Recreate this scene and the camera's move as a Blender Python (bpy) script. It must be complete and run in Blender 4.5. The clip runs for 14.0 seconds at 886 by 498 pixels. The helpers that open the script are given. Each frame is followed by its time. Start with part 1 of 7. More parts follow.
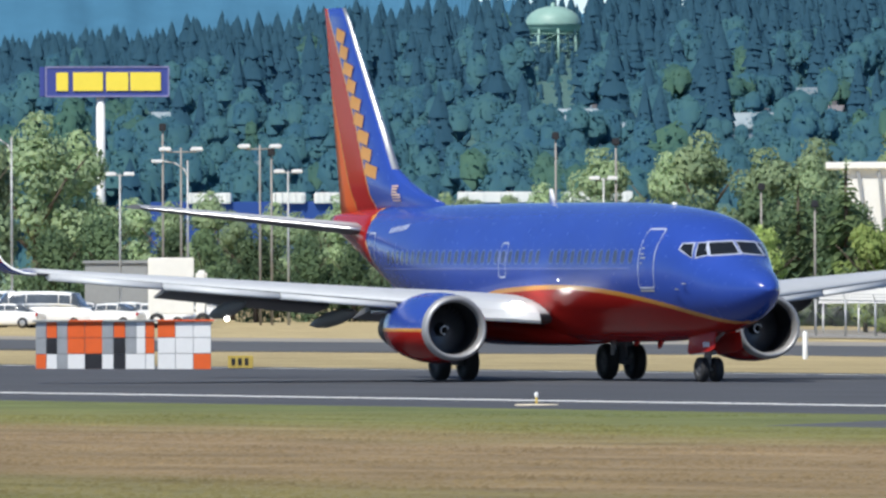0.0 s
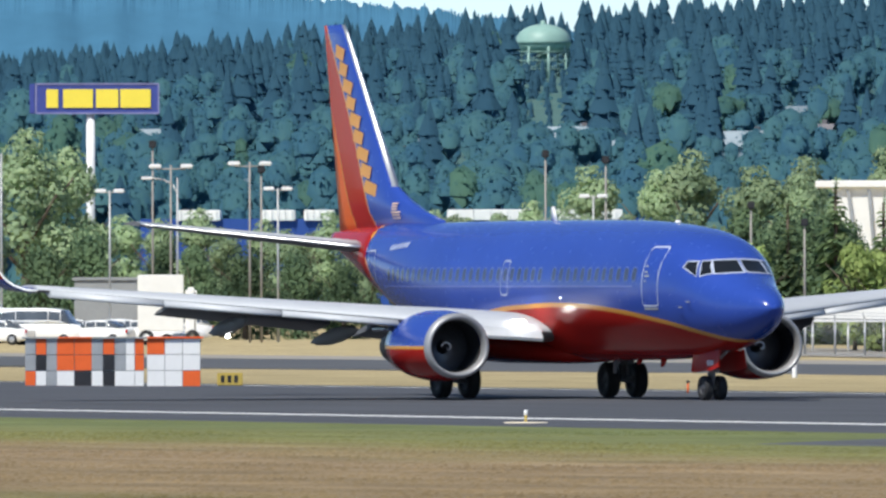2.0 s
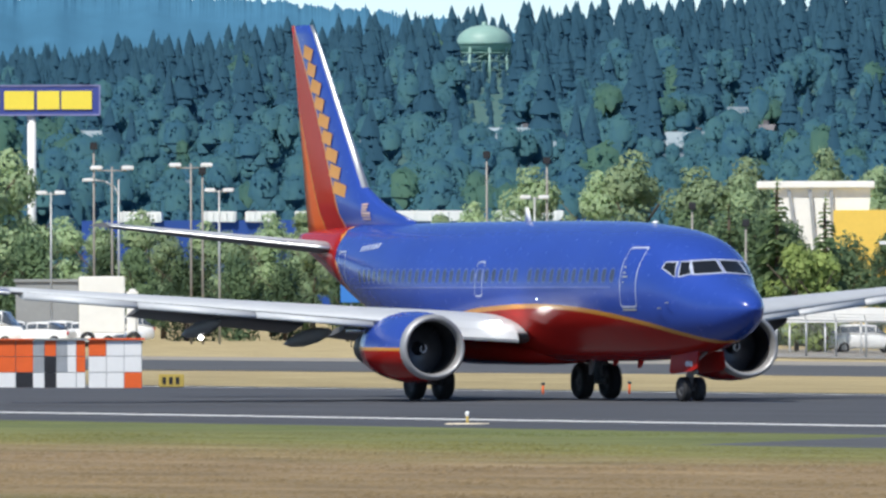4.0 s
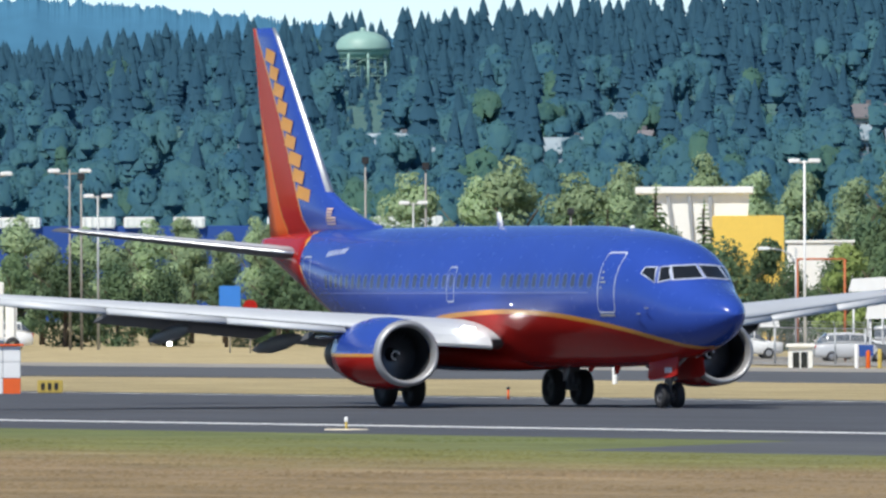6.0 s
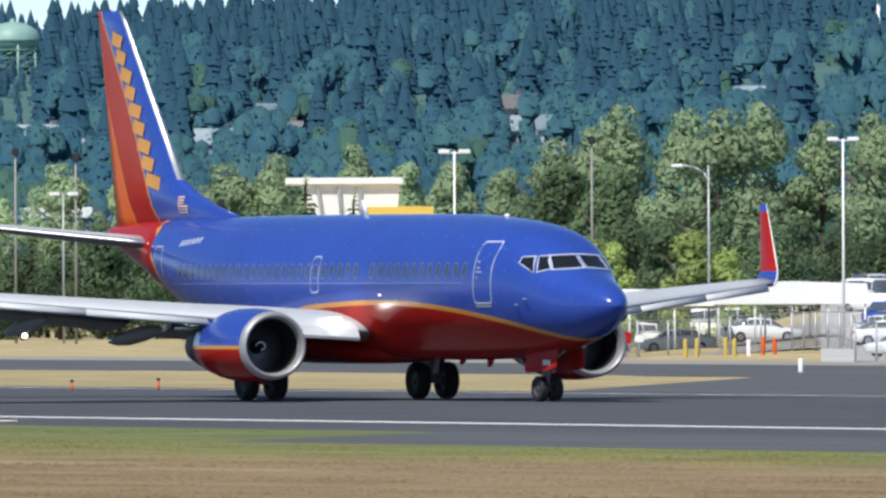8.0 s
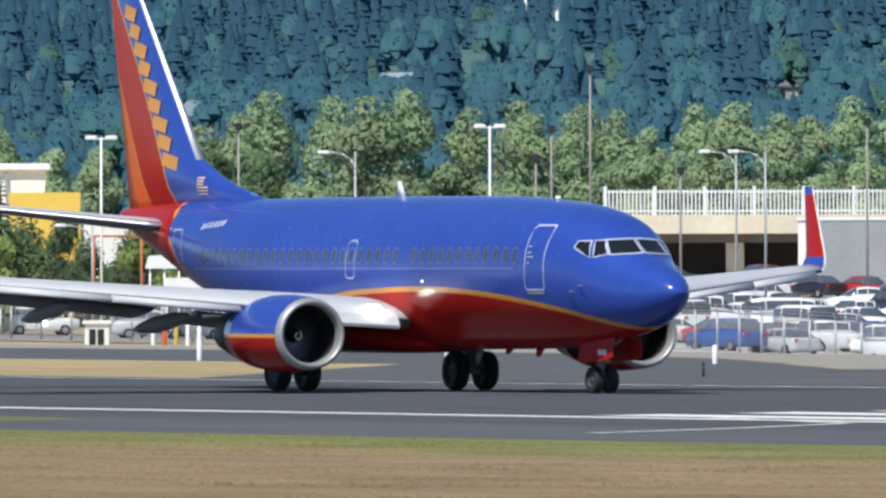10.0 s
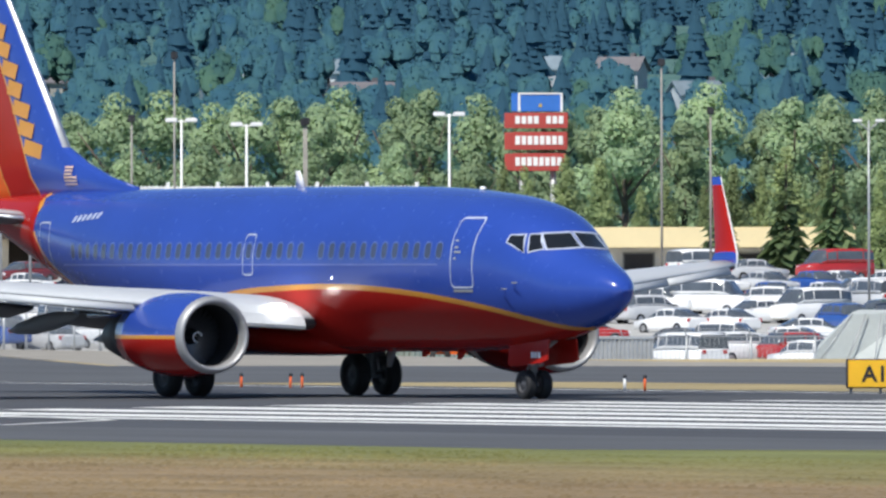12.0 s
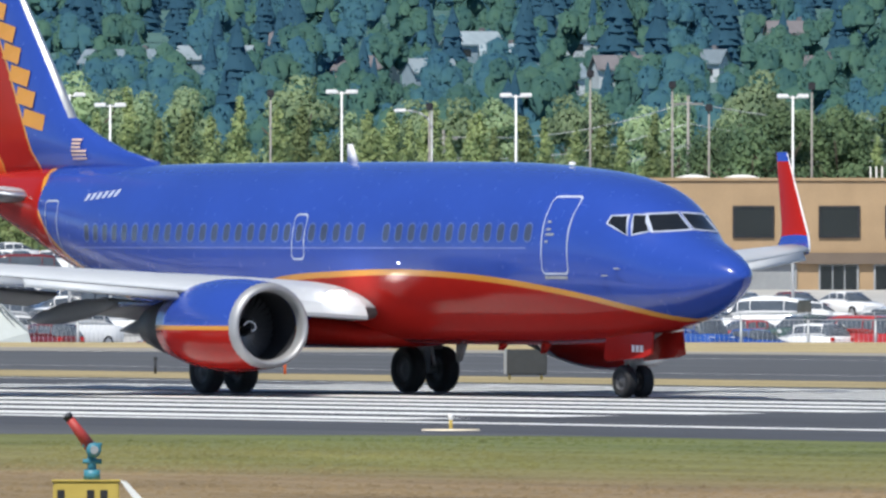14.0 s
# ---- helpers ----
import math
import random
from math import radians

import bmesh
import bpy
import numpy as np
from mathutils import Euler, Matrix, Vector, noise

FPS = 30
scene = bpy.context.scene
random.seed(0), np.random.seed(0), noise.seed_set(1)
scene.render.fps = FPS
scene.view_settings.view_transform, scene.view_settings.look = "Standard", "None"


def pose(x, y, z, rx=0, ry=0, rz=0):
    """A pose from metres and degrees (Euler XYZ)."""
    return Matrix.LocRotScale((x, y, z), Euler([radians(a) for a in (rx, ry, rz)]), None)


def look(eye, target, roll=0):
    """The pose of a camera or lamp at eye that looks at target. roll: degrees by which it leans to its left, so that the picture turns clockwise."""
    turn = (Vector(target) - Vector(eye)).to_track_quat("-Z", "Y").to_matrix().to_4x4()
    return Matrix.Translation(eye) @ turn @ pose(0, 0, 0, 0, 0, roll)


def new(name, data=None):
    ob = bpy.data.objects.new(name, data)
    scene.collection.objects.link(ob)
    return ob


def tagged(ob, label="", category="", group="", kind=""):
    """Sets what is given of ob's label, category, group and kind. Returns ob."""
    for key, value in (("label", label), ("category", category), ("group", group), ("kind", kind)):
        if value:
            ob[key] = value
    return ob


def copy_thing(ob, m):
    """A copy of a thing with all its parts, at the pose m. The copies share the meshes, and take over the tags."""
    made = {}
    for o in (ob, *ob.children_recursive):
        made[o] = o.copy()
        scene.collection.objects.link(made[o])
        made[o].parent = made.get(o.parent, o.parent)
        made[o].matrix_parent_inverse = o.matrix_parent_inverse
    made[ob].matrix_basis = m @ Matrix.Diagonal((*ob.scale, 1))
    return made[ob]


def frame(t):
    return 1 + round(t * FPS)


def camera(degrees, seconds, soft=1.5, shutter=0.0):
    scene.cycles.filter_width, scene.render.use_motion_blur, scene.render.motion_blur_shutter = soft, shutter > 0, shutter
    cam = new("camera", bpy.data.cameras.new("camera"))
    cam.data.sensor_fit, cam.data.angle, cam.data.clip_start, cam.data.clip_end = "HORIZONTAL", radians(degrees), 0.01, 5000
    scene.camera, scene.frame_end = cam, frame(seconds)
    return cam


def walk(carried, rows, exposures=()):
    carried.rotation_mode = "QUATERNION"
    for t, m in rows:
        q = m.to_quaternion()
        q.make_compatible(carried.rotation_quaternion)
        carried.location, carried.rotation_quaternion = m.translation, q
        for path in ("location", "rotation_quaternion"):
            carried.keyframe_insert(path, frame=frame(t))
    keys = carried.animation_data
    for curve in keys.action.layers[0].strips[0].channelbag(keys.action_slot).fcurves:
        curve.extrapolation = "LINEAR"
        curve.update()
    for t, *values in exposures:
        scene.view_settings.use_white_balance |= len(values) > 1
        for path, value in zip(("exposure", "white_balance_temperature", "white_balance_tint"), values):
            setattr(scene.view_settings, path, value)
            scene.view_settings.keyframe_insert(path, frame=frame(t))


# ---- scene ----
H = 3.58
CAM = [
 (0, -66.2855, 0.0400, -0.239), (0.5, -66.2597, 0.0543, -0.142), (1, -66.2531, 0.0559, -0.141),
 (1.5, -66.2231, 0.0504, -0.139), (2, -66.2494, 0.1011, -0.114), (2.5, -66.2538, 0.1088, -0.188),
 (3, -66.2110, 0.1191, -0.253), (3.2, -66.1651, 0.1305, -0.160), (5.3, -65.8406, 0.0675, -0.318),
 (5.5, -65.7401, 0.0683, -0.119), (6, -65.6246, 0.1231, -0.222), (6.5, -65.2489, 0.1339, -0.284),
 (7, -64.8158, 0.1494, -0.195), (7.2, -64.7534, 0.1593, -0.245), (9.3, -63.6547, -0.0166, -0.137),
 (9.5, -63.5432, 0.0048, -0.155), (10, -63.1831, 0.0355, -0.141), (10.5, -62.7270, 0.0539, -0.178),
 (11, -62.2137, 0.0283, -0.251), (11.5, -61.4822, 0.0246, -0.101), (12, -60.6297, 0.0182, -0.132),
 (12.5, -59.8650, -0.0031, -0.208), (13, -59.0931, -0.0436, -0.134), (13.5, -58.3575, -0.0389, -0.251),
 (14, -57.4014, -0.0422, 0.011)]


def aim(bearing, elevation):
    b, e = radians(bearing), radians(elevation)
    return Vector((math.sin(b) * math.cos(e), math.cos(b) * math.cos(e), math.sin(e)))


cam = camera(3.0754, 14.0, soft=2.6)
EYE = Vector((0, 0, H))
walk(cam, [(t, look(EYE, EYE + 100 * aim(b, e), r)) for t, b, e, r in CAM], [(0, 0.54, 6350, 8), (14, 0.54, 6350, 8)])

# ---- light ----
SUN_BEARING, SUN_HEIGHT = 146.0, 54.0
world = bpy.data.worlds.new("sky")
scene.world = world
world.use_nodes = True
wn = world.node_tree
sky = wn.nodes.new("ShaderNodeTexSky")
sky.sky_type, sky.sun_disc = "NISHITA", False
sky.sun_elevation, sky.sun_rotation = radians(SUN_HEIGHT), radians(SUN_BEARING)
sky.dust_density, sky.air_density, sky.ozone_density = 0.05, 0.55, 3.0
wn.nodes["Background"].inputs["Strength"].default_value = 0.092
wn.links.new(sky.outputs[0], wn.nodes["Background"].inputs["Color"])
sun = new("sun", bpy.data.lights.new("sun", "SUN"))
sun.data.energy, sun.data.angle, sun.data.color = 3.5, radians(0.53), (1.0, 0.95, 0.86)
sun.matrix_world = look(Vector((0, 0, 80)) + 50 * aim(SUN_BEARING, SUN_HEIGHT), (0, 0, 80))
scene.view_settings.exposure = 0.0


# ---- helpers of this scene ----
def lerp(x, table):
    for (a, p), (b, q) in zip(table, table[1:]):
        if x <= b:
            return p + (q - p) * min(1, max(0, (x - a) / (b - a)))
    return table[-1][1]


def material(name, color, rough=0.7, metal=0.0, scale=1.0, spread=0.25, fine=8.0, bump=0.15, stretch=(1, 1, 1), tint=None, coat=0.0, per=0.0, emit=0.0, spec=0.5):
    """A surface with variation at two scales, relief, and chance per object."""
    m = bpy.data.materials.new(name)
    m.use_nodes = True
    n, l = m.node_tree.nodes, m.node_tree.links
    b = n["Principled BSDF"]
    b.inputs["Metallic"].default_value = metal
    b.inputs["Coat Weight"].default_value = coat
    b.inputs["Coat Roughness"].default_value = 0.08
    b.inputs["Specular IOR Level"].default_value = spec
    tc = n.new("ShaderNodeTexCoord")
    mp = n.new("ShaderNodeMapping")
    mp.inputs["Scale"].default_value = stretch
    l.new(tc.outputs["Object"], mp.inputs["Vector"])
    big, small = n.new("ShaderNodeTexNoise"), n.new("ShaderNodeTexNoise")
    for t, s in ((big, scale), (small, scale * fine)):
        t.inputs["Scale"].default_value = s
        t.inputs["Detail"].default_value = 5
        l.new(mp.outputs[0], t.inputs["Vector"])
    add = n.new("ShaderNodeMath")
    add.operation = "MULTIPLY_ADD"
    l.new(small.outputs["Fac"], add.inputs[0])
    add.inputs[1].default_value = 0.45
    l.new(big.outputs["Fac"], add.inputs[2])
    ramp = n.new("ShaderNodeMapRange")
    ramp.inputs["From Min"].default_value, ramp.inputs["From Max"].default_value = 0.45, 1.0
    l.new(add.outputs[0], ramp.inputs["Value"])
    mix = n.new("ShaderNodeMix")
    mix.data_type = "RGBA"
    lo = tint or [c * (1 - spread) for c in color]
    mix.inputs["A"].default_value = (*lo, 1)
    mix.inputs["B"].default_value = (*[min(1, c * (1 + spread)) for c in color], 1)
    l.new(ramp.outputs[0], mix.inputs["Factor"])
    out = mix.outputs["Result"]
    if per:
        info, hsv, mr = n.new("ShaderNodeObjectInfo"), n.new("ShaderNodeHueSaturation"), n.new("ShaderNodeMapRange")
        mr.inputs["To Min"].default_value, mr.inputs["To Max"].default_value = 1 - per, 1 + per
        l.new(info.outputs["Random"], mr.inputs["Value"])
        l.new(mr.outputs[0], hsv.inputs["Value"])
        l.new(out, hsv.inputs["Color"])
        out = hsv.outputs[0]
    l.new(out, b.inputs["Base Color"])
    rr = n.new("ShaderNodeMapRange")
    rr.inputs["To Min"].default_value, rr.inputs["To Max"].default_value = max(0.03, rough * 0.85), min(1, rough * 1.15)
    l.new(small.outputs["Fac"], rr.inputs["Value"])
    l.new(rr.outputs[0], b.inputs["Roughness"])
    if bump:
        bp = n.new("ShaderNodeBump")
        bp.inputs["Strength"].default_value, bp.inputs["Distance"].default_value = bump, 0.03
        l.new(small.outputs["Fac"], bp.inputs["Height"])
        l.new(bp.outputs[0], b.inputs["Normal"])
    if emit:
        b.inputs["Emission Color"].default_value, b.inputs["Emission Strength"].default_value = (*color, 1), emit
    return m


def part(name, bm, mat, parent=None, label="", m=None):
    """Links a bmesh as one mesh object."""
    me = bpy.data.meshes.new(name)
    bm.to_mesh(me)
    bm.free()
    for k in (mat if isinstance(mat, (list, tuple)) else [mat]):
        me.materials.append(k)
    ob = new(name, me)
    ob.parent = parent
    if m is not None:
        ob.matrix_basis = m
    if label:
        ob["label"] = label
    return ob


def raw(name, verts, faces, mat, parent=None, smooth=False):
    me = bpy.data.meshes.new(name)
    me.from_pydata([tuple(v) for v in verts], [], faces)
    for k in (mat if isinstance(mat, (list, tuple)) else [mat]):
        me.materials.append(k)
    if smooth:
        me.polygons.foreach_set("use_smooth", [True] * len(me.polygons))
    ob = new(name, me)
    ob.parent = parent
    return ob


def thing(name, m, label, category, group="", kind=""):
    ob = new(name)
    ob.matrix_basis = m
    return tagged(ob, label, category, group, kind)


def box(bm, x0, x1, y0, y1, z0, z1, bevel=0.0, mat=0):
    v = [bm.verts.new((x, y, z)) for x in (x0, x1) for y in (y0, y1) for z in (z0, z1)]
    fs = [bm.faces.new([v[i] for i in q]) for q in ((0, 1, 3, 2), (4, 6, 7, 5), (0, 4, 5, 1), (2, 3, 7, 6), (0, 2, 6, 4), (1, 5, 7, 3))]
    for f in fs:
        f.material_index = mat
    if bevel:
        bmesh.ops.bevel(bm, geom=list({e for f in fs for e in f.edges}), offset=bevel, segments=2, affect="EDGES")
    return bm


def rod(bm, a, b, r0, r1=None, n=10, mat=0):
    """A round bar between two points."""
    r1 = r0 if r1 is None else r1
    a, b = Vector(a), Vector(b)
    q = (b - a).to_track_quat("Z", "Y")
    rings = []
    for c, r in ((a, r0), (b, r1)):
        rings.append([bm.verts.new(c + q @ Vector((r * math.cos(2 * math.pi * k / n), r * math.sin(2 * math.pi * k / n), 0))) for k in range(n)])
    for k in range(n):
        f = bm.faces.new((rings[0][k], rings[0][(k + 1) % n], rings[1][(k + 1) % n], rings[1][k]))
        f.smooth, f.material_index = True, mat
    bm.faces.new(rings[0][::-1]).material_index = mat
    bm.faces.new(rings[1]).material_index = mat
    return bm


def loft(bm, rings, caps=True, closed=True, smooth=True, mats=None):
    vs = [[bm.verts.new(p) for p in r] for r in rings]
    n = len(vs[0])
    for a, b in zip(vs, vs[1:]):
        for k in range(n if closed else n - 1):
            try:
                f = bm.faces.new((a[k], a[(k + 1) % n], b[(k + 1) % n], b[k]))
            except ValueError:
                continue
            f.smooth = smooth
            if mats:
                f.material_index = mats[k]
    if caps and closed:
        bm.faces.new(vs[0][::-1])
        bm.faces.new(vs[-1])
    return bm


def tube(bm, pts, r, n=5):
    """One round bar along points."""
    rings = []
    for i, p in enumerate(pts):
        a, c = Vector(pts[max(0, i - 1)]), Vector(pts[min(len(pts) - 1, i + 1)])
        q = (c - a).to_track_quat("Z", "Y")
        rings.append([Vector(p) + q @ Vector((r * math.cos(2 * math.pi * k / n), r * math.sin(2 * math.pi * k / n), 0)) for k in range(n)])
    return loft(bm, rings)


def spin(bm, profile, axis_point=(0, 0, 0), n=32, axis="x", squash=None, mat_of=None):
    """Turns a profile of (along, radius) about an axis."""
    rings = []
    for s, r in profile:
        ring = []
        for k in range(n):
            a = 2 * math.pi * k / n
            c, d = r * math.cos(a), r * math.sin(a)
            if squash:
                c, d = squash(c, d)
            p = {"x": (s, c, d), "y": (c, s, d), "z": (c, d, s)}[axis]
            ring.append([p[i] + axis_point[i] for i in range(3)])
        rings.append(ring)
    return loft(bm, rings, caps=False)


def ground_z(x, y):
    """The lie of the land: flat airfield, lower car parks, then rising hills."""
    D = math.hypot(x, y)
    b = math.degrees(math.atan2(x, y))
    dip = lerp(b, ((-180, -0.3), (-66.5, -0.3), (-64, -1.1), (-62.3, -1.1), (-61, -2.6), (180, -2.6)))
    if y < 0:
        dip = 0
    z = dip * lerp(D, ((0, 0), (650, 0), (820, 1), (1150, 1), (1500, 0), (9000, 0)))
    park = min(1, max(0, (b + 63.6) / 0.5)) if b < 0 < y else 0
    if park > 0:
        z2 = lerp(D, ((0, 0), (590, 0), (720, dip * 0.8), (850, dip), (1000, 0.3), (1080, 2.4), (1500, 2.4), (1700, 0), (9000, 0)))
        z = z * (1 - park) + z2 * park
    if y > 100:
        up = lerp(D, ((0, 0), (1700, 0), (2500, 19), (4350, hill(b)), (4450, hill(b) - 3), (4990, hill(b) - 60)))
        fade = min(1, max(0, min(b + 110, -5 - b) / 20))
        z += up * fade
    return z


def hill(b):
    return lerp(b, ((-70, 45), (-67.8, 47), (-66.4, 57), (-65.5, 62), (-64.8, 68), (-63.5, 76), (-61, 84), (-57, 86), (-54, 86)))


def spot(b, D, lift=0.0):
    """On the ground at a compass bearing and a distance from the eye, facing it: +x runs to the right, -y to the eye."""
    x, y = D * math.sin(radians(b)), D * math.cos(radians(b))
    return pose(x, y, ground_z(x, y) + lift, 0, 0, -b)


def height_at(b, e, D):
    """Height over the ground there of a sight line at that elevation."""
    x, y = D * math.sin(radians(b)), D * math.cos(radians(b))
    return H + D * math.tan(radians(e)) - ground_z(x, y)


# ---- materials ----


def banded_grass():
    """Mown verge: a green strip by the runway, straw beyond it, and dry straw across the field."""
    m = bpy.data.materials.new("mown_grass")
    m.use_nodes = True
    n, l = m.node_tree.nodes, m.node_tree.links
    p = n["Principled BSDF"]
    p.inputs["Roughness"].default_value, p.inputs["Specular IOR Level"].default_value = 0.95, 0.08
    tc, mp = n.new("ShaderNodeTexCoord"), n.new("ShaderNodeMapping")
    l.new(tc.outputs["Object"], mp.inputs["Vector"])
    mp.inputs["Scale"].default_value = (0.4, 1.0, 1)
    sep = n.new("ShaderNodeSeparateXYZ")
    l.new(tc.outputs["Object"], sep.inputs[0])
    big, mid, fin = (n.new("ShaderNodeTexNoise") for _ in range(3))
    for t, s in ((big, 0.07), (mid, 0.35), (fin, 5.0)):
        t.inputs["Scale"].default_value, t.inputs["Detail"].default_value = s, 6
        l.new((tc.outputs["Object"] if s == 5.0 else mp.outputs[0]), t.inputs["Vector"])
    wob = n.new("ShaderNodeMath")
    wob.operation = "MULTIPLY_ADD"
    wob.inputs[1].default_value = 26.0
    l.new(big.outputs["Fac"], wob.inputs[0])
    l.new(sep.outputs["Y"], wob.inputs[2])
    mr = n.new("ShaderNodeMapRange")
    mr.inputs["From Min"].default_value, mr.inputs["From Max"].default_value = 93.0, 293.0
    l.new(wob.outputs[0], mr.inputs["Value"])
    ramp = n.new("ShaderNodeValToRGB")
    stops = [(0.0, (0.135, 0.15, 0.055)), (0.09, (0.16, 0.16, 0.065)), (0.15, (0.225, 0.168, 0.098)), (0.25, (0.245, 0.182, 0.110)), (0.31, (0.19, 0.185, 0.075)), (0.38, (0.140, 0.162, 0.068)), (0.62, (0.16, 0.17, 0.07)), (0.70, (0.33, 0.27, 0.15)), (1.0, (0.42, 0.34, 0.19))]
    while len(ramp.color_ramp.elements) < len(stops):
        ramp.color_ramp.elements.new(0.5)
    for e, (q, c) in zip(ramp.color_ramp.elements, stops):
        e.position, e.color = q, (*c, 1)
    l.new(mr.outputs[0], ramp.inputs[0])
    hsv, v, add = n.new("ShaderNodeHueSaturation"), n.new("ShaderNodeMapRange"), n.new("ShaderNodeMath")
    add.operation = "MULTIPLY_ADD"
    add.inputs[1].default_value = 0.8
    l.new(fin.outputs["Fac"], add.inputs[0])
    l.new(mid.outputs["Fac"], add.inputs[2])
    v.inputs["From Min"].default_value, v.inputs["From Max"].default_value = 0.5, 1.3
    v.inputs["To Min"].default_value, v.inputs["To Max"].default_value = 0.55, 1.45
    l.new(add.outputs[0], v.inputs["Value"])
    l.new(v.outputs[0], hsv.inputs["Value"])
    # Far hill ground gets the same bluish haze tint as the woods.
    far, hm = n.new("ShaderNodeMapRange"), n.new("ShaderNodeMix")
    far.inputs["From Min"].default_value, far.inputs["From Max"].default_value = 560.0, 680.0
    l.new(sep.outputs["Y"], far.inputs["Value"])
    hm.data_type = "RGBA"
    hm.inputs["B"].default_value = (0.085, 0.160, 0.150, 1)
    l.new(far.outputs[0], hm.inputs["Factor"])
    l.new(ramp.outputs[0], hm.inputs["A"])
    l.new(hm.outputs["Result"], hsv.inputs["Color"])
    l.new(hsv.outputs[0], p.inputs["Base Color"])
    return m


GRASS = banded_grass()
ASPHALT = material("asphalt", (0.075, 0.078, 0.088), 0.85, scale=0.25, fine=60, spread=0.18, stretch=(0.25, 1.5, 1), bump=0.3, spec=0.25)
ASPHALT2 = material("taxiway_asphalt", (0.095, 0.098, 0.105), 0.85, scale=0.2, fine=60, spread=0.2, stretch=(0.3, 1.2, 1), bump=0.3, spec=0.25)
GRAVEL = material("gravel", (0.30, 0.28, 0.25), 0.95, scale=0.3, fine=40, spread=0.2, bump=0.4, spec=0.1)
PAINT = material("runway_paint", (0.78, 0.78, 0.76), 0.7, scale=0.6, fine=14, spread=0.1, stretch=(0.3, 2, 1), bump=0.1)
YELLOW_PAINT = material("yellow_paint", (0.50, 0.37, 0.08), 0.6, scale=0.6, fine=14, spread=0.12)
RUBBER = material("tyre_rubber", (0.018, 0.018, 0.02), 0.75, scale=3, fine=10, spread=0.3)
BLUE = material("canyon_blue_paint", (0.026, 0.066, 0.345), 0.26, scale=0.4, fine=12, spread=0.08, bump=0.0, coat=0.32, spec=0.4)
RED = material("red_paint", (0.36, 0.016, 0.012), 0.15, scale=0.4, fine=12, spread=0.08, bump=0.0, coat=0.03, spec=0.10)
ORANGE = material("orange_paint", (0.62, 0.11, 0.015), 0.4, scale=0.4, fine=12, spread=0.08, bump=0.0, spec=0.2)
GOLD = material("gold_paint", (0.62, 0.27, 0.03), 0.35, scale=0.5, fine=12, spread=0.07, bump=0.0, coat=0.3)
ALLOY = material("bare_aluminium", (0.62, 0.63, 0.65), 0.34, metal=0.85, scale=0.8, fine=14, spread=0.08, bump=0.02)
LIP = material("brushed_inlet_lip", (0.40, 0.40, 0.41), 0.5, metal=0.5, scale=1.2, fine=10, spread=0.08, bump=0.03)
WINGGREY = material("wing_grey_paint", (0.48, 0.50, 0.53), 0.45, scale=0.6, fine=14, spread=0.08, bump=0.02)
# Wing grey darkened for shade on undersides and parts below the wing.
SHADEGREY = material("shade_darkened_grey", (0.15, 0.15, 0.16), 0.5, scale=0.6, fine=14, spread=0.12, bump=0.02)
WHITE = material("white_paint", (0.80, 0.80, 0.80), 0.45, scale=0.5, fine=14, spread=0.06, bump=0.03)
DARK = material("dark_metal", (0.035, 0.035, 0.04), 0.5, metal=0.4, scale=2, fine=8, spread=0.25)
HUB = material("dark_hub_metal", (0.07, 0.07, 0.075), 0.5, metal=0.3, scale=3, fine=8, spread=0.3)
FANBLADE = material("fan_blade_titanium", (0.12, 0.12, 0.13), 0.4, metal=0.7, scale=2, fine=8)
GLASS = material("dark_glazing", (0.012, 0.014, 0.016), 0.12, scale=1, fine=4, bump=0, coat=0.3)
STEEL = material("galvanised_steel", (0.42, 0.43, 0.44), 0.5, metal=0.5, scale=1.5, fine=10, spread=0.15)
POLE = material("weathered_pole", (0.30, 0.28, 0.26), 0.6, metal=0.2, scale=0.8, fine=10, spread=0.2)
LENS = material("small_lit_lens", (1.0, 0.97, 0.9), 0.3, bump=0, emit=4)
LIGHT = material("landing_light", (1.0, 0.97, 0.9), 0.3, bump=0, emit=14)

# ---- the land ----
def land():
    verts, faces = [], []
    bs = [-180 + 10 * k for k in range(11)] + [-75 + 0.4 * k for k in range(63)] + [-49 + 7.5 * k for k in range(30)]
    bs = sorted({b for b in bs if b < 180})
    ds = [0.5, 20, 50, 90, 130, 170, 210, 260, 320, 400, 500, 560, 620, 700, 800, 850, 900, 1000, 1080, 1150, 1300, 1500, 1700, 1900, 2100, 2300, 2500, 2700, 2900,
          3100, 3300, 3500, 3700, 3900, 4100, 4350, 4450, 4700, 4990]
    for D in ds:
        for b in bs:
            x, y = D * math.sin(radians(b)), D * math.cos(radians(b))
            verts.append((x, y, ground_z(x, y)))
    n = len(bs)
    for i in range(len(ds) - 1):
        for k in range(n):
            a, c = i * n + k, i * n + (k + 1) % n
            faces.append((a, a + n, c + n, c))
    faces.append(tuple(range(n)))
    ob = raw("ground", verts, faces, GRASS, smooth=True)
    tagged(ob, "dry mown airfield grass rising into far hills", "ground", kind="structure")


land()
RUN_Y = 192.9


def slab(name, outline, z, mat, label, category, crown=None):
    bm = bmesh.new()
    top = [bm.verts.new((x, y, z)) for x, y in outline]
    low = [bm.verts.new((x, y, z - 0.25)) for x, y in outline]
    bm.faces.new(top)
    for k in range(len(top)):
        bm.faces.new((top[k], low[k], low[(k + 1) % len(top)], top[(k + 1) % len(top)]))
    bmesh.ops.recalc_face_normals(bm, faces=bm.faces)
    ob = part(name, bm, mat)
    return tagged(ob, label, category, kind="structure")


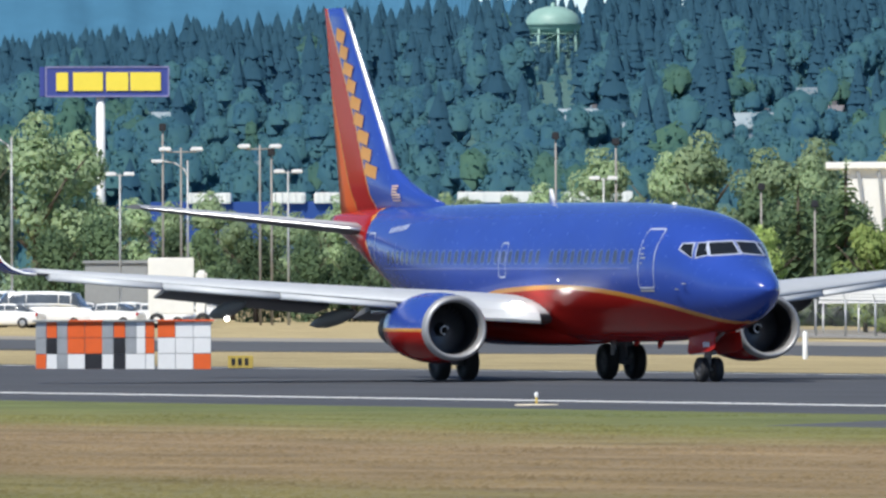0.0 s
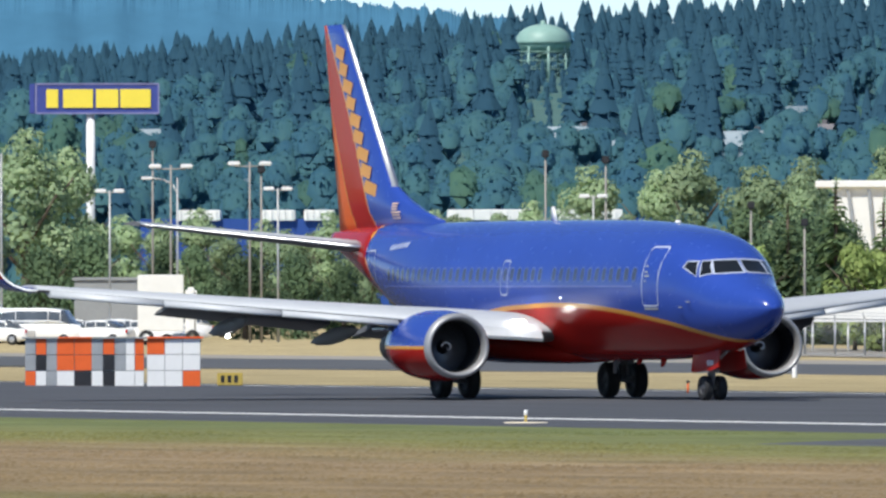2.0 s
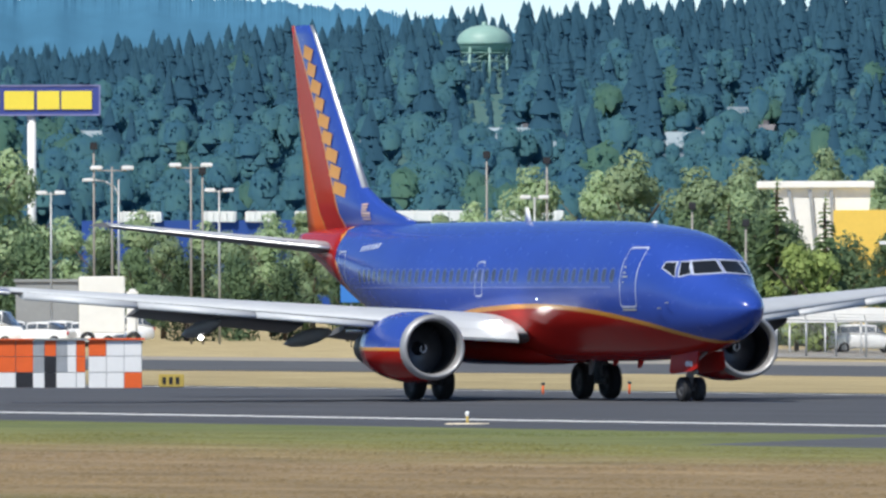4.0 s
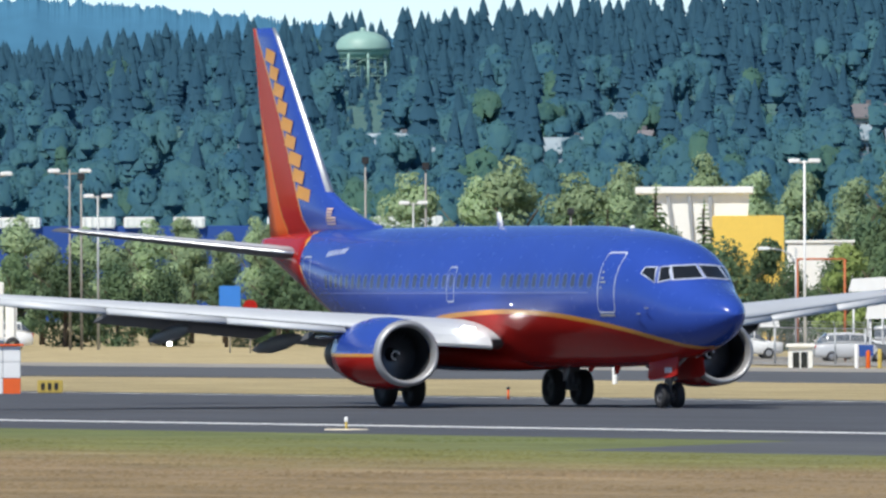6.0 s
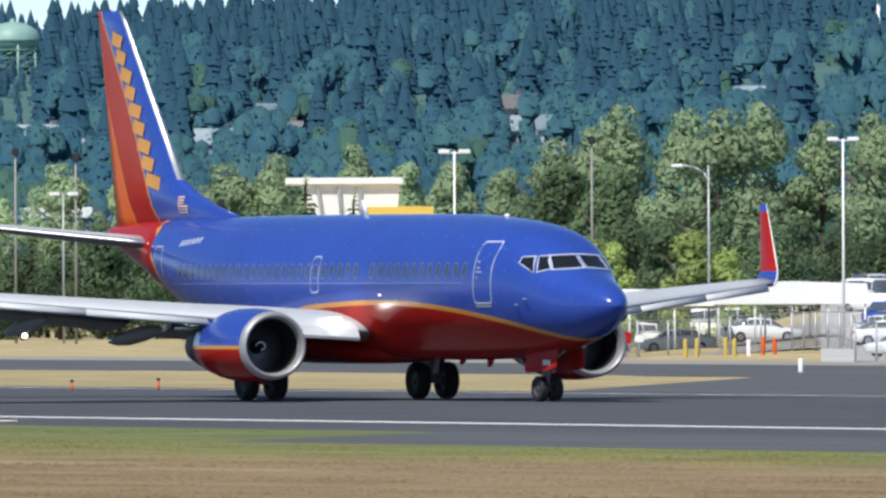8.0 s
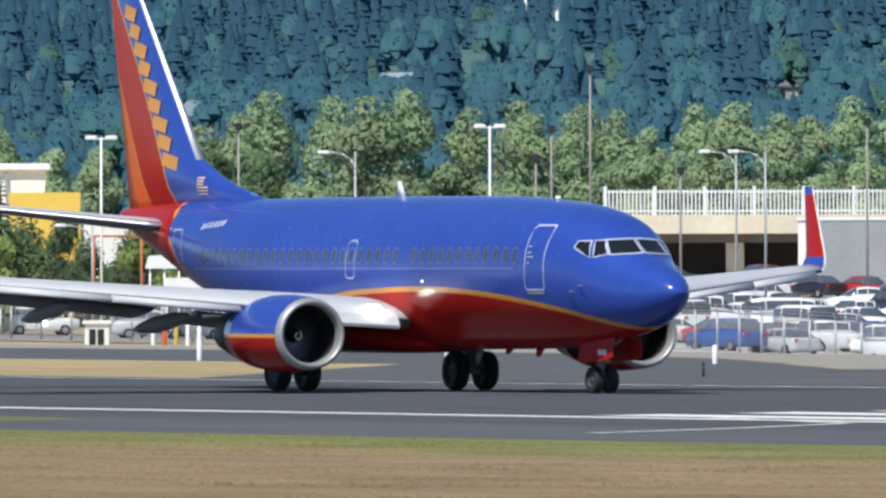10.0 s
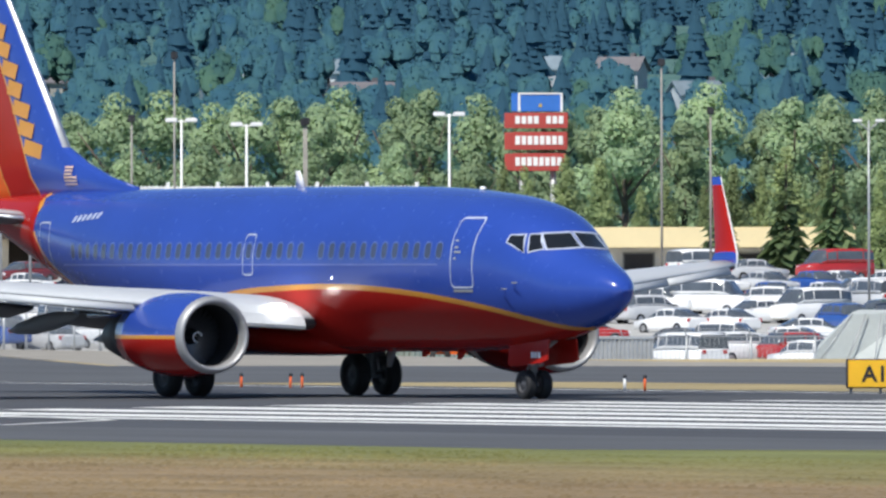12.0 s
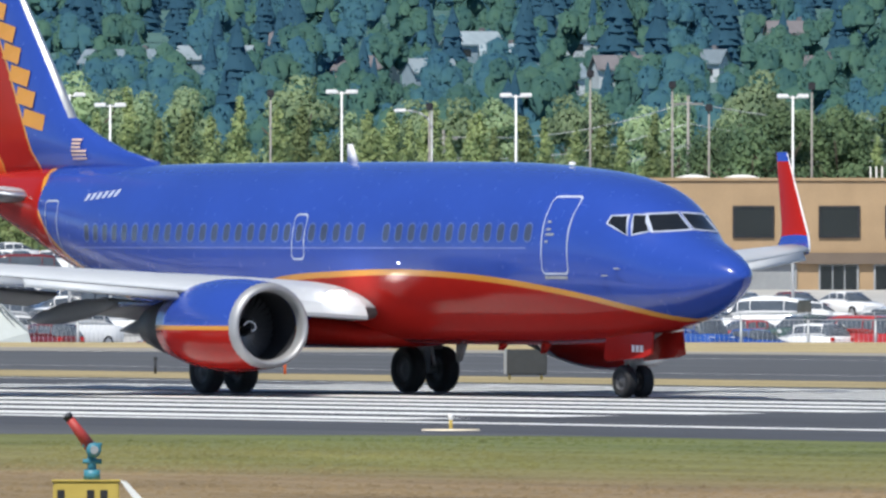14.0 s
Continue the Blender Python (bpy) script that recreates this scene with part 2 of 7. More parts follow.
def runway():
    bm = bmesh.new()
    ys = [(-33.5, -0.05), (-31, 0.004), (-22.9, 0.012), (-12, 0.10), (0, 0.155), (12, 0.10), (22.9, 0.012), (26, 0.004), (27, -0.05)]
    xs = [-1500, -700, -560, -480, -430, -380, -330, -280, -230, -150, 0, 300]
    loft(bm, [[(x, RUN_Y + y, z) for y, z in ys] for x in xs], closed=False)
    tagged(part("runway", bm, ASPHALT), "dark grey asphalt runway with a slight crown", "runway", kind="structure")


def crown(y):
    return lerp(y - RUN_Y, ((-33.5, -0.05), (-31, 0.004), (-22.9, 0.012), (-12, 0.10), (0, 0.155), (12, 0.10), (22.9, 0.012), (26, 0.004)))


def stripe(name, x0, x1, y0, y1, mat, label, group="", lift=0.006):
    bm = bmesh.new()
    xs = np.linspace(x0, x1, max(2, int(abs(x1 - x0) / 30) + 2))
    loft(bm, [[(x, y0, crown(y0) + lift), (x, y1, crown(y1) + lift)] for x in xs], closed=False, smooth=False)
    return tagged(part(name, bm, mat), label, "road marking", group, "structure")


runway()


def verge_tufts():
    """Short uneven grass standing on the mown verge."""
    r = np.random.default_rng(11)
    n = 80000
    b, D = np.radians(-68.6 + 13.6 * r.random(n)), np.sqrt(215**2 + (385**2 - 215**2) * r.random(n))
    x, y = D * np.sin(b), D * np.cos(b)
    keep = (y < RUN_Y - 34.0) & ~((x > -340) & (x < -246) & (y > 147))
    x, y = x[keep], y[keep]
    n = len(x)
    a, w = math.pi * (r.random(n) - 0.5) * 0.4 + radians(90 - SUN_BEARING) + math.pi / 2, 0.03 + 0.07 * r.random(n)
    h = (0.008 + 0.034 * r.random(n) ** 2.2) * (0.6 + 0.8 * (np.sin(x * 0.21 + 3 * np.sin(y * 0.13)) > 0))
    c, d = np.cos(a) * w, np.sin(a) * w
    lean = 0.15 * (r.random((2, n)) - 0.5) * w
    z = np.zeros(n)
    v = np.stack([np.stack([x - c, y - d, z - 0.01], 1), np.stack([x + c, y + d, z - 0.01], 1), np.stack([x + c * 0.5 + lean[0], y + d * 0.5, z + h], 1), np.stack([x - c * 0.4, y - d * 0.4 + lean[1], z + h * 0.8], 1)], 1).reshape(-1, 3)
    ob = raw("grass_tufts", v.tolist(), np.arange(4 * n).reshape(-1, 4).tolist(), GRASS, smooth=True)
    ob.data.normals_split_custom_set_from_vertices([(0.0, 0.0, 1.0)] * (4 * n))
    tagged(ob, "short dry grass tufts on the mown verge", "grass", kind="stuff")


verge_tufts()
slab("taxiway", [(-1200, 262), (-560, 258), (-505, 254), (-450, 219.2), (-405, 219.2), (-400, 230), (-200, 226), (100, 226), (100, 280), (-420, 278), (-455, 263), (-470, 252), (-520, 274), (-560, 287), (-600, 288), (-1200, 294)], 0.006, ASPHALT2, "grey asphalt parallel taxiway with a link to the runway", "taxiway")
slab("shoulder", [(-338, 162.2), (-322, 149), (-262, 150), (-248, 162.2)], 0.005, ASPHALT2, "grey asphalt shoulder stub beside the runway", "pavement")
slab("gravel_verge", [(-1200, 294.5), (-600, 288.5), (-560, 287.5), (-520, 274.5), (-470, 252.5), (-455, 263.5), (-420, 278.5), (100, 280.5), (100, 286), (-425, 285), (-462, 276), (-475, 275), (-525, 288), (-600, 301), (-1200, 306)], 0.004, GRAVEL, "pale gravel verge along the perimeter", "verge")
for y, a in ((RUN_Y - 22.4, "edge"), (RUN_Y + 22.4, "edge")):
    stripe("edge_line", -1400, 250, y - 0.45, y + 0.45, PAINT, "white painted runway edge line", "runway edge lines")
for s in (-1, 1):
    for k in range(6):
        y = RUN_Y + s * (2.63 + 3.5 * k)
        stripe("threshold_stripe", -332.5, -270.5, y - 0.875, y + 0.875, PAINT, "broad white threshold stripe on asphalt", "threshold stripes")


def lead_line(pts, mat, label, w=0.16):
    bm = bmesh.new()
    rings = []
    for i, p in enumerate(pts):
        a, b = Vector(pts[max(0, i - 1)]), Vector(pts[min(len(pts) - 1, i + 1)])
        n = Vector((-(b - a).y, (b - a).x)).normalized() * w
        rings.append([(p[0] + n.x, p[1] + n.y, max(0.012, crown(p[1])) + 0.006), (p[0] - n.x, p[1] - n.y, max(0.012, crown(p[1])) + 0.006)])
    loft(bm, rings, closed=False, smooth=False)
    tagged(part("lead_line", bm, mat), label, "road marking", kind="structure")


lead_line([(-300, 155), (-307, 162.3), (-314.2, 168.6), (-331, 173)], PAINT, "white painted lead-on line curving onto the runway")
lead_line([(-395, 237), (-200, 237), (90, 237)], PAINT, "pale taxiway edge line", 0.12)
lead_line([(-440, 267), (-200, 268), (90, 268)], PAINT, "pale taxiway edge line", 0.12)

# ---- trees ----
def leaf_material(name, a, b):
    m = bpy.data.materials.new(name)
    m.use_nodes = True
    n, l = m.node_tree.nodes, m.node_tree.links
    p = n["Principled BSDF"]
    p.inputs["Roughness"].default_value, p.inputs["Specular IOR Level"].default_value = 0.75, 0.15
    g, info = n.new("ShaderNodeNewGeometry"), n.new("ShaderNodeObjectInfo")
    mix = n.new("ShaderNodeMix")
    mix.data_type = "RGBA"
    mix.inputs["A"].default_value, mix.inputs["B"].default_value = (*a, 1), (*b, 1)
    tc, nz = n.new("ShaderNodeTexCoord"), n.new("ShaderNodeTexNoise")
    nz.inputs["Scale"].default_value = 0.35
    l.new(tc.outputs["Object"], nz.inputs["Vector"])
    s = n.new("ShaderNodeMath")
    s.operation = "MULTIPLY_ADD"
    s.inputs[1].default_value = 0.3
    l.new(g.outputs["Random Per Island"], s.inputs[0])
    l.new(nz.outputs["Fac"], s.inputs[2])
    mr = n.new("ShaderNodeMapRange")
    mr.inputs["From Min"].default_value, mr.inputs["From Max"].default_value = 0.35, 0.90
    l.new(s.outputs[0], mr.inputs["Value"])
    l.new(mr.outputs[0], mix.inputs["Factor"])
    hsv, v = n.new("ShaderNodeHueSaturation"), n.new("ShaderNodeMapRange")
    v.inputs["To Min"].default_value, v.inputs["To Max"].default_value = 0.75, 1.3
    l.new(info.outputs["Random"], v.inputs["Value"])
    l.new(v.outputs[0], hsv.inputs["Value"])
    l.new(mix.outputs["Result"], hsv.inputs["Color"])
    tr, ms = n.new("ShaderNodeBsdfTranslucent"), n.new("ShaderNodeMixShader")
    ms.inputs[0].default_value = 0.45
    l.new(hsv.outputs[0], p.inputs["Base Color"])
    l.new(hsv.outputs[0], tr.inputs["Color"])
    l.new(p.outputs[0], ms.inputs[1])
    l.new(tr.outputs[0], ms.inputs[2])
    l.new(ms.outputs[0], n["Material Output"].inputs["Surface"])
    return m


LEAF = leaf_material("broad_leaves", (0.235, 0.335, 0.215), (0.420, 0.525, 0.300))
LEAF_DARK = leaf_material("dark_leaves", (0.078, 0.135, 0.085), (0.185, 0.265, 0.135))
LEAF_LIGHT = leaf_material("light_leaves", (0.250, 0.340, 0.110), (0.500, 0.600, 0.220))
NEEDLE = leaf_material("green_needles", (0.110, 0.180, 0.095), (0.270, 0.350, 0.155))
# Hill foliage carries blue distance haze in its base colours.
FIR = leaf_material("haze_tinted_fir_needles", (0.056, 0.155, 0.245), (0.072, 0.185, 0.275))
HILL_LEAF = leaf_material("haze_tinted_hill_leaves", (0.056, 0.155, 0.235), (0.092, 0.215, 0.238))
# Grove tone is lightened and greened to paint sun on the slopes.
GROVE_LEAF = leaf_material("grove_leaves_sun_tint", (0.085, 0.210, 0.215), (0.160, 0.315, 0.235))
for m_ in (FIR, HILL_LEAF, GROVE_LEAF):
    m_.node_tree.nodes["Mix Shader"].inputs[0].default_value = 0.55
LEAF_COL = leaf_material("hedge_leaves", (0.145, 0.215, 0.105), (0.400, 0.470, 0.220))
BARK = material("bark", (0.10, 0.075, 0.055), 0.9, scale=2, fine=8, spread=0.3, bump=0.5)

rng = np.random.default_rng(5)


def leaf_cloud(blobs, count, size):
    """Small leaf faces on and in a set of ellipsoids (x, y, z, rx, ry, rz)."""
    weights = np.array([b[3] * b[5] for b in blobs])
    pick = rng.choice(len(blobs), count, p=weights / weights.sum())
    B = np.array(blobs)[pick]
    d = rng.normal(size=(count, 3))
    d /= np.linalg.norm(d, axis=1)[:, None]
    c = B[:, :3] + d * B[:, 3:] * (0.62 + 0.45 * rng.random(count))[:, None]
    nrm = d + 0.38 * rng.normal(size=(count, 3))
    nrm /= np.linalg.norm(nrm, axis=1)[:, None]
    nrm *= np.sign((nrm * d).sum(1))[:, None]
    soft = d + np.array((0, 0, 0.45)) + 0.25 * rng.normal(size=(count, 3))
    soft /= np.linalg.norm(soft, axis=1)[:, None]
    u = np.cross(nrm, rng.normal(size=(count, 3)))
    u /= np.linalg.norm(u, axis=1)[:, None]
    w = np.cross(nrm, u)
    s = size * (0.55 + 0.9 * rng.random(count))[:, None]
    verts = np.stack([c - u * s * 0.8, c + u * s * 0.8 - w * s * 0.3, c + w * s * 0.9], 1).reshape(-1, 3)
    return verts, np.arange(count * 3).reshape(-1, 3), np.repeat(soft, 3, axis=0)


def ball():
    """Corners and faces of a small faceted globe."""
    bm = bmesh.new()
    bmesh.ops.create_icosphere(bm, subdivisions=1, radius=1.0)
    bm.verts.ensure_lookup_table()
    out = np.array([v.co[:] for v in bm.verts]), np.array([[v.index for v in f.verts] for f in bm.faces])
    bm.free()
    return out


GLOBE = ball()


def lump_cloud(blobs, fringe, size):
    """Far crown: uneven foliage clumps with small leaves standing out of them."""
    vs, fs, ns, k = [], [], [], 0
    for b in blobs:
        d = GLOBE[0]
        c, r = np.array(b[:3]), np.array(b[3:])
        swell = 0.70 + 0.25 * rng.random(len(d))
        side = d.copy()
        side[:, :2] /= np.maximum(0.15, np.where(d[:, 2:] < 0, np.linalg.norm(d[:, :2], axis=1)[:, None], 1.0))
        side[:, 2] *= np.where(d[:, 2] < 0, 2.6, 1.15)
        vs.append(c + side * r * swell[:, None])
        fs.append(GLOBE[1] + k)
        q = d * 0.6 + np.array((0, 0, 0.7))
        ns.append(q / np.linalg.norm(q, axis=1)[:, None])
        k += len(d)
    v, f, n = leaf_cloud([b[:3] + tuple(1.08 * r for r in b[3:]) for b in blobs], fringe, size)
    n = n * 0.6 + np.array((0, 0, 0.6))
    return np.concatenate(vs + [v]), np.concatenate(fs + [f + k]), np.concatenate(ns + [n / np.linalg.norm(n, axis=1)[:, None]])


def fir_cloud(radius, tiers, points):
    """Far fir of unit height: ragged drooping skirts of branches, one over the other."""
    vs, fs, ns, k = [], [], [], 0
    for i in range(tiers):
        t = i / tiers
        r = radius * (1.02 - t) ** 0.8 * (0.85 + 0.3 * rng.random())
        top, low = t + 0.30, t - 0.2 / tiers
        vs.append((0, 0, min(1.03, top)))
        ns.append((0, 0, 1))
        for j in range(points):
            a = 2 * math.pi * (j + 0.5 * rng.random()) / points + i
            rr = r * ((1.12 if j % 2 else 0.72) + 0.22 * (rng.random() - 0.5))
            vs.append((rr * math.cos(a), rr * math.sin(a), low + 0.35 / tiers * rng.random()))
            q = Vector((math.cos(a) * 0.6, math.sin(a) * 0.6, 0.7)).normalized()
            ns.append(tuple(q))
        fs += [(k, k + 1 + j, k + 1 + (j + 1) % points) for j in range(points)]
        k += points + 1
    return np.array(vs), np.array(fs), np.array(ns)


def conifer_cloud(height, radius, tiers, arms, droop=0.35, bare=0.06):
    vs, ns = [], []
    for k in range(tiers):
        t = bare + (1 - bare) * k / tiers
        r = radius * (1 - t) ** 0.85 * (0.75 + 0.5 * rng.random()) + 0.012 * height
        z = height * t
        for j in range(max(4, int(arms * (1 - 0.45 * t)))):
            a = 2 * math.pi * (j + rng.random()) / arms + k
            rr = r * (0.6 + 0.55 * rng.random())
            o, s = np.array((math.cos(a), math.sin(a), 0)), np.array((-math.sin(a), math.cos(a), 0))
            w = 0.24 * rr + 0.008 * height
            up = np.array((0, 0, 1.0))
            q = o + 0.55 * up + 0.2 * rng.normal(size=3)
            ns += [q / np.linalg.norm(q)] * 4
            vs += [up * z + o * 0.004 * height, up * (z - droop * rr * 0.45) + o * rr * 0.55 - s * w, up * (z - droop * rr) + o * rr, up * (z - droop * rr * 0.35 + w * 0.35) + o * rr * 0.6 + s * w]
    v = np.array(vs)
    tip = np.array([(0.01 * height, 0, height * 0.93), (0, 0.01 * height, height * 0.93), (-0.01 * height, -0.005 * height, height * 0.93), (0, 0, height * 1.03)])
    v = np.concatenate([v, tip])
    return v, np.arange(len(v)).reshape(-1, 4), np.concatenate([np.array(ns), np.tile((0.0, 0.0, 1.0), (4, 1))])


def cloud_mesh(name, cloud, mat):
    me = bpy.data.meshes.new(name)
    me.from_pydata(cloud[0].tolist(), [], cloud[1].tolist())
    me.materials.append(mat)
    me.polygons.foreach_set("use_smooth", [True] * len(me.polygons))
    me.normals_split_custom_set_from_vertices(cloud[2].tolist())
    return me


def crown_blobs(height, width, n, lowest=0.25):
    out = []
    for _ in range(n):
        t = lowest + (1 - lowest) * rng.random()
        spread = width * math.sin(math.pi * min(0.97, 0.15 + 0.85 * (t - lowest) / (1 - lowest)) ** 0.8) * 0.62
        a, r = 2 * math.pi * rng.random(), spread * math.sqrt(rng.random())
        s = width * (0.20 + 0.16 * rng.random())
        out.append((r * math.cos(a), r * math.sin(a), height * t - s * 0.6, s, s, s * 0.85))
    return out


def tree_proto(name, label, height, crown, mat, group, trunk_top=0.6):
    root = thing(name, pose(0, -60, 0), label, "tree", group)
    bm = bmesh.new()
    r = height * 0.022
    rod(bm, (0, 0, -0.4), (0, 0, height * 0.3), r * 1.2, r * 0.9, 8)
    rod(bm, (0, 0, height * 0.3), (0.1, 0.05, height * trunk_top), r * 0.9, r * 0.35, 8)
    if crown[0] == "broad":
        for k in range(5):
            a = k * 1.3
            rod(bm, (0, 0, height * (0.25 + 0.06 * k)), (crown[1] * 0.6 * math.cos(a), crown[1] * 0.6 * math.sin(a), height * (0.45 + 0.08 * k)), r * 0.5, r * 0.15, 6)
        cloud = leaf_cloud(crown_blobs(height, crown[1], crown[2], crown[3]), crown[4], crown[5])
    elif crown[0] == "column":
        blobs = []
        for k in range(crown[2]):
            t = 0.06 + 0.94 * k / crown[2]
            w = crown[1] * (0.45 + 0.55 * math.sin(math.pi * min(1, 0.25 + 0.72 * t))) * (1.05 - 0.75 * t**2)
            for _ in range(3):
                a = 2 * math.pi * rng.random()
                q = w * 0.5 * rng.random()
                blobs.append((q * math.cos(a), q * math.sin(a), height * t, w * 0.5, w * 0.5, height * 0.07))
        cloud = leaf_cloud(blobs, crown[4], crown[5])
    else:
        cloud = conifer_cloud(height, crown[1], crown[2], crown[3])
    part("trunk", bm, BARK, root)
    c = new("crown", cloud_mesh("crown", cloud, mat))
    c.parent = root
    return root, height


PROTO = {
    "broad": [tree_proto("broadleaf_tree", "rounded green broadleaf tree in full leaf", h, ("broad", w, n, 0.2, 6400, 0.21), LEAF, "roadside trees") for h, w, n in ((13, 4.6, 26), (14, 4.0, 24), (11, 4.4, 22))],
    "dark": [tree_proto("dark_broadleaf_tree", "dense dark green tree in full leaf", h, ("broad", w, n, 0.08, 6000, 0.20), LEAF_DARK, "dark trees") for h, w, n in ((10, 4.0, 24), (9, 4.8, 26))],
    "light": [tree_proto("young_light_tree", "young pale green tree with airy crown", h, ("broad", w, n, 0.12, 3000, 0.16), LEAF_LIGHT, "young trees") for h, w, n in ((6, 2.2, 22), (5.5, 2.5, 20))],
    "column": [tree_proto("columnar_tree", "slim upright green hedge tree", h, ("column", w, 16, 0, 5200, 0.17), LEAF_COL, "tall tree screen") for h, w in ((11, 2.6), (12, 2.3), (10, 2.8))],
    "conifer": [tree_proto("conifer", "narrow green conifer with drooping branches", h, ("needle", w, 34, 13), NEEDLE, "conifers", 0.95) for h, w in ((11, 2.4), (10, 2.8))],
}
USED = set()


def plant(kind, b, top, D, jitter=0.0):
    """A tree whose top meets that elevation."""
    i = int(rng.integers(len(PROTO[kind])))
    root, h = PROTO[kind][i]
    want = height_at(b, top, D)
    s = max(0.25, want / h)
    m = spot(b, D) @ pose(0, 0, 0, 0, 0, float(rng.random() * 360))
    if (kind, i) not in USED:
        USED.add((kind, i))
        ob = root
        ob.matrix_basis = m
    else:
        ob = copy_thing(root, m)
    w = s * (0.9 + 0.25 * float(rng.random()))
    ob.scale = (w, w, s)
    return ob


def row(kind, b0, b1, step, tops, D, depth=30.0, wobble=0.05):
    b = b0
    while b < b1:
        plant(kind, b + float(rng.normal()) * step * 0.2, lerp(b, tops) + float(rng.normal()) * wobble, D + float(rng.random()) * depth)
        b += step * (0.75 + 0.5 * float(rng.random()))


row("broad", -67.95, -67.5, 0.11, ((-68, 0.50), (-67.6, 0.50), (-67.5, 0.38)), 1060, 30, 0.02)
row("broad", -67.55, -65.6, 0.12, ((-67.5, 0.22), (-66, 0.20), (-65.6, 0.22)), 1090, 40, 0.02)
row("dark", -67.6, -65.6, 0.17, ((-67.6, 0.12), (-65, 0.14)), 1040, 30, 0.03)
row("broad", -66.7, -65.8, 0.2, ((-66.7, 0.24), (-65.8, 0.26)), 1250, 40, 0.03)
row("broad", -65.72, -64.9, 0.17, ((-65.7, 0.41), (-65.4, 0.40), (-65.2, 0.38), (-64.9, 0.42)), 1350, 40, 0.02)
row("dark", -65.75, -64.2, 0.12, ((-65.75, 0.17), (-65.2, 0.22), (-64.9, 0.24), (-64.6, 0.17), (-64.4, 0.10), (-64.2, 0.1)), 1080, 40, 0.03)
row("conifer", -65.0, -64.72, 0.13, ((-65, 0.33), (-64.7, 0.28)), 1060, 20, 0.03)
row("broad", -65.0, -62.6, 0.15, ((-65, 0.42), (-64.4, 0.43), (-63.8, 0.52), (-63, 0.55), (-62.5, 0.54)), 1420, 60, 0.03)
row("dark", -64.12, -63.72, 0.12, ((-64.12, 0.30), (-63.9, 0.40), (-63.7, 0.34)), 1130, 30, 0.02)
row("dark", -64.2, -62.9, 0.15, ((-64.2, 0.14), (-63.6, 0.22), (-62.9, 0.2)), 1040, 30, 0.03)
for b, e in ((-65.17, 0.13), (-64.82, 0.14), (-64.74, 0.11), (-64.22, 0.15), (-63.9, 0.14), (-63.82, 0.12), (-63.55, 0.16), (-63.42, 0.10)):
    plant("light", b, e, 985)
for b, e in ((-63.50, 0.30), (-63.36, 0.22), (-62.97, 0.19), (-62.88, 0.15), (-62.76, 0.21), (-62.69, 0.16), (-62.63, 0.21)):
    plant("conifer", b, e, 1068)
row("broad", -62.7, -60.2, 0.14, ((-62.7, 0.53), (-62, 0.53), (-61.3, 0.54), (-60.7, 0.55), (-60.2, 0.52)), 1450, 70, 0.03)
row("broad", -62.6, -60.4, 0.2, ((-62.6, 0.38), (-60.2, 0.40)), 1330, 40, 0.04)
row("broad", -60.3, -58.2, 0.14, ((-60.3, 0.53), (-59.6, 0.55), (-59.0, 0.58), (-58.5, 0.52), (-58.2, 0.5)), 1400, 60, 0.03)
row("column", -60.5, -57.2, 0.10, ((-60.5, 0.28), (-59.5, 0.30), (-58.9, 0.36), (-58.5, 0.46), (-58, 0.44), (-57.2, 0.42)), 1090, 25, 0.04)
row("dark", -59.2, -57.4, 0.15, ((-59.2, 0.25), (-58.6, 0.36), (-57.4, 0.3)), 1150, 25, 0.04)
row("column", -57.3, -55.4, 0.10, ((-57.3, 0.40), (-56.8, 0.37), (-55.4, 0.36)), 1180, 25, 0.03)
row("broad", -57.9, -55.4, 0.16, ((-57.9, 0.50), (-57, 0.47), (-56.5, 0.50), (-55.4, 0.47)), 1400, 60, 0.03)
row("dark", -56.48, -55.4, 0.10, ((-56.5, 0.40), (-56.15, 0.47), (-55.9, 0.42), (-55.4, 0.45)), 1130, 20, 0.02)
for b, e in ((-60.68, 0.36), (-60.60, 0.33), (-60.55, 0.26), (-59.27, 0.375), (-59.44, 0.33), (-59.67, 0.29)):
    plant("conifer", b, e, 1070)

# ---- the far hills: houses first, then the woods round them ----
# Roof and siding colours are muted and blued with distance haze.
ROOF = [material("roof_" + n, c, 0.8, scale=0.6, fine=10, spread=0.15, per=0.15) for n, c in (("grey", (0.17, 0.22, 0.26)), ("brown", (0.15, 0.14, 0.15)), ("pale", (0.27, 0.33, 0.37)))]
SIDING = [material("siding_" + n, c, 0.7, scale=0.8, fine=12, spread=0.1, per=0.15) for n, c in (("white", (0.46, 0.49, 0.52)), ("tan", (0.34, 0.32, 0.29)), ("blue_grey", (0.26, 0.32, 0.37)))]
HOUSES = []


def slope_distance(b, e):
    """Where the hillside meets a sight line."""
    for D in range(1900, 4330, 10):
        x, y = D * math.sin(radians(b)), D * math.cos(radians(b))
        if math.degrees(math.atan2(ground_z(x, y) - H, D)) >= e:
            return D
    return 4200


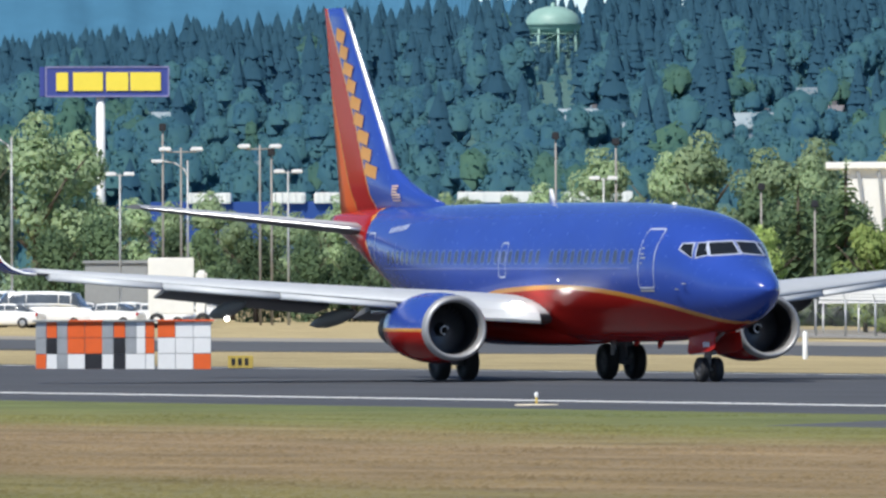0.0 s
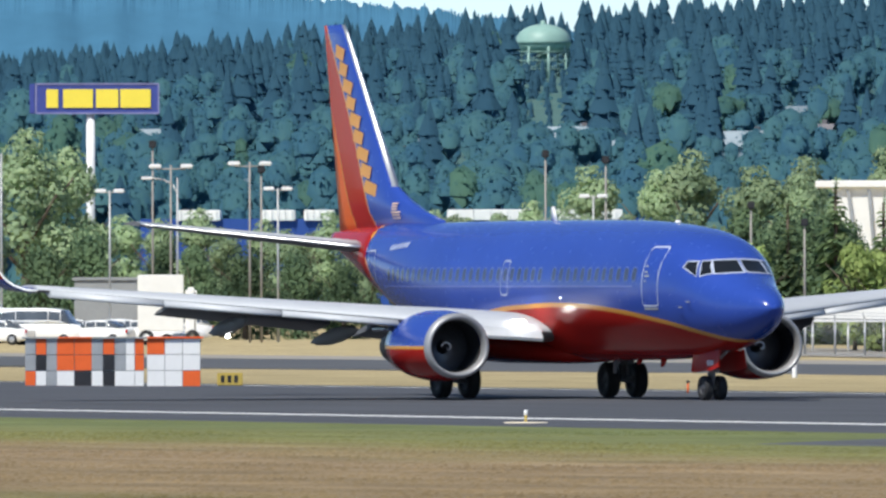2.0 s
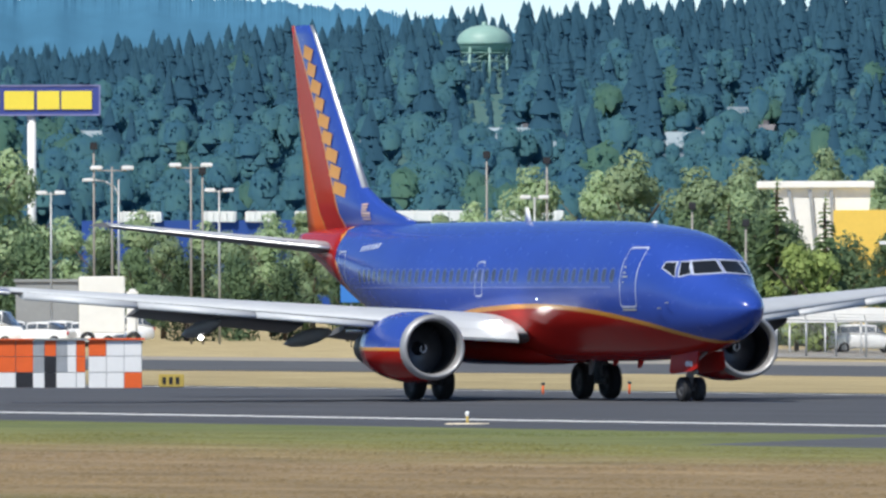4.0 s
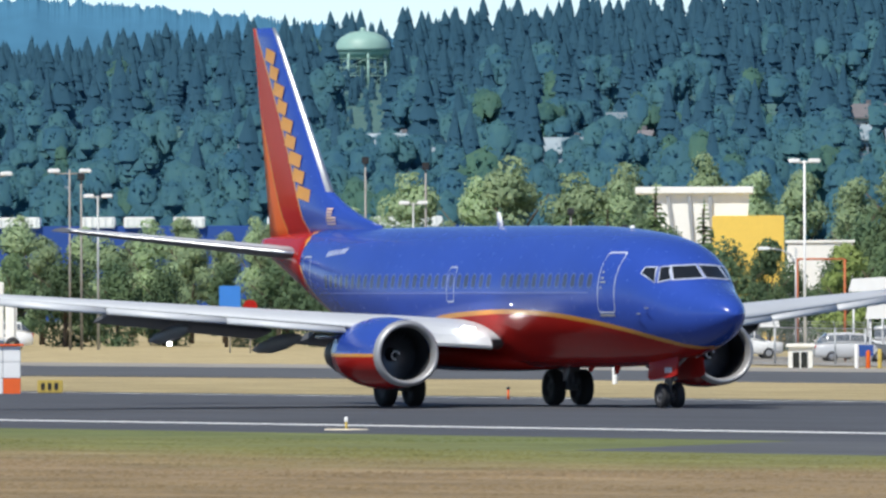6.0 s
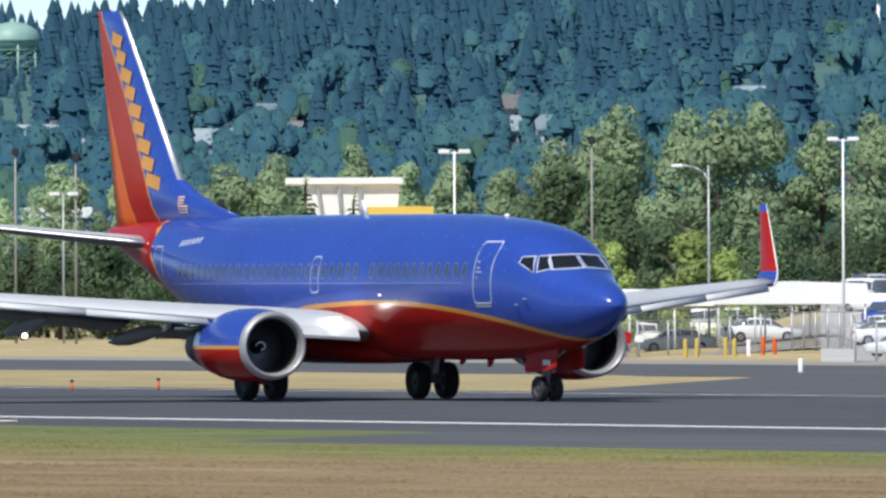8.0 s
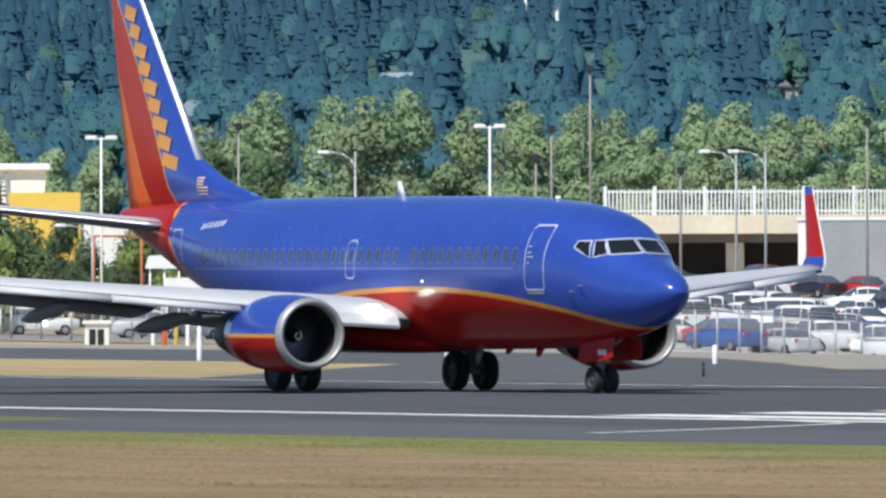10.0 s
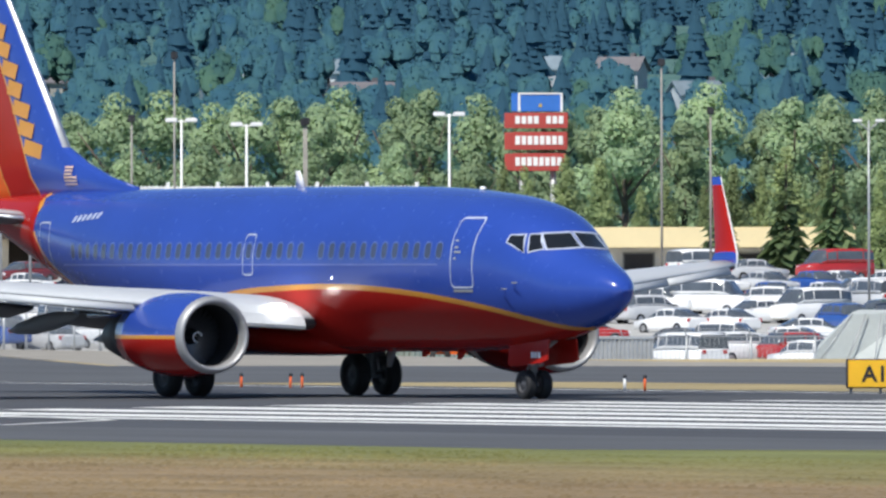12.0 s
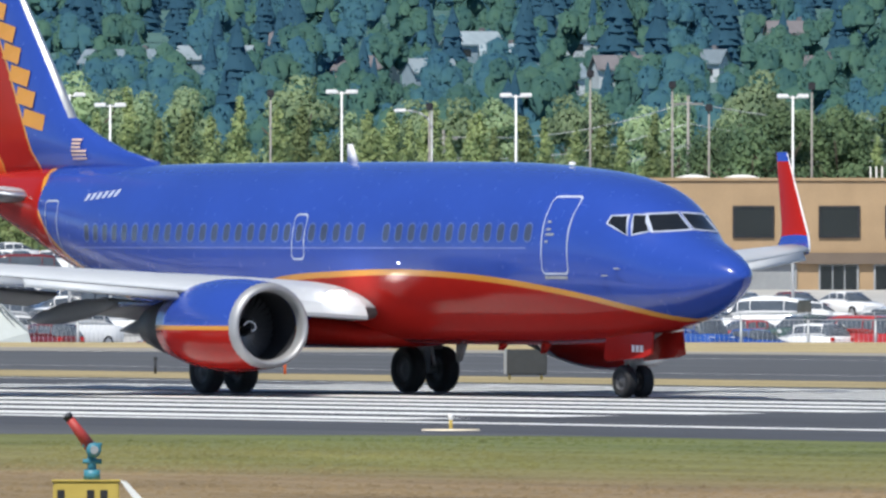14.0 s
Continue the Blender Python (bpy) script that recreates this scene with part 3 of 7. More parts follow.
def house(b, e, w, wall, roof, turn):
    D = slope_distance(b, e - 0.085)
    HOUSES.append((b, math.degrees(w / D) * 0.75, D))
    m = spot(b, D) @ pose(0, 0, 0, 0, 0, turn)
    hs = thing("house", m, "small gabled hillside house with pale walls", "house", "hillside houses")
    d, hh, rr = w * 0.6, 3.2 + (w > 13) * 1.6, 2.0
    bm = bmesh.new()
    box(bm, -w / 2, w / 2, -d / 2, d / 2, -2, hh)
    for s in (-1, 1):
        bm.faces.new([bm.verts.new(p) for p in ((s * w / 2, -d / 2, hh), (s * w / 2, d / 2, hh), (s * w / 2, 0, hh + rr))])
    part("wall", bm, wall, hs)
    bm = bmesh.new()
    for s in (-1, 1):
        vs = [(-w / 2 - 0.5, s * (d / 2 + 0.6), hh - 0.25), (w / 2 + 0.5, s * (d / 2 + 0.6), hh - 0.25), (w / 2 + 0.5, 0, hh + rr + 0.1), (-w / 2 - 0.5, 0, hh + rr + 0.1)]
        a = [bm.verts.new(v) for v in vs]
        c = [bm.verts.new((v[0], v[1], v[2] + 0.25)) for v in vs]
        bm.faces.new(a[::-1])
        bm.faces.new(c)
        for k in range(4):
            bm.faces.new((a[k], a[(k + 1) % 4], c[(k + 1) % 4], c[k]))
    rf = part("roof", bm, roof, hs)
    bm = bmesh.new()
    box(bm, w * 0.2, w * 0.2 + 0.8, 0.3, 1.1, hh + 1, hh + rr + 1.0)
    part("chimney", bm, ROOF[1], rf)
    n = max(2, int(w / 3.5))
    for k in range(n):
        x = -w / 2 + (k + 0.5) * w / n
        bm = bmesh.new()
        box(bm, x - 0.75, x + 0.75, -d / 2 - 0.05, -d / 2 + 0.05, 1.0, 2.3)
        part("window", bm, GLASS, hs)


for i, (b, e, w) in enumerate(((-66.291, 0.483, 9), (-66.41, 0.396, 13), (-65.762, 0.432, 16), (-65.644, 0.50, 20), (-66.056, 0.453, 14), (-65.438, 0.45, 8), (-64.997, 0.566, 9), (-64.958, 0.497, 10), (-67.253, 0.487, 12), (-66.979, 0.28, 7),
                               (-64.294, 0.474, 9), (-64.156, 0.513, 7), (-64.009, 0.516, 12), (-64.195, 0.592, 18), (-65.82, 0.49, 22), (-60.224, 0.661, 16), (-60.008, 0.657, 14), (-59.498, 0.668, 18), (-59.733, 0.567, 17), (-60.91, 0.562, 18), (-60.047, 0.578, 9),
                               (-58.517, 0.602, 17), (-57.93, 0.685, 12), (-58.19, 0.636, 22), (-58.50, 0.587, 24), (-57.664, 0.597, 17), (-57.449, 0.587, 14), (-56.997, 0.568, 13), (-56.782, 0.597, 16), (-61.4, 0.60, 12), (-62.3, 0.60, 14), (-62.0, 0.62, 20), (-63.3, 0.62, 16), (-56.5, 0.62, 14), (-56.1, 0.6, 12),
                               (-57.3, 0.69, 16), (-56.9, 0.71, 18), (-56.2, 0.73, 14), (-57.2, 0.64, 12), (-61.0, 0.65, 12), (-63.7, 0.55, 10), (-65.2, 0.47, 13))):
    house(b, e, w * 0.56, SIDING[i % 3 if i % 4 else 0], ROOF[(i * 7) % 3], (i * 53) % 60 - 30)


def forest():
    firs = [fir_cloud(0.16 + 0.02 * k, 15, 11) for k in range(4)]
    rounds = [lump_cloud(crown_blobs(1.0, 0.46, 9, 0.12), 620, 0.021) for _ in range(5)]
    out = {"fir": ([], [], []), "leaf": ([], [], []), "grove": ([], [], [])}
    count = {"fir": 0, "leaf": 0, "grove": 0}

    def stamp(kind, proto, x, y, z, h, turn, wide):
        v, f, nn = proto
        c, s = math.cos(turn), math.sin(turn)
        R = np.array(((c * wide, -s * wide, 0), (s * wide, c * wide, 0), (0, 0, 1.0))) * h
        out[kind][0].append(v @ R.T + np.array((x, y, z)))
        out[kind][1].append(f + count[kind])
        out[kind][2].append(nn @ np.array(((c, -s, 0), (s, c, 0), (0, 0, 1.0))).T)
        count[kind] += len(v)

    D = 1750.0
    while D < 4420:
        gap = 10.5 + D / 420
        step = math.degrees(gap / D) * (0.85 if D < 3300 else 0.46)
        b = -68.4 + step * rng.random()
        while b < -55.2:
            bb = b + step * float(rng.normal()) * 0.3
            DD = D + 14 * float(rng.normal())
            b += step
            near = lerp(DD, ((1700, 0.0), (2700, 0.25), (3300, 0.85), (4400, 1.0))) * lerp(bb, ((-70, 1), (-60, 1), (-58, 0.6), (-55, 0.45)))
            short = 0.33 if abs(bb + 65.89) < 0.11 and 2300 < DD < 4010 else 1.0
            clear = any(abs(bb - hb) < hw * 0.9 and -70 < DD - hd < 14 for hb, hw, hd in HOUSES)
            if clear or (bb > -58.6 and abs(DD - 3650) < 130 and bb > -57.1):
                continue
            x, y = DD * math.sin(radians(bb)), DD * math.cos(radians(bb))
            z = ground_z(x, y) - 0.5
            if rng.random() < near:
                stamp("fir", firs[int(rng.integers(4))], x, y, z, (11 + 7 * rng.random() ** 1.4) * short, 6.28 * rng.random(), 1.1)
            else:
                # Sun-lightened groves grow likelier towards the right-hand slopes.
                sunny = rng.random() < lerp(bb, ((-70, 0.05), (-60.5, 0.09), (-58, 0.65), (-55, 0.8)))
                stamp("grove" if sunny else "leaf", rounds[int(rng.integers(5))], x, y, z, (8 + 8 * rng.random()) * short, 6.28 * rng.random(), 1.1)
        D += gap * (2.1 if D < 3300 else 1.6)
    for kind, mat, label, nm in (("fir", FIR, "dense fir forest covering the hills, tinted blue with haze", "fir_forest"), ("leaf", HILL_LEAF, "mixed leafy trees between hillside houses, tinted with haze", "hillside_woods"), ("grove", GROVE_LEAF, "hillside groves with sunlight painted in as lighter green", "hillside_grove")):
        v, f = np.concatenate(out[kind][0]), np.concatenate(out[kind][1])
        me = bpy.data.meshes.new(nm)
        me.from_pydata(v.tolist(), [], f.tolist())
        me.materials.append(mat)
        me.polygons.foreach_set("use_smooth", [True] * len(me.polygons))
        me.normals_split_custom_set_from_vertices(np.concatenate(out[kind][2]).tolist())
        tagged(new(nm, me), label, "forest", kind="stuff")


forest()

# far ridge behind the woods, distance haze painted into its blue
def far_ridge():
    bm = bmesh.new()
    bs = [-72 + 0.004 * k for k in range(2000)] + [-64 + 0.02 * k for k in range(460)]
    rings = []
    for D, drop, rough in ((4720, 1.0, 0.0), (4880, 0.12, 0.0), (4897, 0.045, 0.0), (4900, 0.0, 1.0), (4980, 0.6, 0.0)):
        ring = []
        for b in bs:
            e = lerp(b, ((-74, 0.9), (-68.3, 0.99), (-67, 0.99), (-66.57, 0.955), (-66.2, 0.915), (-65.9, 0.87), (-65.3, 0.8), (-54, 0.7)))
            top = H + 4900 * math.tan(radians(e)) + 2.2 * noise.noise(Vector((b * 9, 0, 3))) + rough * (1.8 * noise.noise(Vector((b * 40, 0, 7))) + 3.2 * abs(noise.noise(Vector((b * 85, 1, 2)))))
            x, y = D * math.sin(radians(b)), D * math.cos(radians(b))
            ring.append((x, y, top * (1 - drop) + drop * 25))
        rings.append(ring)
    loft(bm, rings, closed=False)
    ob = part("backdrop_ridge", bm, material("haze_blue_forest", (0.060, 0.165, 0.265), 0.95, scale=0.02, fine=7, spread=0.12, bump=0.0, spec=0.02))
    tagged(ob, "distant wooded ridge under the sky, coloured blue with haze", "ridge", kind="structure")


far_ridge()


def field(b0, b1, e0, e1):
    """A bright meadow lying on the hillside."""
    bm = bmesh.new()
    rings = []
    for e in (e0, (e0 + e1) / 2, e1):
        ring = []
        for k in range(9):
            b = b0 + (b1 - b0) * k / 8
            D = lerp(e, ((e0, 3540), (e1, 3780)))
            x, y = D * math.sin(radians(b)), D * math.cos(radians(b))
            ring.append((x, y, ground_z(x, y) + 1.2))
        rings.append(ring)
    loft(bm, rings, closed=False)
    tagged(part("meadow", bm, material("meadow_grass", (0.16, 0.24, 0.08), 0.9, scale=0.03, fine=10, spread=0.2, spec=0.1)), "bright green hillside meadow", "field", kind="structure")


field(-57.1, -55.3, 0.64, 0.70)

# ---- signs, towers, lamps ----
def water_tower():
    D = 4000
    m = spot(-65.90, D)
    k = math.tan(radians(1)) * D
    z_of = lambda e: height_at(-65.9, e, D)
    tw = thing("water_tower", m, "pale green domed water tower on tall legs", "water tower")
    # Tower green is deepened, with distance haze mixed into the paint.
    green = material("hazed_green_steel", (0.26, 0.42, 0.37), 0.5, scale=0.3, fine=10, spread=0.1)
    r = 0.096 * k
    zt, zm, zb = z_of(0.882), z_of(0.822), z_of(0.785)
    bm = bmesh.new()
    prof = [(zt, 0.01)] + [(zm + (zt - zm) * math.cos(a), r * math.sin(a)) for a in [radians(15 * i) for i in range(1, 7)]] + [(zm - 0.6, r * 1.02), (zm - 0.6, r)] + [(zm - 0.6 - (zm - zb) * math.sin(a) * 0.9, r * math.cos(a) ** 0.5) for a in [radians(15 * i) for i in range(1, 6)]] + [(zb - 0.3, 0.02)]
    spin(bm, prof, n=32, axis="z")
    part("tank", bm, green, tw, "pale green domed tank")
    bm = bmesh.new()
    spin(bm, [(zt + 0.9, 0.01), (zt + 0.7, 0.6), (zt - 0.3, 0.6)], n=10, axis="z")
    part("roof_vent", bm, green, tw)
    bm = bmesh.new()
    rod(bm, (0, 0, -2), (0, 0, zb), 0.95, n=14)
    part("riser_pipe", bm, green, tw)
    for j in range(8):
        a = 2 * math.pi * j / 8 + 0.2
        bm = bmesh.new()
        rod(bm, (r * 1.05 * math.cos(a), r * 1.05 * math.sin(a), -2), (r * 0.92 * math.cos(a), r * 0.92 * math.sin(a), zm - 1), 0.32, n=8)
        part("leg", bm, green, tw)
        a2 = a + 2 * math.pi / 8
        for q in range(3):
            z0, z1 = zb * q / 3, zb * (q + 1) / 3
            bm = bmesh.new()
            rod(bm, (r * math.cos(a), r * math.sin(a), z0), (r * math.cos(a2), r * math.sin(a2), z1), 0.09, n=5)
            rod(bm, (r * math.cos(a), r * math.sin(a), z1), (r * math.cos(a2), r * math.sin(a2), z1), 0.10, n=5)
            part("brace", bm, green, tw)


water_tower()


def tower_legs():
    """A second tower whose white legs show over the trees."""
    D = 3300
    tw = thing("lattice_tower", spot(-62.84, D), "tall white steel tower legs among trees", "tower")
    z1 = height_at(-62.84, 0.95, D)
    zk = height_at(-62.84, 0.6, D)
    for x in (-3.0, 0, 2.9):
        bm = bmesh.new()
        rod(bm, (x * 1.25, 0, -2), (x, 0, z1), 0.38, n=8)
        part("leg", bm, WHITE, tw)
    bm = bmesh.new()
    spin(bm, [(z1 - 0.5, 0.1), (z1, 3.8), (z1 + 3, 5.4), (z1 + 7, 5.2), (z1 + 9, 0.1)], n=20, axis="z")
    part("tank", bm, WHITE, tw)


tower_legs()


def pylon_sign():
    D = 1600
    bl = material("sign_blue", (0.05, 0.07, 0.30), 0.4, scale=0.4, spread=0.08)
    ye = material("sign_yellow", (0.90, 0.72, 0.08), 0.4, scale=0.4, spread=0.04)
    b = -67.4485
    s = thing("pylon_sign", spot(b, D), "blue sign box with yellow shapes on white pole", "sign")
    per = D * math.tan(radians(1))
    x0, x1 = -0.2155 * per, 0.2155 * per
    z0, z1 = height_at(b, 0.572, D), height_at(b, 0.679, D)
    bm = bmesh.new()
    box(bm, x0, x1, -0.6, 0.6, z0, z1, 0.06)
    cab = part("cabinet", bm, bl, s, "blue sign cabinet")
    rim = bmesh.new()
    for a in ((x0, x1, z0, z0 + 0.16), (x0, x1, z1 - 0.16, z1), (x0, x0 + 0.16, z0, z1), (x1 - 0.16, x1, z0, z1)):
        box(rim, a[0], a[1], -0.68, -0.58, a[2], a[3])
    part("rim", rim, material("sign_rim", (0.22, 0.22, 0.42), 0.4), cab)
    bm = bmesh.new()
    box(bm, x0 - 0.55, x0 - 0.02, 0.0, 2.6, z0 + 0.05, z1 - 0.05, 0.05)
    part("side_cabinet", bm, bl, s, "dark blue second face of the sign")
    W, Hh = x1 - x0, z1 - z0
    for a, c in ((0.09, 0.185), (0.225, 0.465), (0.49, 0.67), (0.685, 0.93)):
        bm = bmesh.new()
        box(bm, x0 + a * W, x0 + c * W, -0.74, -0.66, z0 + 0.2 * Hh, z0 + 0.8 * Hh, 0.02)
        part("yellow_block", bm, ye, cab, "plain yellow block")
    bm = bmesh.new()
    px = (-67.472 + 67.4485) * per * 1.0
    rod(bm, (px, 0, -0.5), (px, 0, z0), 0.42, n=14)
    part("pole", bm, WHITE, s, "stout white pole")


pylon_sign()


def store_sign():
    D = 1180
    b = -60.295
    per = D * math.tan(radians(1))
    s = thing("store_sign", spot(b, D), "stacked red shop sign with blue top panel", "sign")
    redm = material("sign_red", (0.42, 0.06, 0.05), 0.45, scale=0.5, spread=0.1)
    blm = material("sign_bright_blue", (0.04, 0.16, 0.55), 0.4, scale=0.5, spread=0.08)
    for nm, b0, b1, e0, e1, mat in (("top_panel", -60.367, -60.214, 0.494, 0.560, blm), ("panel", -60.391, -60.195, 0.436, 0.491, redm), ("panel", -60.391, -60.197, 0.361, 0.424, redm), ("panel", -60.391, -60.202, 0.288, 0.350, redm)):
        x0, x1, z0, z1 = (b0 - b) * per, (b1 - b) * per, height_at(b, e0, D), height_at(b, e1, D)
        bm = bmesh.new()
        box(bm, x0, x1, -0.4, 0.4, z0, z1, 0.05)
        box(bm, x0 - 0.5, x0, -0.3, 1.6, z0 + 0.02, z1 - 0.02, 0.03)
        p = part(nm, bm, mat, s)
        if nm == "top_panel":
            bm = bmesh.new()
            for q in ((x0, x1, z1 - 0.12, z1), (x0, x0 + 0.12, z0, z1), (x1 - 0.12, x1, z0, z1)):
                box(bm, q[0] - 0.02, q[1] + 0.02, -0.46, -0.38, q[2], q[3])
            part("rim", bm, WHITE, p)
            bm = bmesh.new()
            rod(bm, ((x0 + x1) / 2, -0.44, z0 + 0.45), ((x0 + x1) / 2, -0.38, z0 + 0.45), 0.13, n=10)
            part("dot", bm, YELLOW_PAINT, p)
        else:
            n = 8
            for k in range(n):
                if k == 4 and e0 > 0.42:
                    continue
                u0 = x0 + 0.28 + (x1 - x0 - 0.5) * k / n
                bm = bmesh.new()
                box(bm, u0, u0 + (x1 - x0) / n * 0.66, -0.45, -0.39, z0 + (z1 - z0) * 0.30, z0 + (z1 - z0) * 0.78)
                part("pale_bar", bm, WHITE, p)
    bm = bmesh.new()
    for x in (-1.2, 1.0):
        rod(bm, (x, 0.2, -0.5), (x, 0.2, height_at(b, 0.3, D)), 0.22, n=10)
    part("posts", bm, STEEL, s)


store_sign()


def lamp_post(b, top, D, kind="twin", mat=None, lab="tall twin-head parking lot lamp on a slim pole"):
    mat = mat or STEEL
    h = height_at(b, top, D)
    s = thing("street_lamp", spot(b, D), lab, "street lamp", "lamp posts")
    bm = bmesh.new()
    rod(bm, (0, 0, -0.3), (0, 0, h), 0.085, 0.06, 10)
    pole = part("pole", bm, mat, s)
    if kind == "twin":
        bm = bmesh.new()
        rod(bm, (-0.4, 0, h - 0.1), (0.4, 0, h - 0.1), 0.05, n=6)
        part("arm", bm, mat, s)
        for x in (-0.55, 0.55):
            bm = bmesh.new()
            box(bm, x - 0.33, x + 0.33, -0.24, 0.24, h - 0.14, h + 0.1, 0.05)
            part("lamp_head", bm, WHITE, s, "pale box lamp head")
    elif kind == "arm":
        bm = bmesh.new()
        pts = [(0, 0, h - 1.0), (-0.25, 0, h - 0.45), (-0.8, 0, h - 0.12), (-1.6, 0, h)]
        for p, q in zip(pts, pts[1:]):
            rod(bm, p, q, 0.06, n=6)
        part("arm", bm, mat, s)
        bm = bmesh.new()
        box(bm, -2.2, -1.5, -0.16, 0.16, h - 0.12, h + 0.08, 0.05)
        part("lamp_head", bm, WHITE, s, "pale cobra lamp head")
    elif kind == "vee":
        for x in (-1, 1):
            bm = bmesh.new()
            rod(bm, (0, 0, h - 0.6), (x * 0.6, 0, h - 0.05), 0.05, n=6)
            part("arm", bm, mat, s)
            bm = bmesh.new()
            box(bm, x * 0.65 - 0.28, x * 0.65 + 0.28, -0.15, 0.15, h - 0.1, h + 0.08, 0.05)
            part("lamp_head", bm, WHITE, s, "pale lamp head")
    elif kind == "wide":
        bm = bmesh.new()
        rod(bm, (-0.9, 0, h - 0.25), (0.9, 0, h - 0.25), 0.05, n=6)
        part("arm", bm, mat, s)
        for x in (-0.95, 0.95):
            bm = bmesh.new()
            box(bm, x - 0.38, x + 0.38, -0.2, 0.2, h - 0.22, h + 0.05, 0.07)
            part("lamp_head", bm, WHITE, s, "pale lamp head")
    elif kind == "bare":
        bm = bmesh.new()
        box(bm, -0.22, 0.22, -0.2, 0.2, h - 0.25, h + 0.2, 0.05)
        part("lamp_head", bm, DARK, s)


for b, e, k in ((-67.782, 0.435, "arm"), (-67.171, 0.35, "arm"), (-67.406, 0.306, "twin"), (-66.822, 0.313, "twin"), (-65.727, 0.285, "twin")):
    lamp_post(b, e, 1000, k)
for b, e, k in ((-67.257, 0.468, "bare"), (-67.194, 0.395, "wide"), (-66.92, 0.404, "wide"), (-66.88, 0.38, "bare"), (-65.893, 0.433, "bare"), (-65.684, 0.412, "bare"), (-64.994, 0.193, "bare"), (-65.18, 0.253, "bare")):
    lamp_post(b, e, 1000, k, POLE, "slim dark lamp post")
for b, e in ((-64.369, 0.426), (-63.02, 0.463), (-61.537, 0.469), (-61.311, 0.454), (-60.607, 0.488), (-58.698, 0.495), (-58.557, 0.459), (-57.753, 0.505), (-57.148, 0.493), (-56.187, 0.49)):
    lamp_post(b, e, 905, "twin", WHITE, "white twin-head car park lamp on a slim pole")
for b, e in ((-63.892, 0.464), (-62.806, 0.452), (-62.671, 0.661), (-61.561, 0.694), (-61.71, 0.475), (-62.86, 0.354), (-62.358, 0.308), (-61.111, 0.461), (-59.87, 0.666), (-59.7, 0.498), (-61.103, 0.464), (-56.89, 0.568), (-56.605, 0.529), (-56.478, 0.45), (-56.121, 0.525), (-57.449, 0.454), (-58.0, 0.50)):
    lamp_post(b, e, 1010, "bare", POLE, "slim dark lamp post")
for b, e, k in ((-62.165, 0.373, "arm"), (-62.063, 0.373, "arm"), (-63.487, 0.374, "arm"), (-59.151, 0.461, "vee"), (-64.40, 0.122, "arm"), (-57.44, 0.44, "arm")):
    lamp_post(b, e, 960, k)

# ---- cars ----
CAR_PAINT = {n: material("car_" + n, c, 0.25, scale=0.8, fine=10, spread=0.05, bump=0.0, coat=0.6) for n, c in (("white", (0.86, 0.86, 0.86)), ("silver", (0.55, 0.56, 0.58)), ("black", (0.02, 0.02, 0.025)), ("blue", (0.03, 0.09, 0.34)), ("red", (0.42, 0.03, 0.03)), ("maroon", (0.16, 0.03, 0.035)), ("green", (0.06, 0.10, 0.09)))}
# Glass base colour is raised to carry some sky reflection.
CAR_GLASS = material("car_glass", (0.085, 0.10, 0.12), 0.08, bump=0, coat=0.4)
RIM = material("alloy_rim", (0.45, 0.45, 0.46), 0.35, metal=0.6)
LAMP_RED = material("tail_lamp", (0.45, 0.02, 0.02), 0.25, bump=0)
LAMP_CLEAR = material("head_lamp", (0.75, 0.76, 0.78), 0.15, bump=0)
SHAPES = {
    "sedan": ([(2.3, 0.62, 0.42, 0.62), (2.2, 0.82, 0.26, 0.76), (1.2, 0.88, 0.2, 0.90), (0, 0.89, 0.2, 0.95), (-1.4, 0.88, 0.2, 0.98), (-2.15, 0.82, 0.28, 0.96), (-2.3, 0.68, 0.42, 0.85)],
              [(1.15, 0.80, 0.90, 0.92), (0.45, 0.66, 0.92, 1.40), (-0.2, 0.66, 0.94, 1.46), (-0.9, 0.64, 0.95, 1.42), (-1.75, 0.74, 0.96, 0.99)]),
    "suv": ([(2.3, 0.68, 0.45, 0.80), (2.2, 0.86, 0.30, 0.98), (1.2, 0.92, 0.26, 1.08), (0, 0.93, 0.26, 1.10), (-1.6, 0.92, 0.26, 1.10), (-2.25, 0.88, 0.32, 1.08), (-2.35, 0.76, 0.45, 0.95)],
            [(1.2, 0.84, 1.07, 1.09), (0.55, 0.74, 1.09, 1.66), (-0.3, 0.74, 1.10, 1.74), (-1.6, 0.73, 1.10, 1.70), (-2.2, 0.80, 1.08, 1.12)]),
    "van": ([(2.5, 0.78, 0.4, 0.9), (2.35, 0.95, 0.3, 1.1), (1.6, 0.98, 0.28, 1.25), (0, 0.98, 0.28, 1.3), (-2.4, 0.98, 0.28, 1.3), (-2.5, 0.92, 0.4, 1.25)],
            [(1.75, 0.86, 1.2, 1.24), (1.15, 0.84, 1.25, 2.05), (0.4, 0.86, 1.28, 2.15), (-1.6, 0.86, 1.28, 2.15), (-2.4, 0.88, 1.28, 2.02)])}


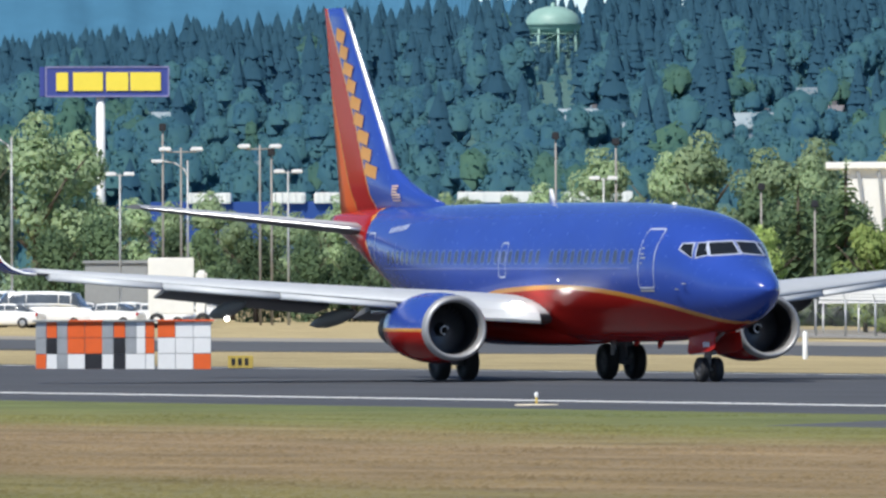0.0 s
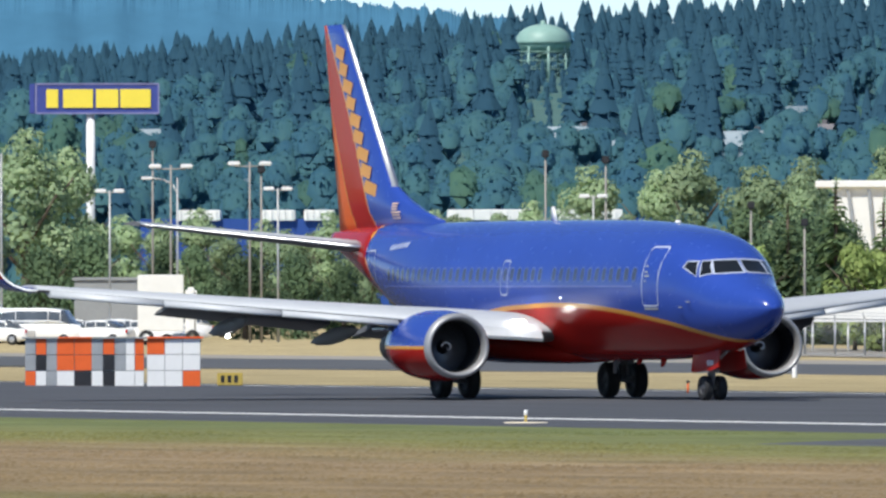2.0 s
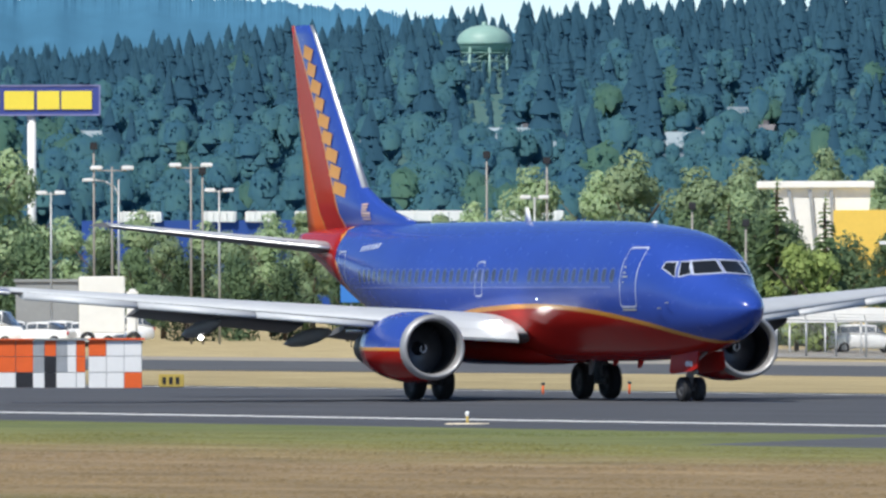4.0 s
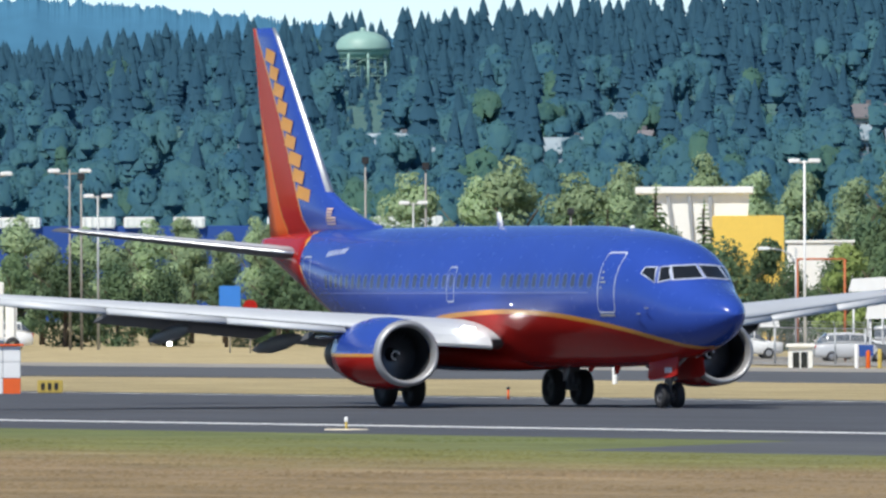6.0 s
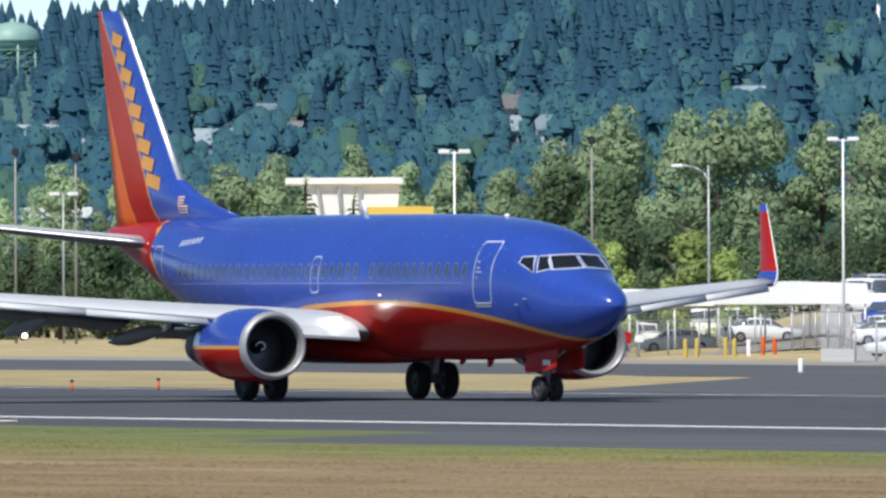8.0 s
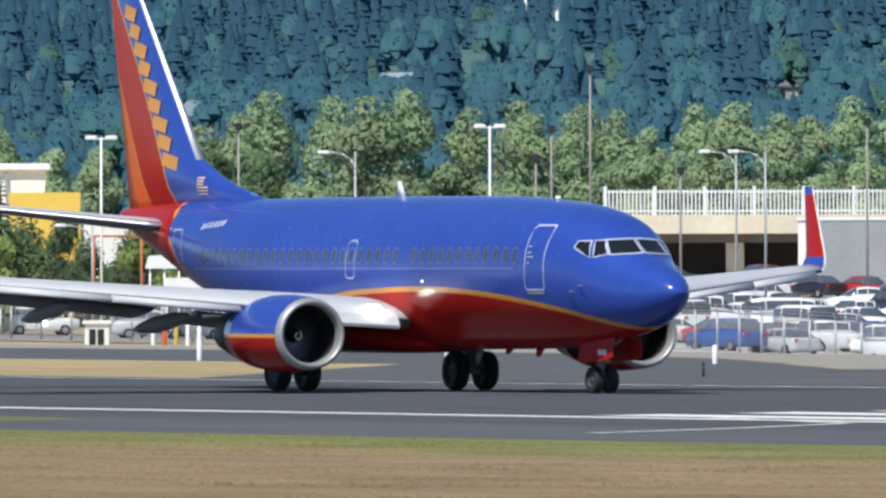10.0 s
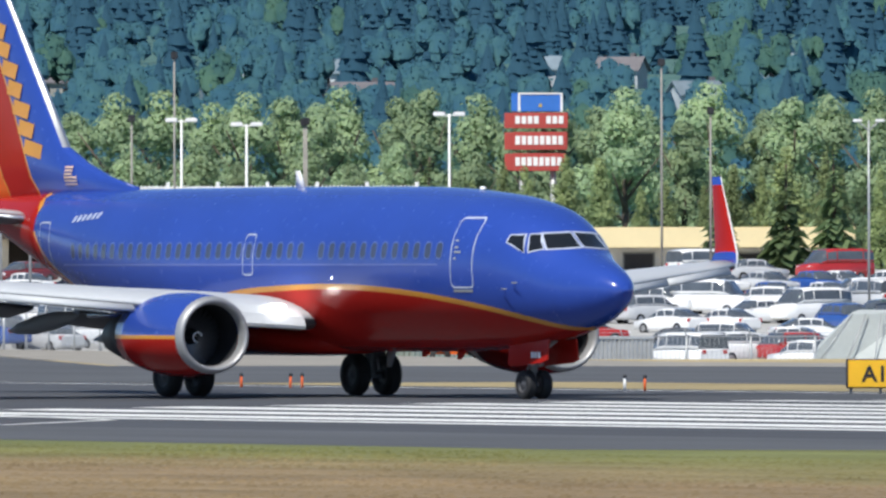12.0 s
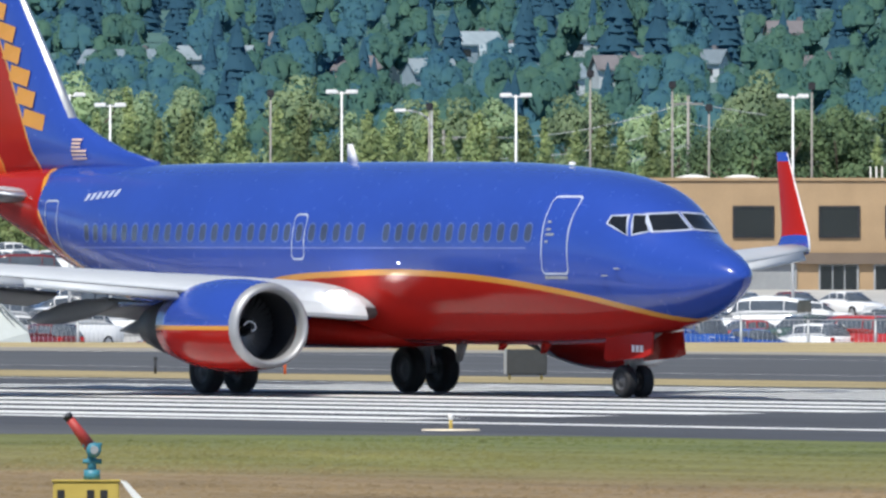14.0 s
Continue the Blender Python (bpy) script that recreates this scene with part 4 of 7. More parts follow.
def car_proto(shape, paint):
    c = thing("car", pose(0, -90, 0), f"parked {paint} {'minivan' if shape == 'van' else shape} with dark windows", "car", "parked cars")
    lower, upper = SHAPES[shape]
    bm = bmesh.new()
    rings = []
    for x, w, z0, z1 in lower:
        rings.append([(x, -w * 0.93, z0), (x, -w, z0 + 0.12), (x, -w, z1 - 0.12), (x, -w * 0.88, z1), (x, w * 0.88, z1), (x, w, z1 - 0.12), (x, w, z0 + 0.12), (x, w * 0.93, z0)])
    loft(bm, rings)
    bmesh.ops.recalc_face_normals(bm, faces=bm.faces)
    body = part("body", bm, CAR_PAINT[paint], c)
    bm = bmesh.new()
    rings = []
    for x, w, z0, z1 in upper:
        h = z1 - z0
        half = [(w * 1.12, z0), (w * 1.09, z0 + 0.2 * h), (w * 1.01, z0 + 0.82 * h), (w * 0.86, z1)]
        rings.append([(x, -y, z) for y, z in half] + [(x, y, z) for y, z in half[::-1]])
    loft(bm, rings, mats=(0, 1, 0, 0, 0, 1, 0, 0))
    bmesh.ops.recalc_face_normals(bm, faces=bm.faces)
    for f in bm.faces:
        if abs(f.normal.x) > 0.35 and abs(f.normal.y) < 0.5:
            f.material_index = 1
    for (x, w, z0, z1) in upper[1:-1]:
        for s in (-1, 1):
            rod(bm, (x, s * w * 1.12, z0), (x, s * w * 1.0, z1 - 0.03), 0.03, n=5)
    cab = part("cabin", bm, [CAR_PAINT[paint], CAR_GLASS], c, "roof and dark side windows")
    for s in (-1, 1):
        bm = bmesh.new()
        box(bm, lower[1][0] - 0.05, lower[1][0] + 0.07, s * 0.5, s * 0.78, lower[1][3] - 0.2, lower[1][3] - 0.04)
        part("headlight", bm, LAMP_CLEAR, c)
        bm = bmesh.new()
        xr = lower[-2][0]
        box(bm, xr - 0.12, xr + 0.02, s * 0.55, s * 0.8, lower[-2][3] - 0.26, lower[-2][3] - 0.06)
        part("tail_light", bm, LAMP_RED, c)
        for x in (1.38, -1.38):
            bm = bmesh.new()
            spin(bm, [(-0.11, 0.18), (-0.12, 0.29), (-0.08, 0.33), (0.08, 0.33), (0.12, 0.29), (0.11, 0.18)], (x, s * (lower[3][1] - 0.1), 0.33), 16, axis="y")
            k = len(bm.faces)
            spin(bm, [(s * 0.10, 0.2), (s * 0.115, 0.12), (s * 0.12, 0.002)], (x, s * (lower[3][1] - 0.1), 0.33), 10, axis="y")
            bm.faces.ensure_lookup_table()
            for q in bm.faces[k:]:
                q.material_index = 1
            part("wheel", bm, [RUBBER, RIM], c)
    return c


CARS = {}


def park(shape, paint, b, D, turn):
    m = spot(b, D) @ pose(0, 0, 0, 0, 0, turn)
    if (shape, paint) not in CARS:
        CARS[shape, paint] = car_proto(shape, paint)
        CARS[shape, paint].matrix_basis = m
        return
    copy_thing(CARS[shape, paint], m)


def lot(b0, b1, rows, pitch, skip, colours, turns):
    for D in rows:
        b = b0 + math.degrees(pitch / D) * float(rng.random())
        turn = turns[int(rng.integers(len(turns)))]
        while b < b1:
            if rng.random() > skip:
                park(("sedan", "suv", "sedan", "sedan", "suv", "sedan", "van")[int(rng.integers(7))], colours[int(rng.integers(len(colours)))], b, D + float(rng.normal()) * 0.5, turn + float(rng.normal()) * 2 + (180 if rng.random() < 0.4 else 0))
            b += math.degrees(pitch / D)


MIX = ["white"] * 7 + ["silver", "silver", "black", "blue", "red", "maroon", "green"]
BRIGHT = ["white"] * 10 + ["silver", "silver", "black", "blue", "red"]
for i, D in enumerate((846, 868, 889, 911, 934, 957, 980, 1003, 1028, 1055)):
    turns = ((-55, -50), (40, 35), (-60, -25), (15, -62))[i % 4]
    lot(-62.95, -62.0, (D,), 3.0, 0.12, MIX + BRIGHT, turns)
    if D < 1040:
        lot(-62.0, -60.5, (D,), 3.1, 0.15, BRIGHT, turns)
    lot(-60.5, -59.3, (D,), 3.1, 0.2, BRIGHT, turns)
    lot(-59.3, -57.9, (D,), 3.2, 0.2, MIX, turns)
    if D < 950:
        lot(-57.9, -55.3, (D,), 3.0, 0.1, MIX + ["black", "green", "maroon", "blue"], turns)
lot(-68.1, -67.1, (970, 985, 1000), 3.0, 0.05, ["white"], (10, -20))
lot(-65.15, -63.2, (960, 985), 5.0, 0.35, ["white", "white", "silver"], (10,))

def car_park():
    bm = bmesh.new()
    ds = [690, 740, 800, 850, 880, 920, 960, 1000, 1040, 1080, 1150]
    loft(bm, [[(D * math.sin(radians(q)), D * math.cos(radians(q)), ground_z(D * math.sin(radians(q)), D * math.cos(radians(q))) + 0.08) for q in [-63.1 + 0.2 * k for k in range(41)]] for D in ds], closed=False)
    tagged(part("car_park", bm, material("sunbleached_concrete", (0.46, 0.45, 0.43), 0.85, scale=0.15, fine=20, spread=0.2, bump=0.2, spec=0.2)), "worn pale concrete car park", "car park", kind="structure")


car_park()


def depot_yard():
    bm = bmesh.new()
    loft(bm, [[(D * math.sin(radians(q)), D * math.cos(radians(q)), ground_z(D * math.sin(radians(q)), D * math.cos(radians(q))) + 0.05) for q in [-65.3 + 0.2 * k for k in range(12)]] for D in (905, 940, 975, 1010)], closed=False)
    tagged(part("depot_yard", bm, GRAVEL), "pale dusty gravel yard behind the fence", "yard", kind="structure")


depot_yard()
# ---- buildings beyond the field ----
TAN = material("tan_masonry", (0.40, 0.275, 0.16), 0.85, scale=0.5, fine=14, spread=0.12, bump=0.3)
CREAM = material("cream_panels", (0.82, 0.68, 0.40), 0.7, scale=0.3, fine=12, spread=0.06, bump=0.1)
BROWN = material("brown_masonry", (0.17, 0.13, 0.10), 0.85, scale=0.5, fine=14, spread=0.15, bump=0.3)
CONCRETE = material("pale_concrete", (0.70, 0.61, 0.46), 0.85, scale=0.25, fine=12, spread=0.15, bump=0.2)
WALLWHITE = material("white_wall", (0.84, 0.83, 0.80), 0.7, scale=0.2, fine=12, spread=0.08, bump=0.1)
GREYWALL = material("grey_wall", (0.30, 0.31, 0.32), 0.8, scale=0.3, fine=12, spread=0.15, bump=0.2)
YELLOW_WALL = material("yellow_wall", (0.75, 0.52, 0.10), 0.7, scale=0.3, fine=12, spread=0.08)
STOREBLUE = material("store_blue", (0.02, 0.07, 0.30), 0.6, scale=0.2, fine=12, spread=0.1)
CANVAS = material("grey_canvas", (0.46, 0.49, 0.48), 0.85, scale=0.5, fine=9, spread=0.1, bump=0.2)


class Site:
    """A place at a bearing and distance, with sight-line coordinates turned into metres."""

    def __init__(self, b, D):
        self.b, self.D, self.per = b, D, D * math.tan(radians(1))

    def x(self, b):
        return (b - self.b) * self.per

    def z(self, e):
        return height_at(self.b, e, self.D)


def building(name, label, b, D, body, mat, depth=14, category="building"):
    """body: (b0, b1, top). Returns the thing and its site."""
    s = Site(b, D)
    t = thing(name, spot(b, D), label, category)
    bm = bmesh.new()
    box(bm, s.x(body[0]), s.x(body[1]), 0, depth, -3, s.z(body[2]), 0.05)
    part("wall", bm, mat, t)
    bm = bmesh.new()
    box(bm, s.x(body[0]) - 0.12, s.x(body[1]) + 0.12, -0.12, depth + 0.12, s.z(body[2]) - 0.02, s.z(body[2]) + 0.18, 0.03)
    part("coping", bm, mat, t)
    return t, s


def opening(t, s, b0, b1, e0, e1, mat=GLASS, frame=None, name="window", mull=0):
    """A pane set in a raised surround, with depth."""
    x0, x1, z0, z1 = s.x(b0), s.x(b1), s.z(e0), s.z(e1)
    bm = bmesh.new()
    f = 0.12
    for q in ((x0 - f, x1 + f, z1, z1 + f), (x0 - f, x1 + f, z0 - f, z0), (x0 - f, x0, z0, z1), (x1, x1 + f, z0, z1)):
        box(bm, q[0], q[1], -0.12, 0.02, q[2], q[3])
    for k in range(mull):
        xm = x0 + (x1 - x0) * (k + 1) / (mull + 1)
        box(bm, xm - 0.04, xm + 0.04, -0.06, 0.02, z0, z1)
    w = part(name, bm, frame or GREYWALL, t)
    bm = bmesh.new()
    box(bm, x0, x1, -0.035, 0.015, z0, z1)
    part("pane", bm, mat, w)


t, s = building("office_building", "two-storey tan masonry building with dark windows", -56.2, 1000, (-56.95, -55.1, 0.195), TAN)
for b0 in (-56.687, -56.389, -56.091, -55.86, -55.60, -55.35):
    opening(t, s, b0, b0 + 0.13, 0.003, 0.101, frame=DARK)
for b0, b1, e0, e1 in ((-56.39, -56.18, -0.245, -0.10), (-56.091, -55.965, -0.216, -0.099), (-55.90, -55.75, -0.216, -0.1), (-56.75, -56.55, -0.24, -0.1)):
    opening(t, s, b0, b1, e0, e1, GLASS if b0 != -56.39 else GREYWALL, mull=2)
bm = bmesh.new()
box(bm, s.x(-56.95), s.x(-55.1), -0.35, 0, s.z(-0.095), s.z(-0.055), 0.03)
part("ledge", bm, BROWN, t, "dark ledge between the storeys")
for b0, b1 in ((-56.603, -56.462), (-56.438, -56.291)):
    bm = bmesh.new()
    r = s.x(b1) - s.x(b0)
    rings = [[(s.x(b0) + r * k / 12, y, s.z(0.195) + 0.14 + 0.24 * math.sin(math.pi * k / 12) * (1 if 0.5 < y < 4 else 0.7)) for k in range(13)] for y in (0.3, 0.8, 2, 4, 4.5)]
    loft(bm, rings)
    part("skylight", bm, WALLWHITE, t, "white domed skylight")
for k in range(6):
    bm = bmesh.new()
    x = s.x(-55.92) + 0.35 * k
    box(bm, x, x + 0.1, 1, 1.1, s.z(0.195), s.z(0.245))
    part("roof_rail", bm, WALLWHITE, t)
t, s = building("garage_building", "low dark brown masonry garage with roller doors", -57.4, 965, (-57.9, -56.93, 0.045), BROWN, 12)
for b0, b1 in ((-57.826, -57.715), (-57.635, -57.52), (-57.44, -57.33), (-57.25, -57.13)):
    opening(t, s, b0, b1, -0.30, -0.05, DARK, name="garage_door")
t, s = building("long_canopy_building", "long flat cream roof over pale walls and dark bays", -59.85, 1080, (-60.47, -59.2, 0.02), WALLWHITE, 12)
bm = bmesh.new()
box(bm, s.x(-60.47), s.x(-59.2), -2.5, 12, s.z(0.02), s.z(0.092), 0.05)
part("roof_fascia", bm, CREAM, t, "deep cream fascia")
for b0 in (-60.4, -60.2, -60.0, -59.8, -59.6, -59.4):
    opening(t, s, b0, b0 + 0.1, -0.09, 0.0, DARK)
t, s = building("white_warehouse", "long white wall with a black signboard", -61.3, 1066, (-61.95, -60.72, 0.132), WALLWHITE, 14)
opening(t, s, -61.345, -61.232, -0.03, 0.026, DARK, DARK, "signboard")
bm = bmesh.new()
box(bm, s.x(-61.90), s.x(-61.47), -3, 0, -3, s.z(0.125), 0.05)
part("grey_block", bm, GREYWALL, t, "dark grey wall section")
bm = bmesh.new()
box(bm, s.x(-60.86), s.x(-60.72), -4, 0, -3, s.z(0.135), 0.05)
part("side_pier", bm, BROWN, t, "shaded brown pier")
building("concrete_shed", "low grey concrete shed with flat roof", -60.8, 1062, (-61.05, -60.45, 0.004), GREYWALL, 8)
building("white_hut", "small plain white hut", -60.58, 1058, (-60.643, -60.513, 0.006), WALLWHITE, 5)

# the showroom with a slab roof and leaning front
s = Site(-64.74, 1250)
t = thing("showroom", spot(-64.74, 1250), "white showroom with slab roof and leaning front", "building")
bm = bmesh.new()
box(bm, s.x(-64.956), s.x(-64.546), -0.5, 14, s.z(0.312), s.z(0.336), 0.05)
part("roof_slab", bm, WALLWHITE, t)
bm = bmesh.new()
loft(bm, [[(s.x(-64.77), y, -1), (s.x(-64.90), y, s.z(0.312)), (s.x(-64.56), y, s.z(0.312)), (s.x(-64.60), y, -1)] for y in (0, 12)], smooth=False)
bmesh.ops.recalc_face_normals(bm, faces=bm.faces)
part("wall", bm, WALLWHITE, t)
bm = bmesh.new()
box(bm, s.x(-64.69), s.x(-64.44), -0.8, 10, -1, s.z(0.235), 0.05)
part("yellow_wing", bm, YELLOW_WALL, t, "yellow side wing")
for k in range(3):
    bm = bmesh.new()
    loft(bm, [[(s.x(-64.85) + k * 1.6, -0.3, s.z(0.305)), (s.x(-64.85) + k * 1.6 + 0.25, -0.3, s.z(0.305))], [(s.x(-64.78) + k * 1.0, -0.3, 0), (s.x(-64.78) + k * 1.0 + 0.25, -0.3, 0)]], closed=False)
    part("leaning_strut", bm, STEEL, t)
building("rail_shed", "long low pale shop building with small windows", -64.2, 1150, (-64.43, -64.2, 0.14), WALLWHITE, 8)
s = Site(-66.4, 1700)
t = thing("blue_store", spot(-66.4, 1700), "long blue warehouse store with white roof monitors", "building")
bm = bmesh.new()
box(bm, s.x(-67.3), s.x(-65.5), 0, 40, -2, s.z(0.207), 0.05)
part("wall", bm, STOREBLUE, t)
for b0, b1 in ((-67.175, -67.022), (-66.881, -66.763), (-66.732, -66.626), (-66.56, -66.45), (-66.234, -65.94), (-65.861, -65.626)):
    bm = bmesh.new()
    box(bm, s.x(b0), s.x(b1), -0.5, 12, s.z(0.200), s.z(0.238), 0.08)
    for k in range(5):
        xx = s.x(b0) + (s.x(b1) - s.x(b0)) * (k + 0.5) / 5
        box(bm, xx - 0.05, xx + 0.05, -0.62, -0.48, s.z(0.2), s.z(0.238))
    part("roof_monitor", bm, WALLWHITE, t, "white ribbed roof monitor")
building("grey_shed", "low dark grey shed beside the trees", -67.42, 1015, (-67.53, -67.31, -0.005), GREYWALL, 6)


def overpass():
    D, b = 1085, -61.65
    s = Site(b, D)
    t = thing("overpass", spot(b, D), "pale concrete overpass with white railing", "bridge")
    x0, x1 = s.x(-62.62), s.x(-60.72)
    bm = bmesh.new()
    box(bm, x0, x1, 0, 9, s.z(0.085), s.z(0.152), 0.05)
    part("parapet_beam", bm, CONCRETE, t, "tan concrete edge beam")
    bm = bmesh.new()
    box(bm, x0, x1, 0.7, 9, s.z(0.055), s.z(0.088))
    part("girder", bm, BROWN, t, "dark girder below the deck")
    for k in range(5):
        xx = x0 + (x1 - x0) * (k + 0.1) / 5
        bm = bmesh.new()
        box(bm, xx, xx + 1.2, 2, 4, -3, s.z(0.06), 0.05)
        part("pier", bm, CONCRETE, t)
    # Dark sheet added in place of the shade below the deck.
    bm = bmesh.new()
    box(bm, x0, x1, 8.6, 9, -3, s.z(0.06))
    part("under_deck_shade", bm, BROWN, t, "dark brown sheet standing for shade under the deck")
    bm = bmesh.new()
    box(bm, x0 + 0.2, x0 + 3.0, -0.1, 0.6, s.z(-0.03), s.z(0.03), 0.03)
    part("abutment", bm, CONCRETE, t)
    for z in (0.165, 0.232):
        bm = bmesh.new()
        rod(bm, (x0, 0.25, s.z(z)), (x1, 0.25, s.z(z)), 0.07, n=6)
        part("rail", bm, WHITE, t)
    n = 140
    bal = bmesh.new()
    box(bal, -0.05, 0.05, -0.05, 0.05, 0, s.z(0.24) - s.z(0.152))
    first = part("baluster", bal, WHITE, t, "", pose(x0, 0.25, s.z(0.152)))
    for k in range(1, n):
        o = first.copy()
        scene.collection.objects.link(o)
        o.matrix_basis = pose(x0 + (x1 - x0) * k / (n - 1), 0.25, s.z(0.152))
    for k in range(12):
        bm = bmesh.new()
        xx = x0 + (x1 - x0) * k / 11
        box(bm, xx - 0.12, xx + 0.12, 0.15, 0.4, s.z(0.15), s.z(0.252), 0.02)
        part("rail_post", bm, WHITE, t)


overpass()


def fence(pts, h, step, label, arms=True):
    """A chain-link fence along (bearing, distance) points: posts, rails, wires."""
    f = thing("chain_link_fence", pose(0, 0, 0), label, "fence", "perimeter fences")
    P = []
    for (b0, d0), (b1, d1) in zip(pts, pts[1:]):
        a, c = spot(b0, d0).translation, spot(b1, d1).translation
        n = max(1, int((c - a).length / step))
        for k in range(n):
            q = a.lerp(c, k / n)
            P.append(Vector((q.x, q.y, ground_z(q.x, q.y))))
    post = bmesh.new()
    rod(post, (0, 0, -0.3), (0, 0, h), 0.06, n=6)
    if arms:
        rod(post, (0, 0, h), (0.18, -0.22, h + 0.35), 0.03, n=5)
    first = part("post", post, STEEL, f, "", Matrix.Translation(P[0]))
    for q in P[1:]:
        o = first.copy()
        scene.collection.objects.link(o)
        o.matrix_basis = Matrix.Translation(q)
    for z, r in ((h - 0.03, 0.03), (0.1, 0.02), (h + 0.16, 0.012), (h + 0.33, 0.012)):
        bm = bmesh.new()
        off = Vector((0.1, -0.12, z)) if z > h else Vector((0, 0, z))
        tube(bm, [q + off for q in P], r, 4)
        part("rail", bm, STEEL, f)
    bm = bmesh.new()
    for a, c in zip(P, P[1:]):
        for k in range(14):
            for s0, s1 in ((0, 1), (1, 0)):
                u, v = (k + s0) / 14, (k + s1) / 14
                rod(bm, a.lerp(c, u) + Vector((0, 0, 0.08)), a.lerp(c, min(1, v)) + Vector((0, 0, h - 0.05)), 0.006, n=3)
    tagged(part("wire_mesh", bm, STEEL, f, "thin wire mesh"), kind="stuff")


fence([(-65.3, 930), (-63.2, 905), (-62.95, 893)], 2.1, 2.0, "tall chain-link fence with barbed wire arms")
fence([(-62.98, 842), (-62.0, 815), (-60.9, 792)], 2.1, 2.2, "chain-link fence in front of the car park")
fence([(-60.9, 790), (-58, 790), (-55.2, 790)], 2.0, 3.0, "chain-link fence along the lower car park")

# white canopies by the depot
for b, D, w, e0, e1, dp in ((-63.80, 955, 12, -0.125, -0.055, 6), (-63.45, 950, 11, -0.115, -0.06, 6), (-64.10, 970, 4, -0.03, 0.02, 5), (-64.72, 975, 9, -0.155, -0.10, 6), (-63.2, 945, 9, -0.11, -0.03, 6)):
    s = Site(b, D)
    t = thing("canopy", spot(b, D), "white fabric canopy on steel posts", "canopy", "canopies")
    bm = bmesh.new()
    zz0, zz1 = s.z(e0), s.z(e1)
    loft(bm, [[(-w / 2, y, zz0), (-w / 2 + 0.2, y, zz0 + (zz1 - zz0) * 0.88), (0, y, zz1), (w / 2 - 0.2, y, zz0 + (zz1 - zz0) * 0.88), (w / 2, y, zz0)] for y in (0, dp)], smooth=False)
    part("cover", bm, WALLWHITE, t)
    for k in range(5):
        bm = bmesh.new()
        rod(bm, (-w / 2 + 0.3 + (w - 0.6) * k / 4, 0.2, -0.2), (-w / 2 + 0.3 + (w - 0.6) * k / 4, 0.2, zz0 + 0.2), 0.06, n=6)
        part("post", bm, WHITE, t)
# orange pipe gate
s = Site(-64.31, 960)
t = thing("pipe_gate", spot(-64.31, 960), "orange steel pipe gantry", "gate")
bm = bmesh.new()
for b in (-64.395, -64.23):
    rod(bm, (s.x(b), 0, -0.2), (s.x(b), 0, s.z(0.083)), 0.07, n=6)
rod(bm, (s.x(-64.395), 0, s.z(0.083)), (s.x(-64.23), 0, s.z(0.083)), 0.07, n=6)
part("frame", bm, material("rust_orange", (0.45, 0.12, 0.04), 0.6, spread=0.2), t)
# bollards and notices along the fence
for k, (b, mat, h) in enumerate(((-64.19, WHITE, 1.3), (-64.15, ORANGE, 1.0), (-64.11, YELLOW_PAINT, 1.1), (-64.07, WHITE, 1.2), (-64.03, WHITE, 1.1), (-63.57, YELLOW_PAINT, 1.1), (-63.53, YELLOW_PAINT, 1.1), (-63.43, YELLOW_PAINT, 1.1), (-63.40, YELLOW_PAINT, 1.0), (-63.30, ORANGE, 1.0), (-63.26, ORANGE, 0.9), (-63.35, WHITE, 0.9))):
    bm = bmesh.new()
    spin(bm, [(-0.2, 0.12), (h - 0.1, 0.12), (h - 0.02, 0.08), (h, 0.004)], n=12, axis="z")
    ob = part("bollard", bm, mat, None, "", spot(b, 890))
    tagged(ob, "painted steel bollard by the fence", "bollard", "bollards")
for b, e0, e1, w, mat in ((-63.78, -0.245, -0.205, 0.7, RED), (-63.73, -0.24, -0.215, 0.5, WHITE), (-63.83, -0.235, -0.21, 0.5, WHITE), (-64.16, -0.255, -0.215, 0.9, STOREBLUE)):
    s = Site(b, 905)
    t = thing("notice_board", spot(b, 905), "small painted notice on posts by the fence", "sign", "notices")
    bm = bmesh.new()
    box(bm, -w / 2, w / 2, -0.05, 0.05, s.z(e0), s.z(e1), 0.01)
    part("panel", bm, mat, t)
    bm = bmesh.new()
    rod(bm, (0, 0.06, -0.2), (0, 0.06, s.z(e1)), 0.04, n=6)
    part("post", bm, STEEL, t)

# box truck
t = thing("box_truck", spot(-67.21, 965), "white box truck parked beside the trees", "truck")
s = Site(-67.21, 965)
bm = bmesh.new()
box(bm, s.x(-67.31), s.x(-67.15), -1.1, 1.1, 0.8, s.z(0.014), 0.05)
part("cargo_box", bm, WALLWHITE, t)
bm = bmesh.new()
box(bm, s.x(-67.145), s.x(-67.105), -1.05, 1.05, 0.5, s.z(-0.03), 0.15)
part("cab", bm, WALLWHITE, t)
for x in (s.x(-67.28), s.x(-67.12)):
    for y in (-0.95, 0.95):
        bm = bmesh.new()
        spin(bm, [(-0.15, 0.2), (-0.15, 0.45), (0.15, 0.45), (0.15, 0.2)], (x, y, 0.45), 14, axis="y")
        part("wheel", bm, RUBBER, t)

